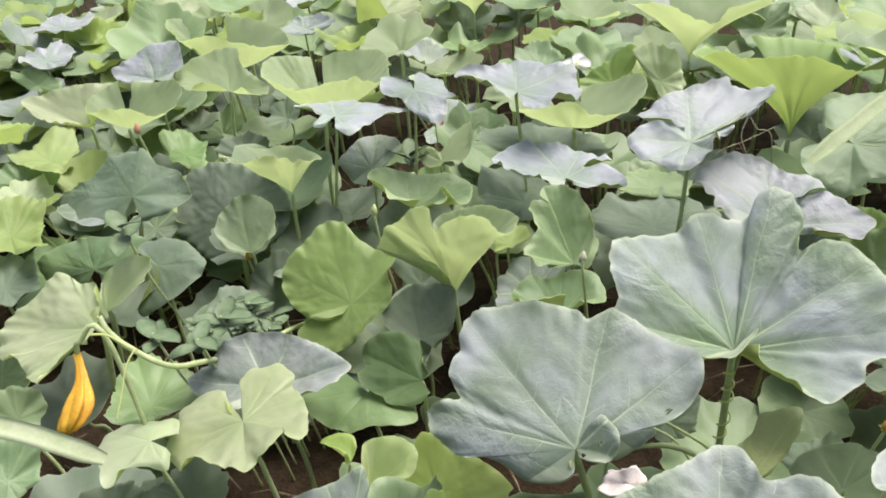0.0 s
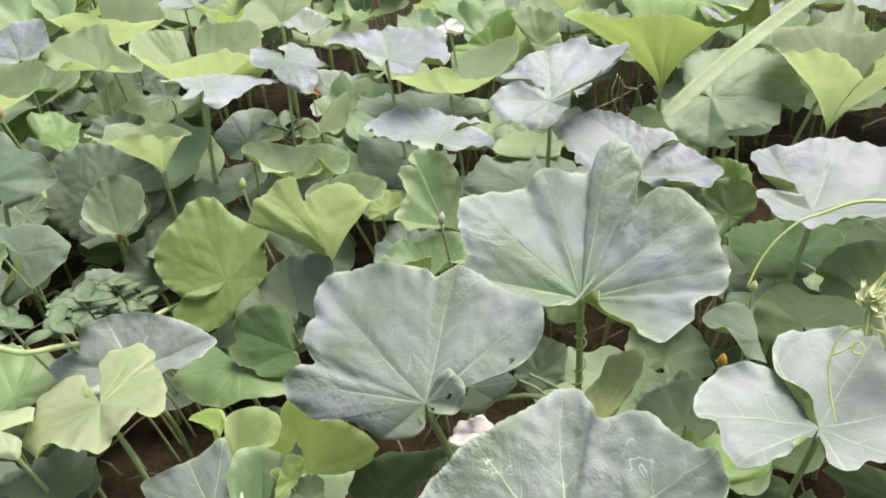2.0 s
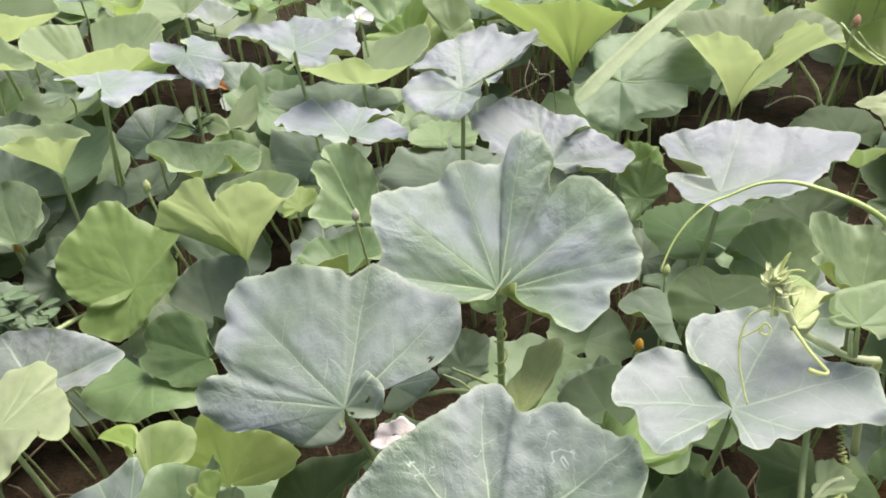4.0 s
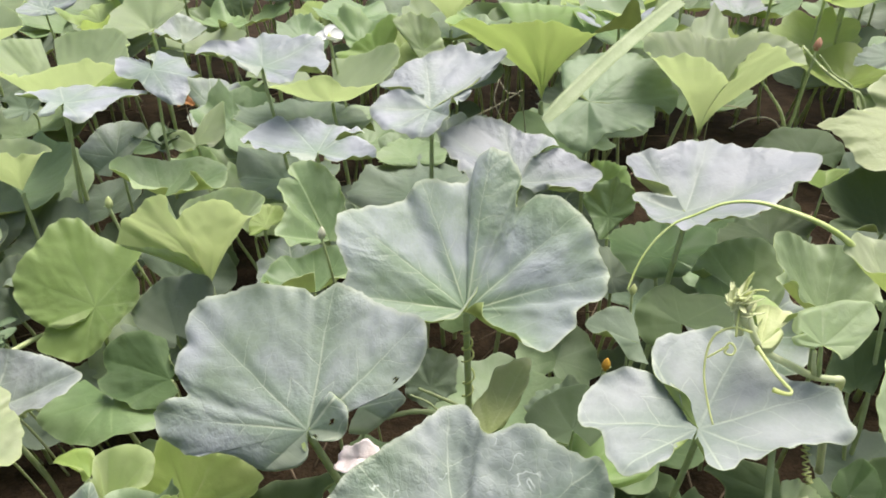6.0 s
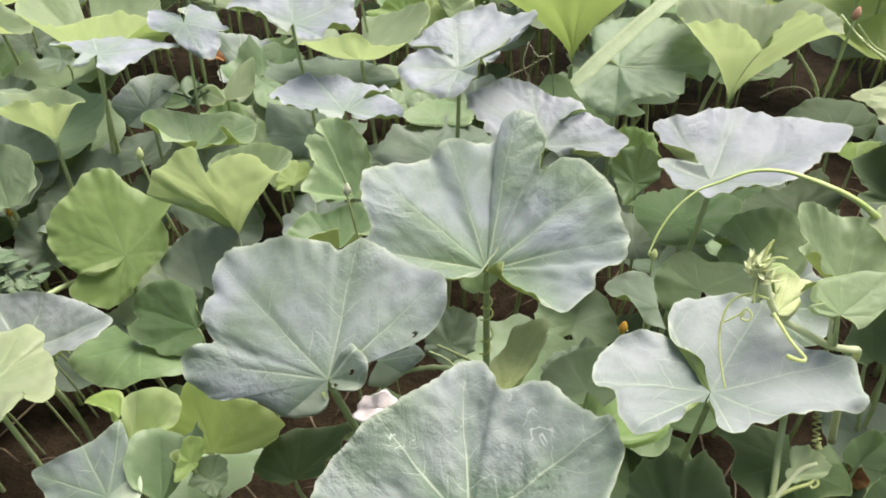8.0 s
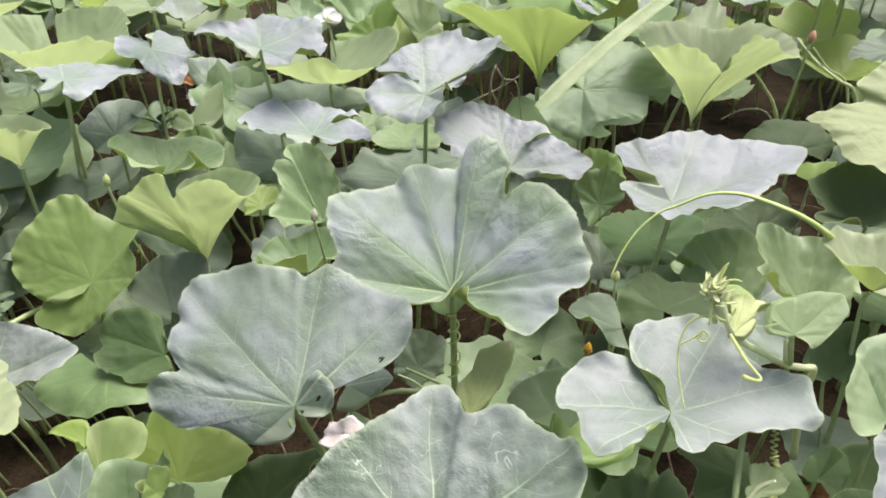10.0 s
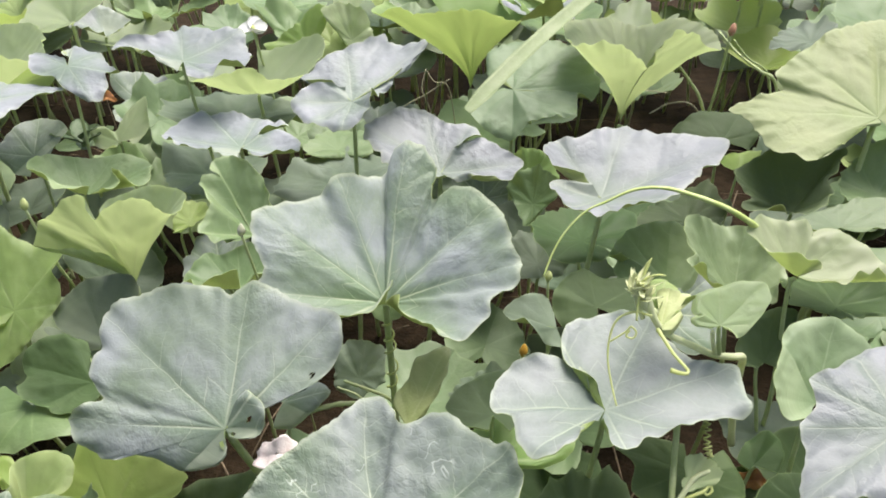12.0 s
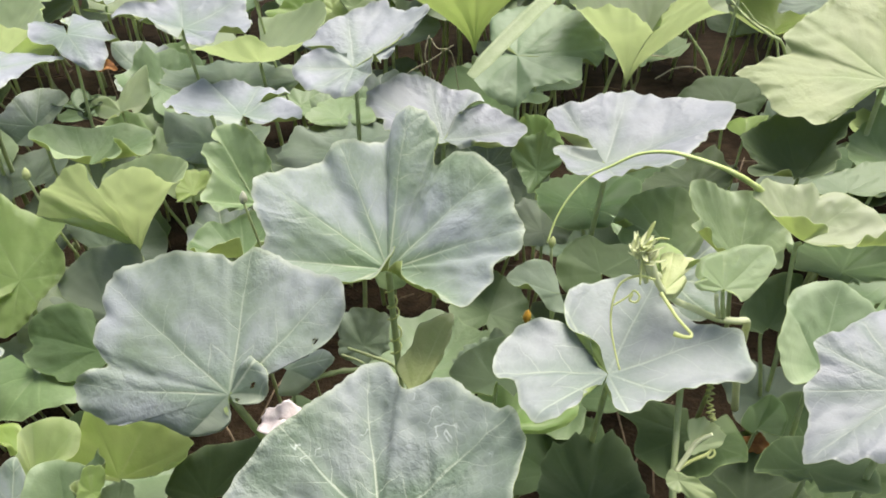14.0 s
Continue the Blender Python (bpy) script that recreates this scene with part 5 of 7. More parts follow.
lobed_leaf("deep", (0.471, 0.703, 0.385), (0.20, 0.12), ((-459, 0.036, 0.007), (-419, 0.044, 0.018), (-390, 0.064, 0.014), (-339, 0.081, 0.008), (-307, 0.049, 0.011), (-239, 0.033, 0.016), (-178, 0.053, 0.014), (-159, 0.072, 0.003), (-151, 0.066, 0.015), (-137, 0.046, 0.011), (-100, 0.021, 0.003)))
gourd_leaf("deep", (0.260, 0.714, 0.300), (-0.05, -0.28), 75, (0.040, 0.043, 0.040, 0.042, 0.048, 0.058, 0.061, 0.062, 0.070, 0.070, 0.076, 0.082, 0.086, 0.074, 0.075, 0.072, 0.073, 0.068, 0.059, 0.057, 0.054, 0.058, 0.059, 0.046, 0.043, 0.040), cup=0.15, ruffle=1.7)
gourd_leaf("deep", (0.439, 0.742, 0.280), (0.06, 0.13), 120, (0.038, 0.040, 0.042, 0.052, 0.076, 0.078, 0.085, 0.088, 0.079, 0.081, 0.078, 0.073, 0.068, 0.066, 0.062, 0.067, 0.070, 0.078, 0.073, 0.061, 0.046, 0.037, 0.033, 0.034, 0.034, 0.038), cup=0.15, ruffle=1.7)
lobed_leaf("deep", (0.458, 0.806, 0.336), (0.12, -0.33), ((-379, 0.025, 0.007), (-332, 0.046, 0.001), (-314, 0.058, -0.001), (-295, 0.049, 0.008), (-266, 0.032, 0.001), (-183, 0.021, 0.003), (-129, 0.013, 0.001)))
gourd_leaf("mid", (0.166, 0.814, 0.310), (0.01, 0.14), 105, (0.009, 0.010, 0.011, 0.012, 0.012, 0.016, 0.091, 0.088, 0.085, 0.078, 0.079, 0.069, 0.071, 0.070, 0.065, 0.072, 0.075, 0.092, 0.114, 0.088, 0.085, 0.103, 0.008, 0.013, 0.012, 0.010), cup=0.1, ruffle=1.7)
lobed_leaf("yellow", (0.058, 0.800, 0.375), (-0.30, -0.75), ((17, 0.007, -0.000), (25, 0.021, -0.000), (40, 0.051, 0.000), (47, 0.080, -0.000), (56, 0.102, -0.000), (66, 0.092, 0.000), (80, 0.080, 0.000), (86, 0.056, -0.000), (110, 0.040, -0.000), (123, 0.033, -0.000), (154, 0.007, -0.000)))
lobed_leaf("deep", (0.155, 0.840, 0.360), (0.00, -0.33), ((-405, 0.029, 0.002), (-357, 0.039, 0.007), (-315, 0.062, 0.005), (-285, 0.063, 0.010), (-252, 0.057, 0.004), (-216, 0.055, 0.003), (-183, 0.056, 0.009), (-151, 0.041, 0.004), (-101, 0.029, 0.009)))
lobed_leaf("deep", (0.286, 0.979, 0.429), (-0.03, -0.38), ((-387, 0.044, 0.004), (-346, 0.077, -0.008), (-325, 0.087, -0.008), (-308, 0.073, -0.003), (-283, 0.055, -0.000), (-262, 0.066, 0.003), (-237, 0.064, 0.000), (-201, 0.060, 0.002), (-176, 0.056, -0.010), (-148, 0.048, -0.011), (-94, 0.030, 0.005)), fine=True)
lobed_leaf("dark", (0.231, 0.929, 0.429), (0.41, -0.55), ((-252, 0.023, -0.001), (-244, 0.044, 0.000), (-220, 0.054, 0.003), (-195, 0.063, -0.001), (-178, 0.072, -0.005), (-167, 0.057, -0.003), (-171, 0.047, 0.007), (-156, 0.036, 0.005), (-108, 0.026, -0.004), (-55, 0.028, -0.001)))
lobed_leaf("green", (-0.475, 0.900, 0.278), (-0.10, -0.07), ((147, 0.092, -0.004), (170, 0.111, -0.011), (196, 0.111, -0.010), (232, 0.078, -0.020), (269, 0.067, -0.020), (297, 0.068, -0.006), (325, 0.087, -0.000), (347, 0.094, -0.010), (389, 0.059, -0.020), (465, 0.051, -0.014)), bowl=1.6)
lobed_leaf("lime", (-0.292, 0.739, 0.267), (0.15, -0.35), ((-365, 0.047, 0.033), (-351, 0.077, 0.036), (-332, 0.092, 0.032), (-308, 0.079, 0.028), (-263, 0.073, 0.026), (-232, 0.081, 0.047), (-209, 0.065, 0.030), (-181, 0.071, 0.020), (-150, 0.018, 0.035), (-43, 0.018, 0.027)))
lobed_leaf("lime", (-0.370, 0.702, 0.298), (-0.20, -0.76), ((-342, 0.040, 0.025), (-334, 0.059, 0.019), (-319, 0.077, 0.017), (-303, 0.075, 0.018), (-283, 0.066, 0.020), (-262, 0.054, 0.021), (-263, 0.030, 0.023), (-200, 0.021, 0.018), (-170, 0.013, 0.014), (-21, 0.026, 0.021)))
gourd_leaf("lime", (-0.263, 0.652, 0.345), (1.04, -1.48), 180, (0.008, 0.008, 0.008, 0.008, 0.010, 0.015, 0.019, 0.027, 0.030, 0.030, 0.030, 0.022, 0.018, 0.016, 0.014, 0.015, 0.015, 0.017, 0.020, 0.024, 0.019, 0.012, 0.009, 0.008, 0.008, 0.008), cup=0.2, ruffle=1.7)
gourd_leaf("green", (-0.260, 0.678, 0.290), (0.37, -0.56), 97, (0.016, 0.018, 0.021, 0.017, 0.017, 0.016, 0.018, 0.018, 0.019, 0.020, 0.022, 0.027, 0.028, 0.029, 0.028, 0.027, 0.027, 0.025, 0.023, 0.022, 0.023, 0.025, 0.021, 0.017, 0.016, 0.016), cup=0.15, ruffle=1.7)
lobed_leaf("waxy", (-0.366, 0.636, 0.286), (-0.14, -0.81), ((-376, 0.048, 0.016), (-341, 0.044, 0.002), (-289, 0.054, -0.001), (-274, 0.083, 0.015), (-242, 0.066, 0.009), (-208, 0.081, 0.007), (-190, 0.103, 0.006), (-149, 0.053, -0.002), (-41, 0.035, 0.019)))
lobed_leaf("green", (-0.311, 0.650, 0.273), (-0.22, -0.65), ((23, 0.053, 0.041), (48, 0.057, 0.048), (39, 0.076, 0.039), (47, 0.095, 0.035), (60, 0.096, 0.037), (67, 0.075, 0.025), (90, 0.075, 0.035), (106, 0.068, 0.046), (120, 0.048, 0.046), (142, 0.016, 0.034), (-30, 0.014, 0.026), (0, 0.039, 0.038)), fine=True)
lobed_leaf("lime", (-0.433, 0.767, 0.270), (0.26, 0.04), ((-265, 0.015, 0.012), (-237, 0.035, 0.016), (-213, 0.046, 0.012), (-191, 0.052, 0.003), (-140, 0.009, 0.021), (-80, 0.010, 0.005)))
lobed_leaf("deep", (-0.190, 0.744, 0.234), (-0.16, -0.57), ((-363, 0.037, 0.027), (-332, 0.074, 0.022), (-319, 0.109, 0.017), (-303, 0.074, 0.019), (-270, 0.055, 0.026), (-230, 0.049, 0.026), (-193, 0.049, 0.019), (-172, 0.037, 0.021), (-111, 0.014, 0.018)))
lobed_leaf("waxy", (-0.110, 0.864, 0.340), (-0.20, -0.25), ((-121, 0.014, -0.008), (-114, 0.031, -0.012), (-65, 0.032, -0.013), (-10, 0.041, -0.009), (18, 0.060, -0.009), (44, 0.056, -0.010), (81, 0.033, -0.013), (142, 0.029, -0.011)))
gourd_leaf("lime", (-2.730, 2.302, 0.460), (0.10, -0.08), 142, (0.267, 0.229, 0.152, 0.117, 0.100, 0.090, 0.090, 0.095, 0.117, 0.162, 0.148, 0.159, 0.148, 0.152, 0.129, 0.150, 0.137, 0.112, 0.102, 0.096, 0.102, 0.113, 0.129, 0.168, 0.260, 0.267), cup=0.3, ruffle=1.7)
gourd_leaf("silver", (-2.252, 2.080, 0.500), (0.07, -0.06), 172, (0.049, 0.052, 0.054, 0.052, 0.083, 0.112, 0.130, 0.144, 0.138, 0.103, 0.106, 0.110, 0.095, 0.089, 0.082, 0.084, 0.085, 0.086, 0.100, 0.112, 0.135, 0.155, 0.023, 0.040, 0.048, 0.053), cup=0.15, ruffle=1.7)
gourd_leaf("lime", (-2.207, 2.144, 0.420), (0.34, -0.32), 60, (0.035, 0.037, 0.042, 0.048, 0.066, 0.199, 0.199, 0.163, 0.072, 0.068, 0.068, 0.074, 0.091, 0.094, 0.126, 0.137, 0.125, 0.127, 0.126, 0.109, 0.106, 0.105, 0.118, 0.121, 0.042, 0.039), cup=0.3, ruffle=1.7)
gourd_leaf("silver", (-1.998, 1.765, 0.480), (0.21, -0.17), 352, (0.077, 0.074, 0.077, 0.076, 0.070, 0.068, 0.077, 0.077, 0.059, 0.055, 0.051, 0.069, 0.059, 0.073, 0.081, 0.079, 0.074, 0.067, 0.092, 0.088, 0.090, 0.095, 0.091, 0.071, 0.070, 0.071), cup=0.2, ruffle=1.7)
gourd_leaf("green", (-1.986, 1.702, 0.420), (1.40, -1.14), 135, (0.017, 0.018, 0.020, 0.023, 0.034, 0.067, 0.064, 0.066, 0.062, 0.053, 0.045, 0.044, 0.043, 0.042, 0.050, 0.050, 0.055, 0.060, 0.075, 0.066, 0.042, 0.033, 0.030, 0.023, 0.020, 0.018), cup=0.2, ruffle=1.7)
lobed_leaf("silver", (-1.547, 1.716, 0.470), (0.10, -0.84), ((-362, 0.068, 0.013), (-319, 0.087, 0.005), (-282, 0.123, 0.019), (-246, 0.115, 0.017), (-207, 0.111, 0.013), (-177, 0.137, 0.006), (-162, 0.100, 0.010), (-53, 0.027, 0.021)))
lobed_leaf("pale", (-1.661, 1.567, 0.368), (0.07, -0.61), ((-262, 0.017, 0.027), (-259, 0.063, 0.044), (-278, 0.133, 0.043), (-224, 0.137, 0.041), (-197, 0.188, 0.034), (-185, 0.236, 0.032), (-177, 0.199, 0.039), (-158, 0.094, 0.039), (-7, 0.045, 0.029)))
lobed_leaf("cupped", (-1.483, 1.524, 0.398), (-0.12, -0.36), ((-238, 0.119, 0.076), (-216, 0.135, 0.071), (-192, 0.118, 0.068), (-153, 0.062, 0.069), (-33, 0.080, 0.088), (-14, 0.166, 0.067), (0, 0.197, 0.061), (14, 0.194, 0.075), (29, 0.170, 0.082), (62, 0.112, 0.068), (98, 0.102, 0.075)), bowl=1.5)
lobed_leaf("cupped", (-1.347, 1.775, 0.440), (0.06, -0.38), ((-386, 0.090, 0.052), (-377, 0.135, 0.038), (-356, 0.133, 0.026), (-286, 0.069, 0.035), (-254, 0.123, 0.059), (-221, 0.143, 0.047), (-191, 0.177, 0.031), (-173, 0.157, 0.033), (-149, 0.104, 0.029), (-128, 0.057, 0.050), (-60, 0.043, 0.043)))
lobed_leaf("cupped", (-1.565, 2.065, 0.414), (0.05, -0.17), ((-209, 0.210, 0.119), (-191, 0.254, 0.117), (-176, 0.192, 0.109), (-155, 0.128, 0.104), (-98, 0.069, 0.137), (-32, 0.112, 0.123), (-11, 0.206, 0.122), (4, 0.233, 0.105), (30, 0.183, 0.117), (74, 0.128, 0.125), (121, 0.143, 0.125)), bowl=1.4)
gourd_leaf("pale", (-2.075, 2.391, 0.460), (0.06, -0.07), 345, (0.132, 0.129, 0.122, 0.115, 0.123, 0.132, 0.137, 0.161, 0.232, 0.264, 0.264, 0.015, 0.015, 0.015, 0.015, 0.015, 0.014, 0.117, 0.009, 0.143, 0.176, 0.179, 0.199, 0.225, 0.173, 0.136), cup=0.3, ruffle=1.7)
gourd_leaf("silver", (-1.427, 2.315, 0.500), (0.41, -0.63), 142, (0.025, 0.028, 0.030, 0.036, 0.040, 0.099, 0.095, 0.084, 0.072, 0.063, 0.052, 0.052, 0.049, 0.058, 0.062, 0.055, 0.058, 0.059, 0.071, 0.080, 0.078, 0.041, 0.030, 0.026, 0.024, 0.023), cup=0.2, ruffle=1.7)
gourd_leaf("lime", (-1.267, 2.333, 0.460), (0.11, -0.20), 345, (0.084, 0.090, 0.106, 0.117, 0.090, 0.071, 0.061, 0.074, 0.184, 0.184, 0.184, 0.168, 0.113, 0.093, 0.089, 0.088, 0.090, 0.084, 0.091, 0.093, 0.107, 0.107, 0.094, 0.092, 0.072, 0.080), cup=0.3, ruffle=1.7)
gourd_leaf("pale", (-1.319, 2.671, 0.500), (0.08, -0.16), 45, (0.088, 0.096, 0.113, 0.213, 0.360, 0.360, 0.347, 0.250, 0.184, 0.162, 0.143, 0.131, 0.141, 0.146, 0.182, 0.184, 0.177, 0.207, 0.195, 0.211, 0.189, 0.186, 0.178, 0.113, 0.091, 0.089), cup=0.3, ruffle=1.7)
lobed_leaf("silver", (-0.929, 2.173, 0.450), (0.35, -0.34), ((-341, 0.038, 0.038), (-308, 0.069, 0.038), (-234, 0.092, 0.037), (-209, 0.135, 0.041), (-184, 0.161, 0.033), (-167, 0.136, 0.039), (-147, 0.072, 0.041), (-89, 0.021, 0.034)), ruffle=1.6, relief=0.009)
gourd_leaf("lime", (-1.706, 1.342, 0.400), (0.07, -0.05), 60, (0.046, 0.047, 0.056, 0.069, 0.108, 0.123, 0.123, 0.123, 0.023, 0.029, 0.031, 0.076, 0.069, 0.073, 0.067, 0.070, 0.074, 0.071, 0.065, 0.058, 0.056, 0.053, 0.049, 0.047, 0.043, 0.041), cup=0.3, ruffle=1.7)
gourd_leaf("lime", (-1.509, 1.295, 0.380), (0.07, -0.05), 210, (0.038, 0.045, 0.054, 0.076, 0.088, 0.119, 0.119, 0.126, 0.116, 0.088, 0.091, 0.086, 0.093, 0.069, 0.065, 0.057, 0.056, 0.055, 0.062, 0.098, 0.125, 0.145, 0.055, 0.048, 0.044, 0.041), cup=0.2, ruffle=1.7)
gourd_leaf("green", (-1.554, 1.238, 0.340), (0.67, -0.50), 150, (0.031, 0.034, 0.042, 0.071, 0.073, 0.083, 0.083, 0.069, 0.065, 0.063, 0.057, 0.052, 0.052, 0.054, 0.059, 0.057, 0.066, 0.075, 0.075, 0.065, 0.056, 0.054, 0.043, 0.035, 0.035, 0.032), cup=0.2, ruffle=1.7)
gourd_leaf("lime", (-1.376, 1.050, 0.320), (0.22, -0.15), 52, (0.057, 0.057, 0.067, 0.061, 0.065, 0.055, 0.058, 0.131, 0.137, 0.085, 0.067, 0.062, 0.061, 0.066, 0.070, 0.095, 0.095, 0.093, 0.097, 0.097, 0.086, 0.086, 0.088, 0.075, 0.061, 0.058), cup=0.3, ruffle=1.7)
gourd_leaf("pale", (-1.477, 1.173, 0.330), (0.10, -0.07), 60, (0.055, 0.055, 0.042, 0.087, 0.043, 0.064, 0.049, 0.055, 0.123, 0.058, 0.061, 0.082, 0.073, 0.068, 0.076, 0.081, 0.087, 0.083, 0.087, 0.093, 0.074, 0.069, 0.072, 0.067, 0.058, 0.057), cup=0.2, ruffle=1.7)
gourd_leaf("dark", (-1.311, 0.960, 0.260), (0.10, -0.07), 52, (0.052, 0.054, 0.062, 0.077, 0.051, 0.051, 0.137, 0.073, 0.064, 0.052, 0.071, 0.066, 0.061, 0.062, 0.062, 0.079, 0.091, 0.089, 0.094, 0.091, 0.087, 0.094, 0.094, 0.072, 0.056, 0.054), cup=0.2, ruffle=1.7)
gourd_leaf("green", (-0.923, 0.660, 0.280), (1.21, -0.75), 150, (0.027, 0.028, 0.033, 0.030, 0.030, 0.029, 0.033, 0.040, 0.041, 0.045, 0.047, 0.045, 0.047, 0.050, 0.049, 0.057, 0.064, 0.046, 0.038, 0.032, 0.033, 0.032, 0.036, 0.032, 0.027, 0.027), cup=0.25, ruffle=1.7)
gourd_leaf("green", (-0.853, 0.575, 0.260), (0.52, -0.30), 112, (0.028, 0.029, 0.033, 0.028, 0.029, 0.028, 0.031, 0.040, 0.038, 0.042, 0.046, 0.059, 0.055, 0.057, 0.060, 0.060, 0.055, 0.057, 0.051, 0.043, 0.039, 0.037, 0.036, 0.034, 0.030, 0.028), cup=0.2, ruffle=1.7)
gourd_leaf("dark", (-0.614, 0.648, 0.240), (-0.10, 0.09), 68, (0.047, 0.049, 0.062, 0.048, 0.099, 0.048, 0.050, 0.056, 0.048, 0.047, 0.045, 0.051, 0.055, 0.065, 0.067, 0.085, 0.072, 0.064, 0.073, 0.066, 0.066, 0.061, 0.063, 0.050, 0.044, 0.043), cup=0.2, ruffle=1.7)
gourd_leaf("dark", (-0.717, 0.610, 0.220), (0.84, -0.61), 127, (0.021, 0.024, 0.026, 0.030, 0.031, 0.033, 0.039, 0.048, 0.048, 0.047, 0.045, 0.046, 0.038, 0.038, 0.038, 0.040, 0.042, 0.046, 0.048, 0.041, 0.036, 0.035, 0.027, 0.023, 0.021, 0.020), cup=0.2, ruffle=1.7)
gourd_leaf("dark", (-1.385, 1.393, 0.330), (0.61, -0.58), 158, (0.030, 0.032, 0.037, 0.037, 0.037, 0.041, 0.046, 0.064, 0.063, 0.070, 0.069, 0.057, 0.059, 0.062, 0.061, 0.053, 0.046, 0.043, 0.044, 0.037, 0.036, 0.036, 0.035, 0.036, 0.030, 0.029), cup=0.2, ruffle=1.7)
gourd_leaf("dark", (-1.175, 1.574, 0.340), (0.71, -0.90), 142, (0.031, 0.033, 0.038, 0.054, 0.061, 0.059, 0.063, 0.072, 0.073, 0.065, 0.063, 0.061, 0.053, 0.055, 0.058, 0.066, 0.064, 0.061, 0.067, 0.051, 0.048, 0.045, 0.044, 0.038, 0.032, 0.032), cup=0.15, ruffle=1.7)
gourd_leaf("green", (-1.359, 1.574, 0.320), (0.05, -0.05), 45, (0.038, 0.040, 0.043, 0.054, 0.072, 0.125, 0.060, 0.110, 0.102, 0.066, 0.058, 0.054, 0.054, 0.058, 0.063, 0.082, 0.083, 0.083, 0.104, 0.125, 0.112, 0.115, 0.061, 0.048, 0.043, 0.039), cup=0.15, ruffle=1.7)
gourd_leaf("dark", (-0.780, 0.972, 0.280), (0.40, -0.45), 142, (0.031, 0.033, 0.034, 0.038, 0.042, 0.053, 0.069, 0.065, 0.073, 0.075, 0.077, 0.081, 0.081, 0.068, 0.061, 0.061, 0.061, 0.062, 0.061, 0.048, 0.045, 0.045, 0.047, 0.042, 0.035, 0.032), cup=0.15, ruffle=1.7)
gourd_leaf("dark", (-0.812, 1.156, 0.240), (0.77, -1.02), 150, (0.035, 0.036, 0.042, 0.048, 0.047, 0.046, 0.050, 0.059, 0.073, 0.078, 0.084, 0.088, 0.076, 0.070, 0.066, 0.063, 0.055, 0.054, 0.051, 0.040, 0.038, 0.037, 0.039, 0.044, 0.038, 0.036), cup=0.15, ruffle=1.7)
gourd_leaf("dark", (-1.079, 2.879, 0.420), (0.65, -1.68), 135, (0.050, 0.054, 0.066, 0.078, 0.077, 0.085, 0.095, 0.113, 0.114, 0.113, 0.121, 0.106, 0.098, 0.096, 0.100, 0.115, 0.108, 0.108, 0.114, 0.081, 0.074, 0.069, 0.072, 0.054, 0.049, 0.047), cup=0.2, ruffle=1.7)
gourd_leaf("green", (-0.908, 2.432, 0.440), (0.01, -0.02), 225, (0.070, 0.072, 0.082, 0.083, 0.097, 0.131, 0.123, 0.097, 0.088, 0.103, 0.112, 0.034, 0.031, 0.027, 0.023, 0.022, 0.029, 0.158, 0.046, 0.050, 0.095, 0.099, 0.082, 0.078, 0.071, 0.065), cup=0.2, ruffle=1.7)
gourd_leaf("green", (-0.588, 2.206, 0.460), (0.11, -0.39), 30, (0.058, 0.063, 0.064, 0.096, 0.133, 0.067, 0.087, 0.139, 0.102, 0.082, 0.072, 0.070, 0.069, 0.071, 0.078, 0.075, 0.078, 0.088, 0.093, 0.095, 0.080, 0.080, 0.091, 0.079, 0.070, 0.062), cup=0.3, ruffle=1.7)
gourd_leaf("mid", (-0.373, 2.163, 0.440), (0.23, -1.26), 165, (0.024, 0.025, 0.028, 0.033, 0.043, 0.080, 0.112, 0.103, 0.085, 0.066, 0.061, 0.057, 0.060, 0.066, 0.074, 0.104, 0.105, 0.082, 0.076, 0.070, 0.053, 0.041, 0.038, 0.032, 0.027, 0.025), cup=0.2, ruffle=1.7)
gourd_leaf("green", (-0.423, 2.202, 0.460), (0.12, -0.59), 38, (0.036, 0.038, 0.037, 0.041, 0.049, 0.056, 0.059, 0.064, 0.073, 0.073, 0.068, 0.069, 0.075, 0.088, 0.091, 0.087, 0.087, 0.105, 0.123, 0.122, 0.114, 0.116, 0.055, 0.045, 0.041, 0.036), cup=0.2, ruffle=1.7)
gourd_leaf("pale", (-0.246, 2.150, 0.460), (0.19, -1.59), 45, (0.020, 0.021, 0.024, 0.028, 0.041, 0.073, 0.062, 0.060, 0.059, 0.064, 0.065, 0.059, 0.060, 0.063, 0.074, 0.082, 0.082, 0.091, 0.103, 0.104, 0.106, 0.048, 0.033, 0.025, 0.022, 0.020), cup=0.2, ruffle=1.7)
lobed_leaf("cupped", (-0.199, 2.359, 0.474), (0.01, -0.21), ((-202, 0.229, 0.159), (-175, 0.178, 0.166), (-135, 0.091, 0.181), (-93, 0.078, 0.165), (-48, 0.099, 0.136), (-31, 0.106, 0.175), (-5, 0.141, 0.183), (17, 0.211, 0.156), (43, 0.200, 0.165), (82, 0.171, 0.175), (130, 0.205, 0.168)), bowl=0.85, relief=0.03, flare=1.5)
gourd_leaf("cupped", (-1.021, 2.831, 0.480), (0.00, -0.10), -75, (0.056, 0.128, 0.152, 0.160, 0.149, 0.163, 0.160, 0.170, 0.170, 0.160, 0.163, 0.149, 0.160, 0.152, 0.128, 0.056), cup=0.8, funnel=True)
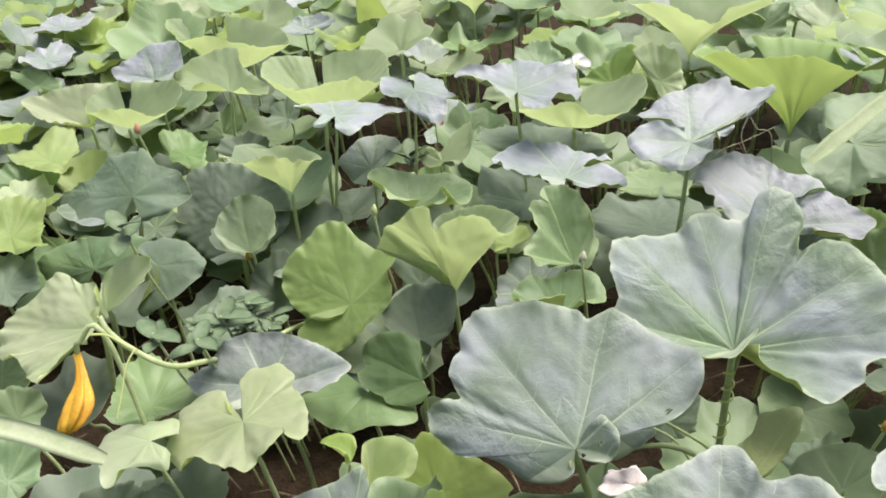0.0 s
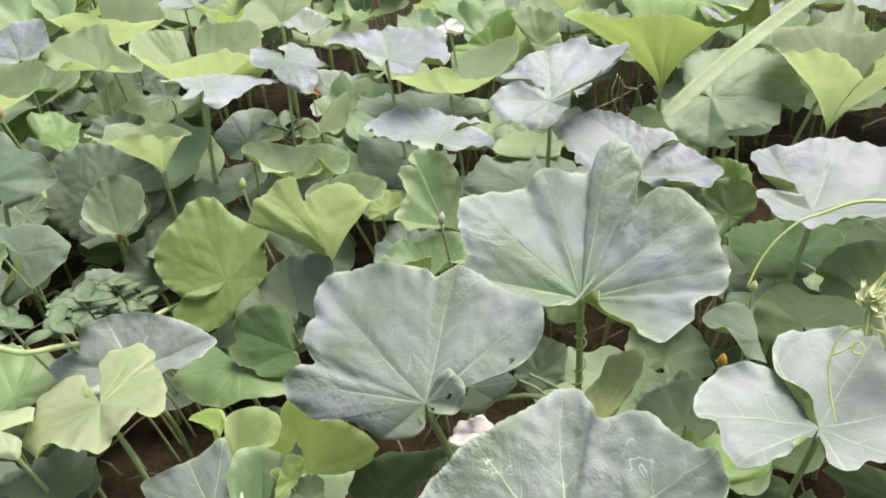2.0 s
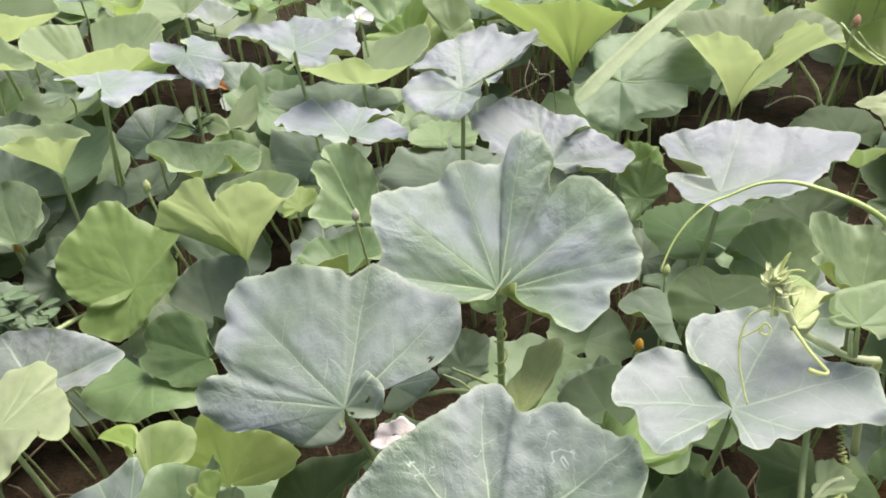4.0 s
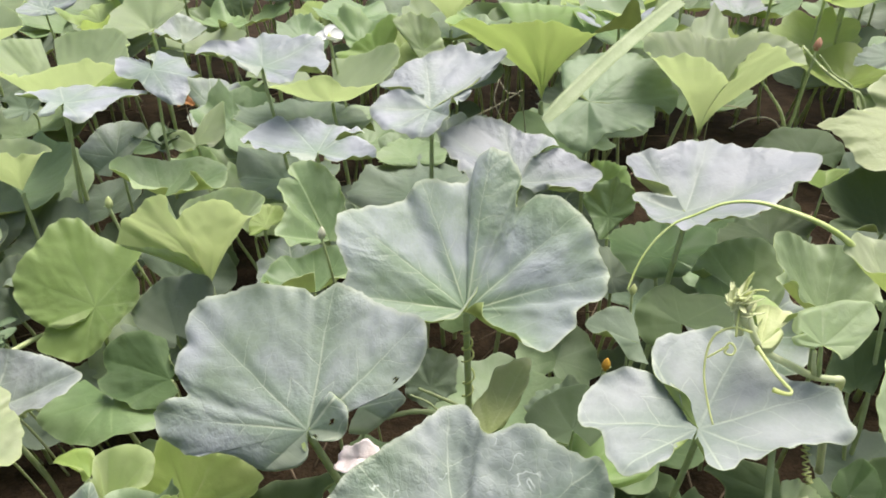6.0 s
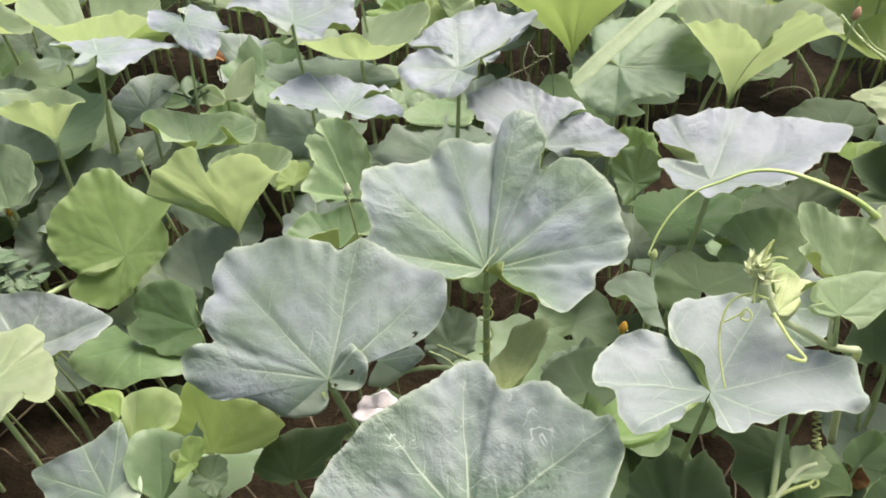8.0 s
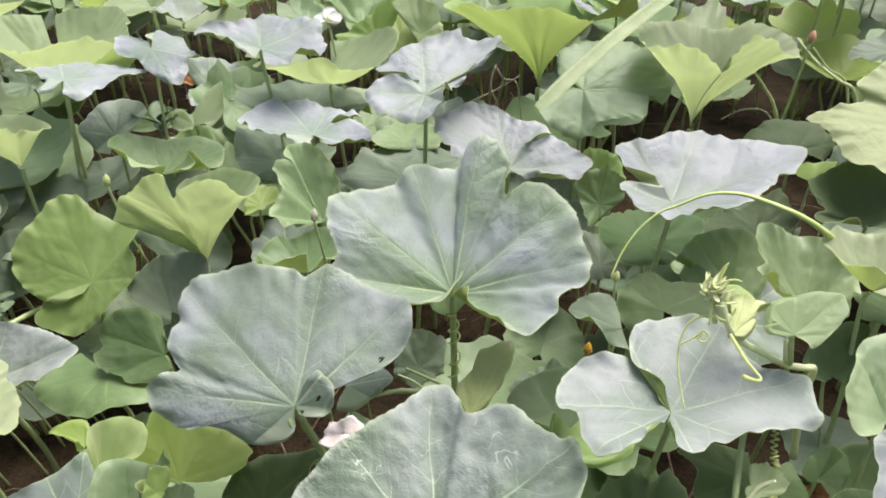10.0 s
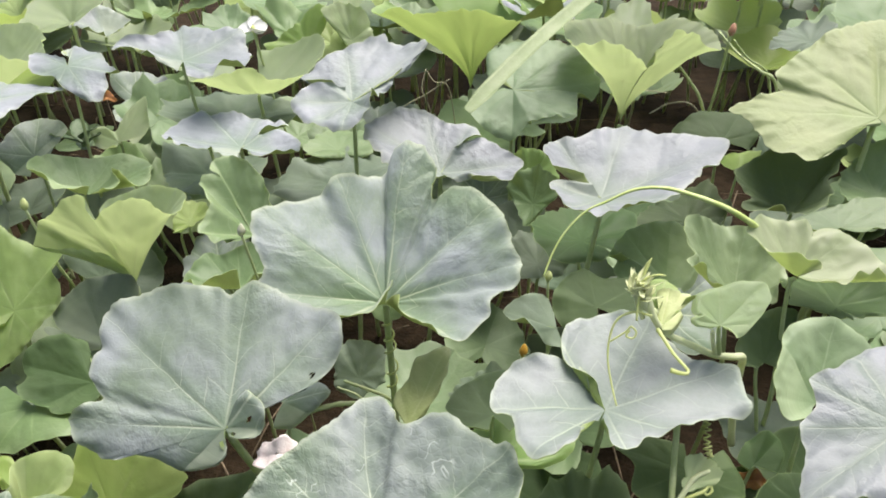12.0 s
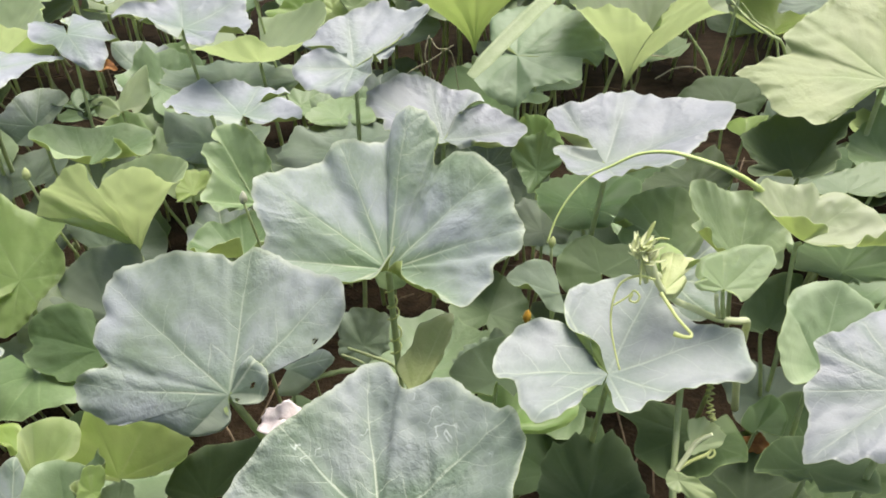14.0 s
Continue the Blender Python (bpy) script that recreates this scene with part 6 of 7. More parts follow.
gourd_leaf("pale", (0.145, 2.476, 0.560), (-0.05, -0.75), 90, (0.030, 0.034, 0.038, 0.064, 0.055, 0.053, 0.052, 0.054, 0.055, 0.056, 0.062, 0.069, 0.087, 0.100, 0.101, 0.092, 0.085, 0.093, 0.081, 0.045, 0.039, 0.036, 0.034, 0.035, 0.034, 0.032), cup=0.2, ruffle=1.7)
gourd_leaf("silver", (0.244, 1.963, 0.580), (-0.00, -0.02), 330, (0.078, 0.097, 0.088, 0.037, 0.041, 0.040, 0.116, 0.148, 0.145, 0.155, 0.122, 0.100, 0.083, 0.073, 0.069, 0.071, 0.077, 0.091, 0.086, 0.069, 0.072, 0.068, 0.075, 0.069, 0.070, 0.086), cup=0.2, ruffle=1.7)
gourd_leaf("lime", (0.311, 2.980, 0.500), (-0.01, -0.09), 82, (0.147, 0.258, 0.184, 0.132, 0.112, 0.121, 0.120, 0.119, 0.138, 0.152, 0.136, 0.146, 0.145, 0.145, 0.120, 0.112, 0.133, 0.129, 0.134, 0.138, 0.139, 0.161, 0.179, 0.223, 0.244, 0.165), cup=0.3, ruffle=1.7)
gourd_leaf("green", (-0.021, 2.611, 0.520), (0.01, -1.43), 127, (0.048, 0.051, 0.058, 0.066, 0.063, 0.070, 0.080, 0.097, 0.094, 0.085, 0.087, 0.091, 0.090, 0.093, 0.088, 0.097, 0.088, 0.067, 0.065, 0.060, 0.063, 0.067, 0.068, 0.058, 0.049, 0.046), cup=0.2, ruffle=1.7)
gourd_leaf("dark", (0.872, 2.002, 0.520), (-0.10, -0.27), 105, (0.031, 0.035, 0.043, 0.046, 0.051, 0.054, 0.063, 0.079, 0.080, 0.088, 0.075, 0.082, 0.078, 0.070, 0.067, 0.063, 0.072, 0.077, 0.087, 0.098, 0.123, 0.048, 0.061, 0.048, 0.041, 0.036), cup=0.2, ruffle=1.7)
gourd_leaf("green", (0.778, 1.332, 0.440), (-0.22, -0.41), 97, (0.043, 0.042, 0.050, 0.057, 0.056, 0.059, 0.063, 0.070, 0.084, 0.090, 0.095, 0.092, 0.079, 0.072, 0.066, 0.064, 0.059, 0.056, 0.057, 0.058, 0.056, 0.049, 0.055, 0.060, 0.052, 0.041), cup=0.2, ruffle=1.7)
gourd_leaf("deep", (0.827, 1.491, 0.360), (-0.05, -0.11), 135, (0.042, 0.043, 0.048, 0.056, 0.080, 0.084, 0.076, 0.070, 0.075, 0.063, 0.061, 0.056, 0.060, 0.065, 0.060, 0.061, 0.064, 0.065, 0.077, 0.120, 0.038, 0.042, 0.048, 0.062, 0.050, 0.041), cup=0.2, ruffle=1.7)
gourd_leaf("deep", (0.488, 1.369, 0.360), (-0.02, -0.07), 127, (0.040, 0.052, 0.055, 0.063, 0.066, 0.093, 0.087, 0.091, 0.094, 0.090, 0.074, 0.069, 0.075, 0.070, 0.073, 0.071, 0.081, 0.091, 0.101, 0.057, 0.141, 0.060, 0.041, 0.049, 0.047, 0.039), cup=0.2, ruffle=1.7)
gourd_leaf("dark", (0.228, 1.300, 0.300), (-0.03, -0.40), 97, (0.034, 0.034, 0.039, 0.046, 0.047, 0.047, 0.055, 0.071, 0.074, 0.074, 0.076, 0.077, 0.065, 0.069, 0.069, 0.066, 0.062, 0.056, 0.059, 0.052, 0.046, 0.049, 0.047, 0.044, 0.039, 0.034), cup=0.15, ruffle=1.7)
lobed_leaf("jade", (0.408, 1.122, 0.383), (0.09, -1.03), ((-393, 0.019, 0.018), (-326, 0.049, 0.013), (-296, 0.078, 0.012), (-272, 0.090, 0.017), (-246, 0.093, 0.013), (-222, 0.097, 0.014), (-196, 0.097, 0.018), (-204, 0.083, 0.019), (-184, 0.080, 0.012), (-171, 0.070, 0.011), (-145, 0.024, 0.014)), fine=True)
gourd_leaf("dark", (0.144, 0.922, 0.300), (0.00, -0.34), 90, (0.027, 0.028, 0.030, 0.038, 0.034, 0.035, 0.037, 0.042, 0.044, 0.045, 0.051, 0.059, 0.059, 0.054, 0.050, 0.053, 0.049, 0.047, 0.050, 0.036, 0.032, 0.030, 0.029, 0.032, 0.027, 0.025), cup=0.1, ruffle=1.7)
gourd_leaf("dark", (-0.047, 1.038, 0.240), (0.34, -1.56), 142, (0.027, 0.030, 0.032, 0.040, 0.039, 0.042, 0.047, 0.060, 0.059, 0.059, 0.061, 0.061, 0.059, 0.058, 0.048, 0.040, 0.038, 0.038, 0.038, 0.034, 0.030, 0.030, 0.031, 0.029, 0.028, 0.025), cup=0.1, ruffle=1.7)
gourd_leaf("mid", (0.218, 1.508, 0.360), (-0.09, -1.80), 60, (0.027, 0.029, 0.033, 0.037, 0.036, 0.036, 0.037, 0.042, 0.050, 0.054, 0.053, 0.059, 0.066, 0.064, 0.065, 0.068, 0.069, 0.064, 0.060, 0.058, 0.043, 0.036, 0.036, 0.033, 0.031, 0.028), cup=0.2, ruffle=1.7)
gourd_leaf("pale", (0.352, 0.700, 0.410), (-0.24, -0.66), 0, (0.008, 0.008, 0.008, 0.008, 0.008, 0.008, 0.008, 0.008, 0.008, 0.008, 0.010, 0.015, 0.026, 0.032, 0.032, 0.032, 0.032, 0.031, 0.027, 0.025, 0.008, 0.008, 0.008, 0.008, 0.008, 0.008), cup=0.2, ruffle=1.7, stalk=False)
gourd_leaf("pale", (0.336, 0.672, 0.392), (-0.25, -0.71), 7, (0.012, 0.012, 0.012, 0.012, 0.012, 0.012, 0.012, 0.021, 0.038, 0.040, 0.032, 0.021, 0.017, 0.010, 0.008, 0.008, 0.008, 0.008, 0.008, 0.008, 0.012, 0.012, 0.012, 0.012, 0.012, 0.012), cup=0.3, ruffle=1.7, stalk=False)
lobed_leaf("lime", (0.570, 1.400, 0.451), (0.10, -0.36), ((-348, 0.012, 0.007), (-313, 0.067, 0.003), (-258, 0.034, 0.005), (-184, 0.038, 0.007), (-144, 0.017, 0.002)))
lobed_leaf("yellow", (0.314, 0.762, 0.555), (-0.10, -0.60), ((-72, 0.005, 0.000), (-22, 0.011, 0.000), (14, 0.019, -0.000), (29, 0.027, -0.000), (42, 0.029, -0.000), (45, 0.036, 0.000), (40, 0.049, -0.000), (66, 0.040, -0.000), (73, 0.042, -0.000), (92, 0.035, 0.000), (81, 0.027, 0.000), (94, 0.018, 0.000), (123, 0.007, 0.000)), bowl=1.3, ruffle=1.6, relief=0.04, stem=(0.313, 0.768, 0.546), fine=True)
lobed_leaf("lime", (0.313, 0.785, 0.560), (-0.10, -0.60), ((-3, 0.005, -0.000), (19, 0.017, 0.000), (31, 0.029, -0.000), (53, 0.034, -0.000), (68, 0.037, -0.000), (84, 0.037, -0.000), (96, 0.032, -0.000), (109, 0.018, -0.000), (147, 0.005, -0.000)), bowl=1.3, ruffle=1.4, stem=(0.307, 0.766, 0.560))
# leaves: end

# stems: begin
vine('vine_runner', 'pale green arching flower stalk lying over a leaf', ((0.213, 0.972, 0.477), (0.224, 0.988, 0.505), (0.240, 1.000, 0.531), (0.263, 1.009, 0.554), (0.286, 1.012, 0.566), (0.319, 1.014, 0.583), (0.352, 1.010, 0.589), (0.384, 1.001, 0.586), (0.425, 0.994, 0.574), (0.465, 1.013, 0.546), (0.505, 1.060, 0.505)), 0.0013, 0.0048, STALK_LIME)
vine('vine_shoot', 'thick pale vine shoot carrying tendrils and young leaves', ((0.294, 0.772, 0.595), (0.300, 0.768, 0.579), (0.307, 0.764, 0.562), (0.317, 0.766, 0.548), (0.330, 0.772, 0.536), (0.353, 0.785, 0.518), (0.382, 0.800, 0.496), (0.409, 0.815, 0.483), (0.427, 0.835, 0.468), (0.442, 0.870, 0.423), (0.455, 0.900, 0.355), (0.474, 0.920, 0.260)), 0.0034, 0.0050, STALK_PALE)
tendril(((0.301, 0.752, 0.574), (0.285, 0.756, 0.575), (0.270, 0.754, 0.568), (0.263, 0.746, 0.554), (0.261, 0.733, 0.536), (0.265, 0.718, 0.517), (0.270, 0.704, 0.502)), 0.0013, 0.0009)
tendril(((0.262, 0.738, 0.552), (0.276, 0.742, 0.561), (0.281, 0.744, 0.566), (0.286, 0.741, 0.562), (0.283, 0.738, 0.557), (0.277, 0.740, 0.558), (0.280, 0.743, 0.563)), 0.0009, 0.0011)
tendril(((0.309, 0.755, 0.557), (0.315, 0.742, 0.552), (0.321, 0.728, 0.548), (0.328, 0.716, 0.545), (0.331, 0.708, 0.545)), 0.0019, 0.0014)
tendril(((0.331, 0.708, 0.545), (0.329, 0.705, 0.544), (0.322, 0.704, 0.545), (0.314, 0.705, 0.547)), 0.0014, 0.0025)
tendril(((0.286, 0.747, 0.571), (0.287, 0.757, 0.586), (0.290, 0.766, 0.603), (0.298, 0.777, 0.623)), 0.0012, 0.0006)
tendril(((0.291, 0.768, 0.605), (0.301, 0.768, 0.610), (0.311, 0.766, 0.611)), 0.0010, 0.0006)
tendril(((-0.658, 0.659, 0.467), (-0.660, 0.642, 0.451), (-0.655, 0.622, 0.425), (-0.651, 0.602, 0.402)), 0.0014, 0.0009)
tendril(((-0.697, 0.636, 0.494), (-0.684, 0.648, 0.488), (-0.665, 0.656, 0.472), (-0.654, 0.661, 0.465)), 0.0016, 0.0012)
vine('vine_runner', 'green creeping vine runner among the leaves', ((-0.723, 0.675, 0.491), (-0.712, 0.673, 0.473), (-0.688, 0.679, 0.449), (-0.647, 0.697, 0.420), (-0.651, 0.761, 0.383), (-0.713, 0.876, 0.302), (-0.727, 0.994, 0.252), (-0.723, 1.083, 0.230), (-0.734, 1.186, 0.187)), 0.0038, 0.0046, STALK)
vine('vine_runner', 'upright green vine stem with side shoots', ((0.344, 0.751, 0.447), (0.340, 0.721, 0.412), (0.336, 0.689, 0.381), (0.337, 0.669, 0.337), (0.350, 0.689, 0.238)), 0.0034, 0.0040, STALK)
vine('vine_runner', 'slender green side stalk of a young leaf', ((0.336, 0.684, 0.390), (0.346, 0.694, 0.402), (0.357, 0.703, 0.415), (0.371, 0.706, 0.423)), 0.0028, 0.0021, STALK_PALE)
tendril(((0.338, 0.686, 0.392), (0.351, 0.690, 0.401), (0.365, 0.693, 0.408), (0.370, 0.696, 0.413), (0.372, 0.692, 0.410), (0.367, 0.690, 0.406), (0.365, 0.695, 0.409)), 0.0020, 0.0011)
spring(((0.367, 0.732, 0.465), (0.366, 0.721, 0.452), (0.367, 0.712, 0.443), (0.369, 0.708, 0.439)), 0.0035, 9, 0.0009)
spring(PETIOLES[1][9:17], 0.0072, 6, 0.0012)
vine('vine_runner', 'pale upright stalk of a young leaf', ((0.368, 0.775, 0.543), (0.373, 0.782, 0.525), (0.384, 0.800, 0.498)), 0.0022, 0.0028, STALK_PALE)
tendril(((0.290, 0.764, 0.600), (0.291, 0.768, 0.613), (0.293, 0.770, 0.621), (0.297, 0.772, 0.626)), 0.0020, 0.0007)
tendril(((0.290, 0.764, 0.606), (0.297, 0.764, 0.611), (0.304, 0.764, 0.613), (0.310, 0.764, 0.612)), 0.0012, 0.0007)
shoot_tip((0.293, 0.764, 0.586), 0.020)
bud_cluster((0.285, 0.762, 0.598), 0.018)
flower_bud((-0.188, 1.011, 0.498), 0.014, BUD_CREAM, 'closed cream-white gourd flower bud')
flower_bud((-0.584, 1.155, 0.447), 0.016, BUD_PALE, 'slim pale yellow-green flower bud')
flower_bud((0.189, 0.891, 0.412), 0.014, BUD_ORANGE, 'orange-yellow folded flower bud in the shade')
flower_bud((-1.362, 1.433, 0.422), 0.022, BUD_ROSE, 'salmon-brown fading flower bud')
flower_bud((-0.873, 1.163, 0.303), 0.015, BUD_ORANGE, 'small brownish-yellow flower bud under a leaf')
flower_bud((0.616, 1.753, 0.592), 0.020, BUD_ROSE, 'withered rose-brown flower head on a thin stalk')
flower_bud((0.218, 0.962, 0.477), 0.012, BUD_PALE, 'small pale closed bud at a stalk tip')
white_flower((-0.380, 1.752, 0.582), 0.040)
withered_flower((-0.730, 0.636, 0.458), (-0.685, 0.561, 0.407))
grass_blade(((0.094, 1.410, 0.538), (0.137, 1.463, 0.571), (0.192, 1.534, 0.609), (0.263, 1.641, 0.646), (0.339, 1.742, 0.683)), 0.0135, 'broad yellow-green blade of grass arching over leaves')
grass_blade(((-0.589, 0.527, 0.426), (-0.624, 0.509, 0.450), (-0.660, 0.496, 0.466), (-0.719, 0.471, 0.488)), 0.011, 'long pale dry blade of grass', DRY_GRASS, (0.5, -0.55, 0.65))
dry_leaf((-0.064, 0.700, 0.416), 0.023, DRY_PINK, 'shrivelled pinkish-grey dead leaf')
dry_leaf((0.466, 0.820, 0.297), 0.016, DRY_RUST, 'curled rust-orange dying leaf')
dry_leaf((-0.662, 1.612, 0.470), 0.016, DRY_RUST, 'small reddish dying leaf scrap')
weed((-0.922, 0.922, 0.473), 0.051, 4)
weed((-0.693, 0.857, 0.391), 0.046, 6)
weed((-0.692, 0.924, 0.378), 0.046, 6)
weed((-0.682, 0.791, 0.394), 0.038, 5)
weed((-0.729, 0.758, 0.413), 0.041, 4)
weed((-0.659, 0.933, 0.354), 0.038, 4)
dry_stem(((0.041, 1.758, 0.485), (-0.011, 1.763, 0.448), (-0.066, 1.765, 0.411), (-0.107, 1.792, 0.327)), 0.0016, PALE_STRAW, 'bleached dry grass stem leaning among leaves')
dry_stem(((-0.013, 1.779, 0.500), (-0.021, 1.765, 0.457), (-0.003, 1.770, 0.405), (-0.001, 1.800, 0.313)), 0.0014, PALE_STRAW, 'bleached dry grass stem leaning among leaves')
dry_stem(((-0.009, 1.758, 0.501), (0.008, 1.753, 0.479), (0.037, 1.771, 0.461), (0.054, 1.813, 0.337)), 0.0012, PALE_STRAW, 'bleached dry grass stem leaning among leaves')
dry_stem(((0.510, 1.767, 0.463), (0.474, 1.785, 0.461), (0.448, 1.806, 0.446), (0.449, 1.843, 0.335)), 0.0016, PALE_STRAW, 'bleached dry grass stem leaning among leaves')
dry_stem(((0.448, 1.621, 0.468), (0.492, 1.639, 0.485), (0.542, 1.655, 0.472), (0.604, 1.713, 0.377)), 0.0018, PALE_STRAW, 'bleached dry grass stem leaning among leaves')
dry_stem(((0.598, 1.782, 0.593), (0.631, 1.733, 0.561), (0.669, 1.692, 0.538), (0.696, 1.678, 0.522), (0.747, 1.738, 0.421)), 0.0034, STALK, 'leafless green-brown vine stem')
dry_stem(((0.615, 1.723, 0.591), (0.652, 1.724, 0.553), (0.694, 1.724, 0.524), (0.730, 1.747, 0.429)), 0.0026, STALK, 'leafless green-brown vine stem')
dry_stem(((0.504, 1.688, 0.549), (0.531, 1.683, 0.517), (0.557, 1.687, 0.482), (0.593, 1.728, 0.408)), 0.0036, STALK, 'leafless green-brown vine stem')
dry_stem(((-0.077, 0.860, 0.331), (-0.041, 0.887, 0.323), (-0.006, 0.905, 0.305), (0.021, 0.942, 0.253)), 0.0042, STALK, 'bare green leaf stalk crossing a gap')
dry_stem(((-0.045, 0.929, 0.326), (-0.018, 0.934, 0.311), (0.012, 0.944, 0.287), (0.026, 0.963, 0.245)), 0.0026, STALK, 'bare green leaf stalk crossing a gap')
dry_stem(((-0.063, 0.960, 0.288), (-0.034, 0.957, 0.278), (-0.006, 0.958, 0.245)), 0.0018, STALK, 'bare green leaf stalk crossing a gap')
weed((-0.681, 1.522, 0.417), 0.061, 5)
for wx, wy, wz in ((-0.715, 0.895, 0.372), (-0.675, 0.885, 0.365), (-0.735, 0.935, 0.362), (-0.645, 0.905, 0.352), (-0.705, 0.830, 0.385), (-0.76, 0.88, 0.36)):
    weed((wx, wy, wz), 0.026, 9)
# stems: end


# ---- the lower storey: shaded leaves, and the rows behind ----
def round_radii(rng, size):
    base = [0.42, 0.8, 0.98, 1.02, 0.92, 1.03, 1.02, 0.95, 1.08, 1.1, 1.1, 1.08, 0.95, 1.02, 1.03, 0.92, 1.02, 0.98, 0.8, 0.42]
    return [size * b * rng.uniform(0.92, 1.08) for b in base]


# open spots where the soil shows: x, y, reach
BARE = ((-0.60, 0.87, 0.10), (-0.27, 0.88, 0.10), (-1.0, 1.83, 0.20), (-1.05, 0.93, 0.14), (-0.97, 0.68, 0.10), (0.58, 1.35, 0.14), (0.82, 2.14, 0.2), (-0.07, 1.2, 0.13), (-0.14, 0.95, 0.1))

# dark hollows between the rows behind: x, y, reach
CAVES = ((0.62, 2.05, 0.34), (0.8, 2.4, 0.22), (0.28, 1.9, 0.14), (0.03, 2.2, 0.22), (-0.35, 2.08, 0.2), (-1.35, 2.2, 0.2), (-0.85, 2.6, 0.35), (-1.1, 2.2, 0.18))


def understorey():
    rng = np.random.RandomState(21)
    for i in range(10):
        for j in range(15):
            y = 0.62 + i * 0.2 + rng.uniform(-0.08, 0.08)
            x = (j / 14 - 0.5) * (1.9 + 0.95 * y) - 0.12 + rng.uniform(-0.09, 0.09)
            if any((x - bx) ** 2 + (y - by) ** 2 < br * br for bx, by, br in BARE + CAVES):
                continue
            z = rng.uniform(0.10, 0.21) + 0.05 * max(0.0, y - 1.2) + 0.04 * max(0.0, x)
            size = rng.uniform(0.07, 0.115)
            tilt = rng.uniform(0.0, 0.7)
            a = rng.uniform(-2.4, -0.7)
            # dark and deep tops hold shade in their colour
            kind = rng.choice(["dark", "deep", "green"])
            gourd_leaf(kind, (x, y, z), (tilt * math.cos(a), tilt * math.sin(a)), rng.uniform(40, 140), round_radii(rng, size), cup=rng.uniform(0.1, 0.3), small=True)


def middle_storey():
    """Half-shaded leaves between the tall ones and the ground, which hide most of the stalks."""
    rng = np.random.RandomState(58)
    for i in range(6):
        for j in range(12):
            y = 1.25 + i * 0.2 + rng.uniform(-0.07, 0.07)
            x = (j / 11 - 0.5) * (1.5 + 1.0 * y) - 0.25 + rng.uniform(-0.1, 0.1)
            if any((x - bx) ** 2 + (y - by) ** 2 < (br + 0.05) ** 2 for bx, by, br in BARE + CAVES):
                continue
            z = rng.uniform(0.22, 0.31) + 0.05 * max(0.0, y - 1.3)
            size = rng.uniform(0.06, 0.10)
            tilt, a = rng.uniform(0.1, 0.9), rng.uniform(-2.3, -0.8)
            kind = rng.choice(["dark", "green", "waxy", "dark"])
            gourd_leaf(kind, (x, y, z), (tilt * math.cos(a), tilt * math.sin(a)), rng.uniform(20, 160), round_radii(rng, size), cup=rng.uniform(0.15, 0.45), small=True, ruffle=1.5)


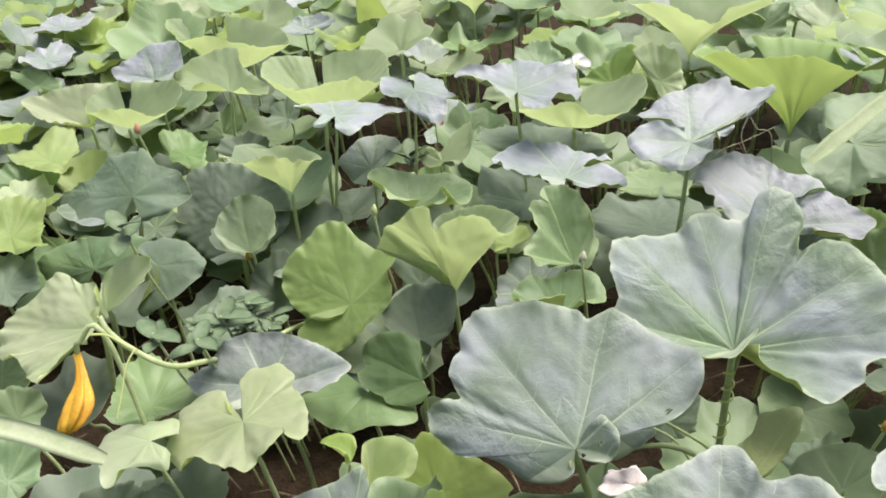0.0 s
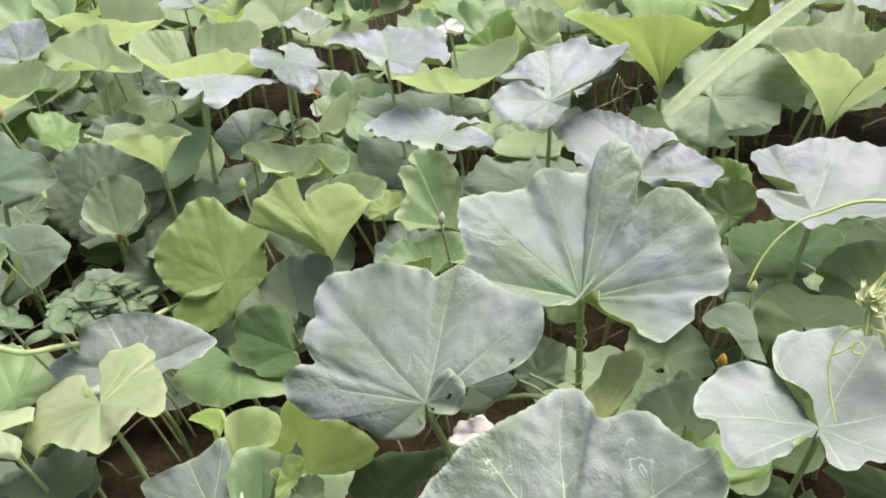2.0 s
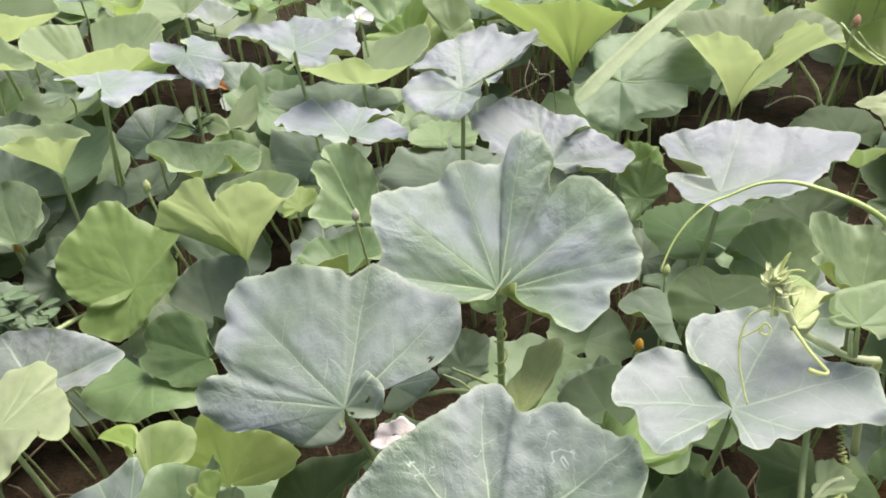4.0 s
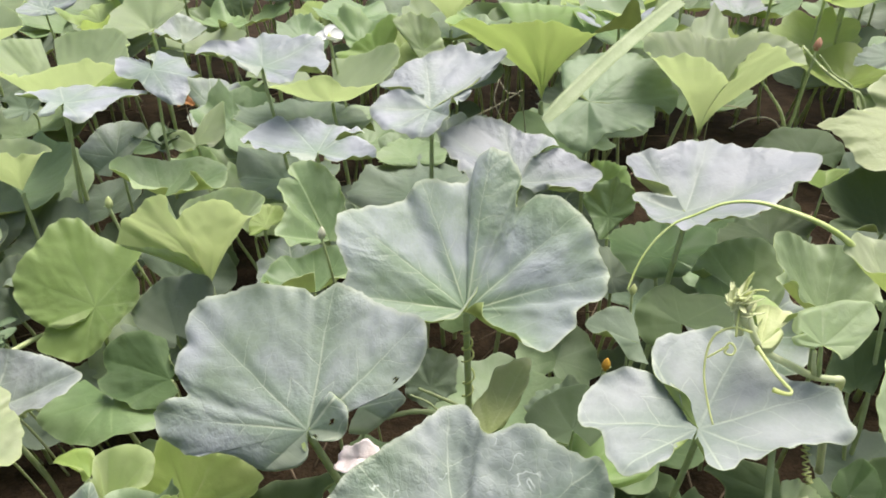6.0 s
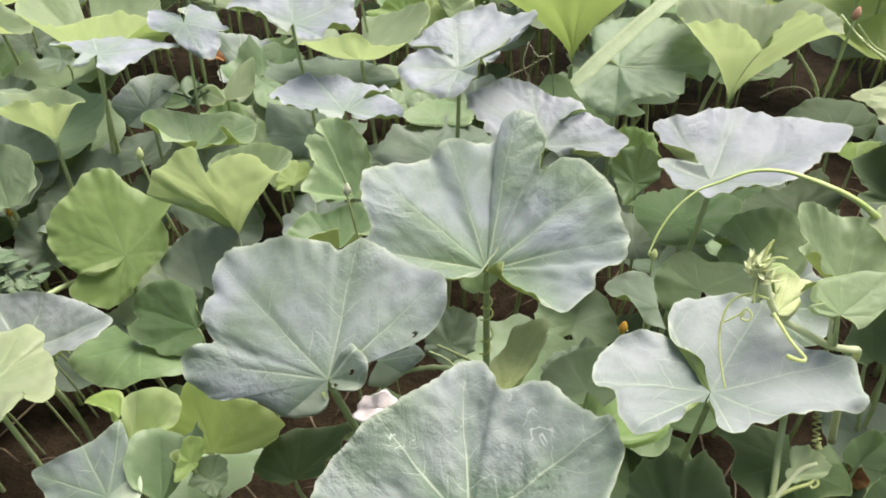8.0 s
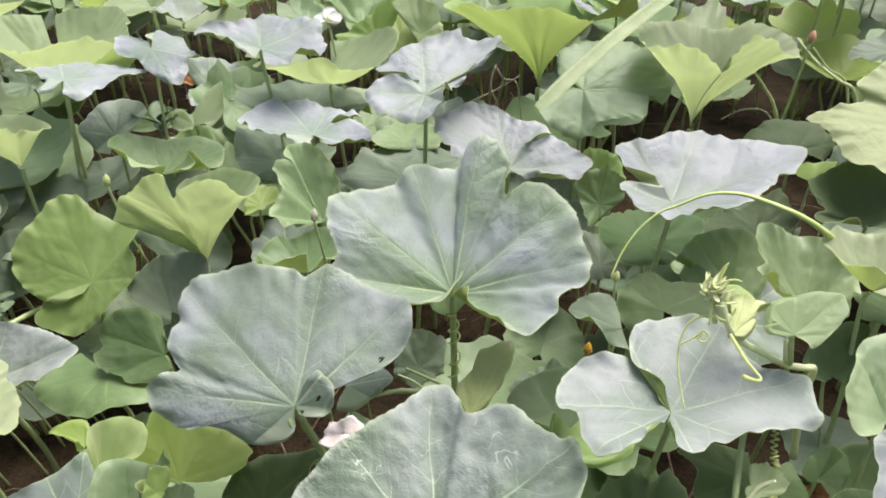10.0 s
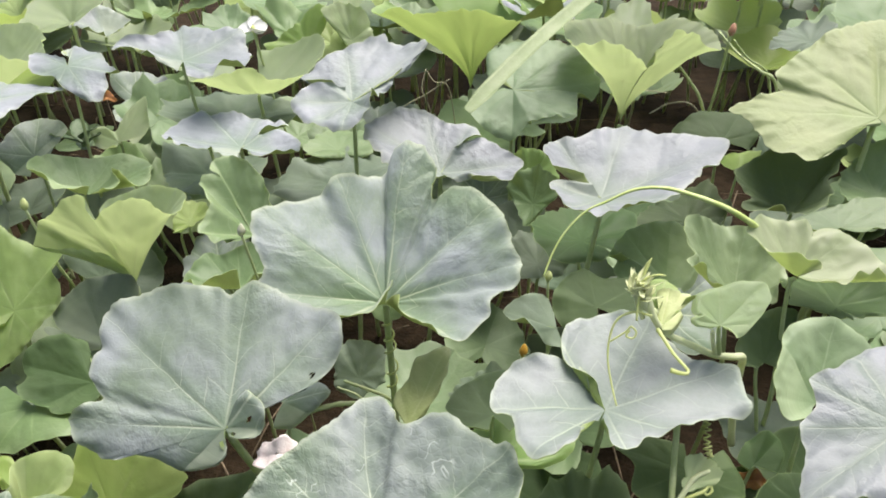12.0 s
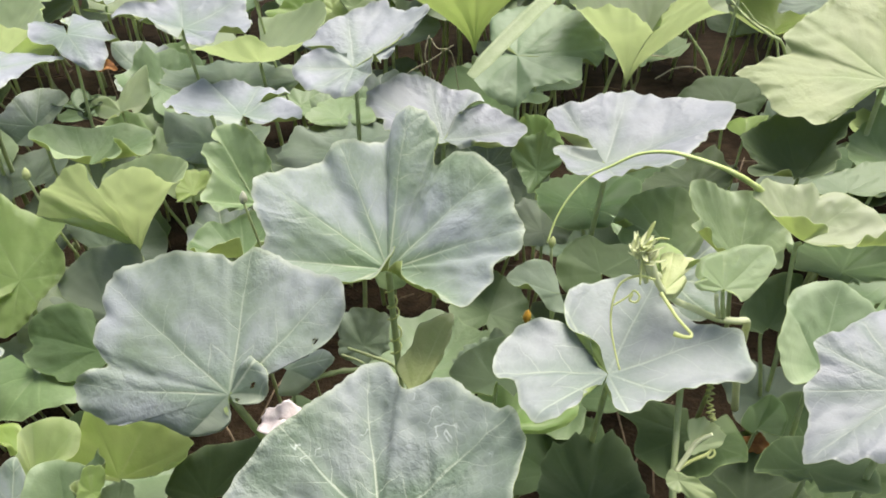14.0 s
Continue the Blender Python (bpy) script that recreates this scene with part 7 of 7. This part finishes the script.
def rows_behind():
    """The leaves of the rows behind, too far to tell apart singly, as one mesh."""
    rng = np.random.RandomState(33)
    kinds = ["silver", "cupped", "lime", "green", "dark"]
    mats = [TOP[k] for k in kinds] + [UNDER["waxy"], UNDER["lime"], STALK]
    verts, faces, index, uvs, rims, count = [], [], [], [], [], 0
    for i in range(24):
        for j in range(27):
            low = i >= 11
            y = 2.0 + i * 0.2 if not low else 1.45 + (i - 11) * 0.18
            y += rng.uniform(-0.09, 0.09)
            x = (j / 26 - 0.5) * (2.4 + 1.75 * y) - 0.7 + rng.uniform(-0.1, 0.1)
            z = 0.44 + 0.04 * (y - 2) + 0.03 * x + rng.uniform(-0.12, 0.1)
            if not low and any((x - bx) ** 2 + (y - by) ** 2 < br * br for bx, by, br in CAVES):
                continue
            if low:
                z = rng.uniform(0.16, 0.34) + 0.05 * max(0.0, y - 2)
                if any((x - bx) ** 2 + (y - by) ** 2 < br * br for bx, by, br in BARE + CAVES) or (y < 1.75 and x > -0.9):
                    continue
            size = rng.uniform(0.09, 0.15)
            tilt, a = rng.uniform(0.0, 0.5), rng.uniform(-2.6, -0.5)
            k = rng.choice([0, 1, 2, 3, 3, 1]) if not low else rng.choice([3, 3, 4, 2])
            if k == 0 and y < 2.7:
                k = 3
            me = blade_mesh(kinds[k], round_radii(rng, size), rng.uniform(0.15, 0.5), rng.uniform() < 0.3, rng, 40, 7)
            m = np.array(leaf_frame((x, y, z), (tilt * math.cos(a), tilt * math.sin(a)), rng.uniform(30, 150)))
            n = len(me.vertices)
            co = np.empty(n * 3)
            me.vertices.foreach_get("co", co)
            verts.append(co.reshape(-1, 3) @ m[:3, :3].T + m[:3, 3])
            under = 6 if kinds[k] in ("lime", "cupped") else 5
            side = np.empty(len(me.polygons), np.int32)
            me.polygons.foreach_get("material_index", side)
            index += [under if s else int(k) for s in side]
            faces += [tuple(v + count for v in p.vertices) for p in me.polygons]
            uv = np.empty(len(me.loops) * 2)
            me.uv_layers["leaf"].data.foreach_get("uv", uv)
            loops = np.empty(len(me.loops), np.int32)
            me.loops.foreach_get("vertex_index", loops)
            flat = np.zeros((n, 2))
            flat[loops] = uv.reshape(-1, 2)
            uvs.append(flat)
            rim = np.empty(n)
            me.attributes["rim"].data.foreach_get("value", rim)
            rims.append(rim)
            count += n
            bpy.data.meshes.remove(me)
            pts = curve_points([(x + rng.uniform(-0.06, 0.06), y + 0.08, GROUND), (x, y + 0.03, z * 0.5), (x, y, z - 0.002)], 4)
            v, f = tube(pts, [0.005] * len(pts), 5)
            verts.append(np.array([tuple(p) for p in v]))
            faces += [tuple(q + count for q in p) for p in f]
            index += [7] * len(f)
            uvs.append(np.zeros((len(v), 2)))
            rims.append(np.zeros(len(v)))
            count += len(v)
    me = mesh_of("far_gourd_leaves", np.concatenate(verts), faces, mats, True, index, np.concatenate(uvs), np.concatenate(rims))
    tagged(new("far_gourd_leaves", me), "dense gourd foliage of the rows behind", "foliage", kind="stuff")


def field_around():
    """Unseen crop added at the sides and behind the viewer to block side light; low-detail leaves, one mesh."""
    rng = np.random.RandomState(77)
    mats = [TOP["green"], TOP["waxy"], UNDER["waxy"]]
    verts, faces, index, count = [], [], [], 0
    uvs = []
    for _ in range(620):
        x, y = rng.uniform(-2.6, 2.2), rng.uniform(-0.9, 2.2)
        edge = 0.62 + 0.34 * y if x > 0 else 0.95 + 0.62 * y
        if abs(x) < edge and y > 0.42:
            continue
        z = rng.uniform(0.18, 0.46) if y > 0.3 else rng.uniform(0.12, 0.36)
        tilt, a = rng.uniform(0, 0.5), rng.uniform(0, 6.28)
        me = blade_mesh("green", round_radii(rng, rng.uniform(0.09, 0.15)), rng.uniform(0.1, 0.4), False, rng, 28, 5)
        m = np.array(leaf_frame((x, y, z), (tilt * math.cos(a), tilt * math.sin(a)), rng.uniform(0, 360)))
        n = len(me.vertices)
        co = np.empty(n * 3)
        me.vertices.foreach_get("co", co)
        co = co.reshape(-1, 3)
        uvs.append(co[:, :2])
        verts.append(co @ m[:3, :3].T + m[:3, 3])
        side = np.empty(len(me.polygons), np.int32)
        me.polygons.foreach_get("material_index", side)
        top = int(rng.uniform() < 0.4)
        index += [2 if s else top for s in side]
        faces += [tuple(v + count for v in p.vertices) for p in me.polygons]
        count += n
        bpy.data.meshes.remove(me)
        pts = [(x, y, z - 0.002), (x + rng.uniform(-0.05, 0.05), y + 0.04, GROUND)]
        v, f = tube(pts, [0.004, 0.005], 5)
        verts.append(np.array([tuple(p) for p in v]))
        uvs.append(np.zeros((len(v), 2)))
        faces += [tuple(q + count for q in p) for p in f]
        index += [2] * len(f)
        count += len(v)
    me = mesh_of("field_foliage", np.concatenate(verts), faces, mats, True, index, np.concatenate(uvs), np.zeros(count))
    tagged(new("field_foliage", me), "unseen gourd foliage added round the plot to block side light", "foliage", kind="stuff")


def litter():
    rng = np.random.RandomState(4)
    verts, faces = [], []
    for k in range(420):
        y = rng.uniform(0.45, 3.0)
        x = rng.uniform(-0.6, 0.5) * (1.6 + y) - 0.1
        a, l = rng.uniform(0, 6.28), rng.uniform(0.05, 0.2)
        d = Vector((math.cos(a), math.sin(a), rng.uniform(-0.1, 0.25)))
        p = Vector((x, y, GROUND + 0.02 + rng.uniform(0, 0.04)))
        v, f = tube([p, p + d * l * 0.5 + Vector((0, 0, 0.01)), p + d * l], [0.0016, 0.0019, 0.001], 5)
        o = len(verts)
        verts += v
        faces += [tuple(i + o for i in q) for q in f]
    ob = new("straw_litter", mesh_of("straw_litter", verts, faces, [STRAW]))
    tagged(ob, "scattered dry brown straw and stalks on the soil", "straw", kind="stuff")


understorey()
middle_storey()
rows_behind()
field_around()
litter()
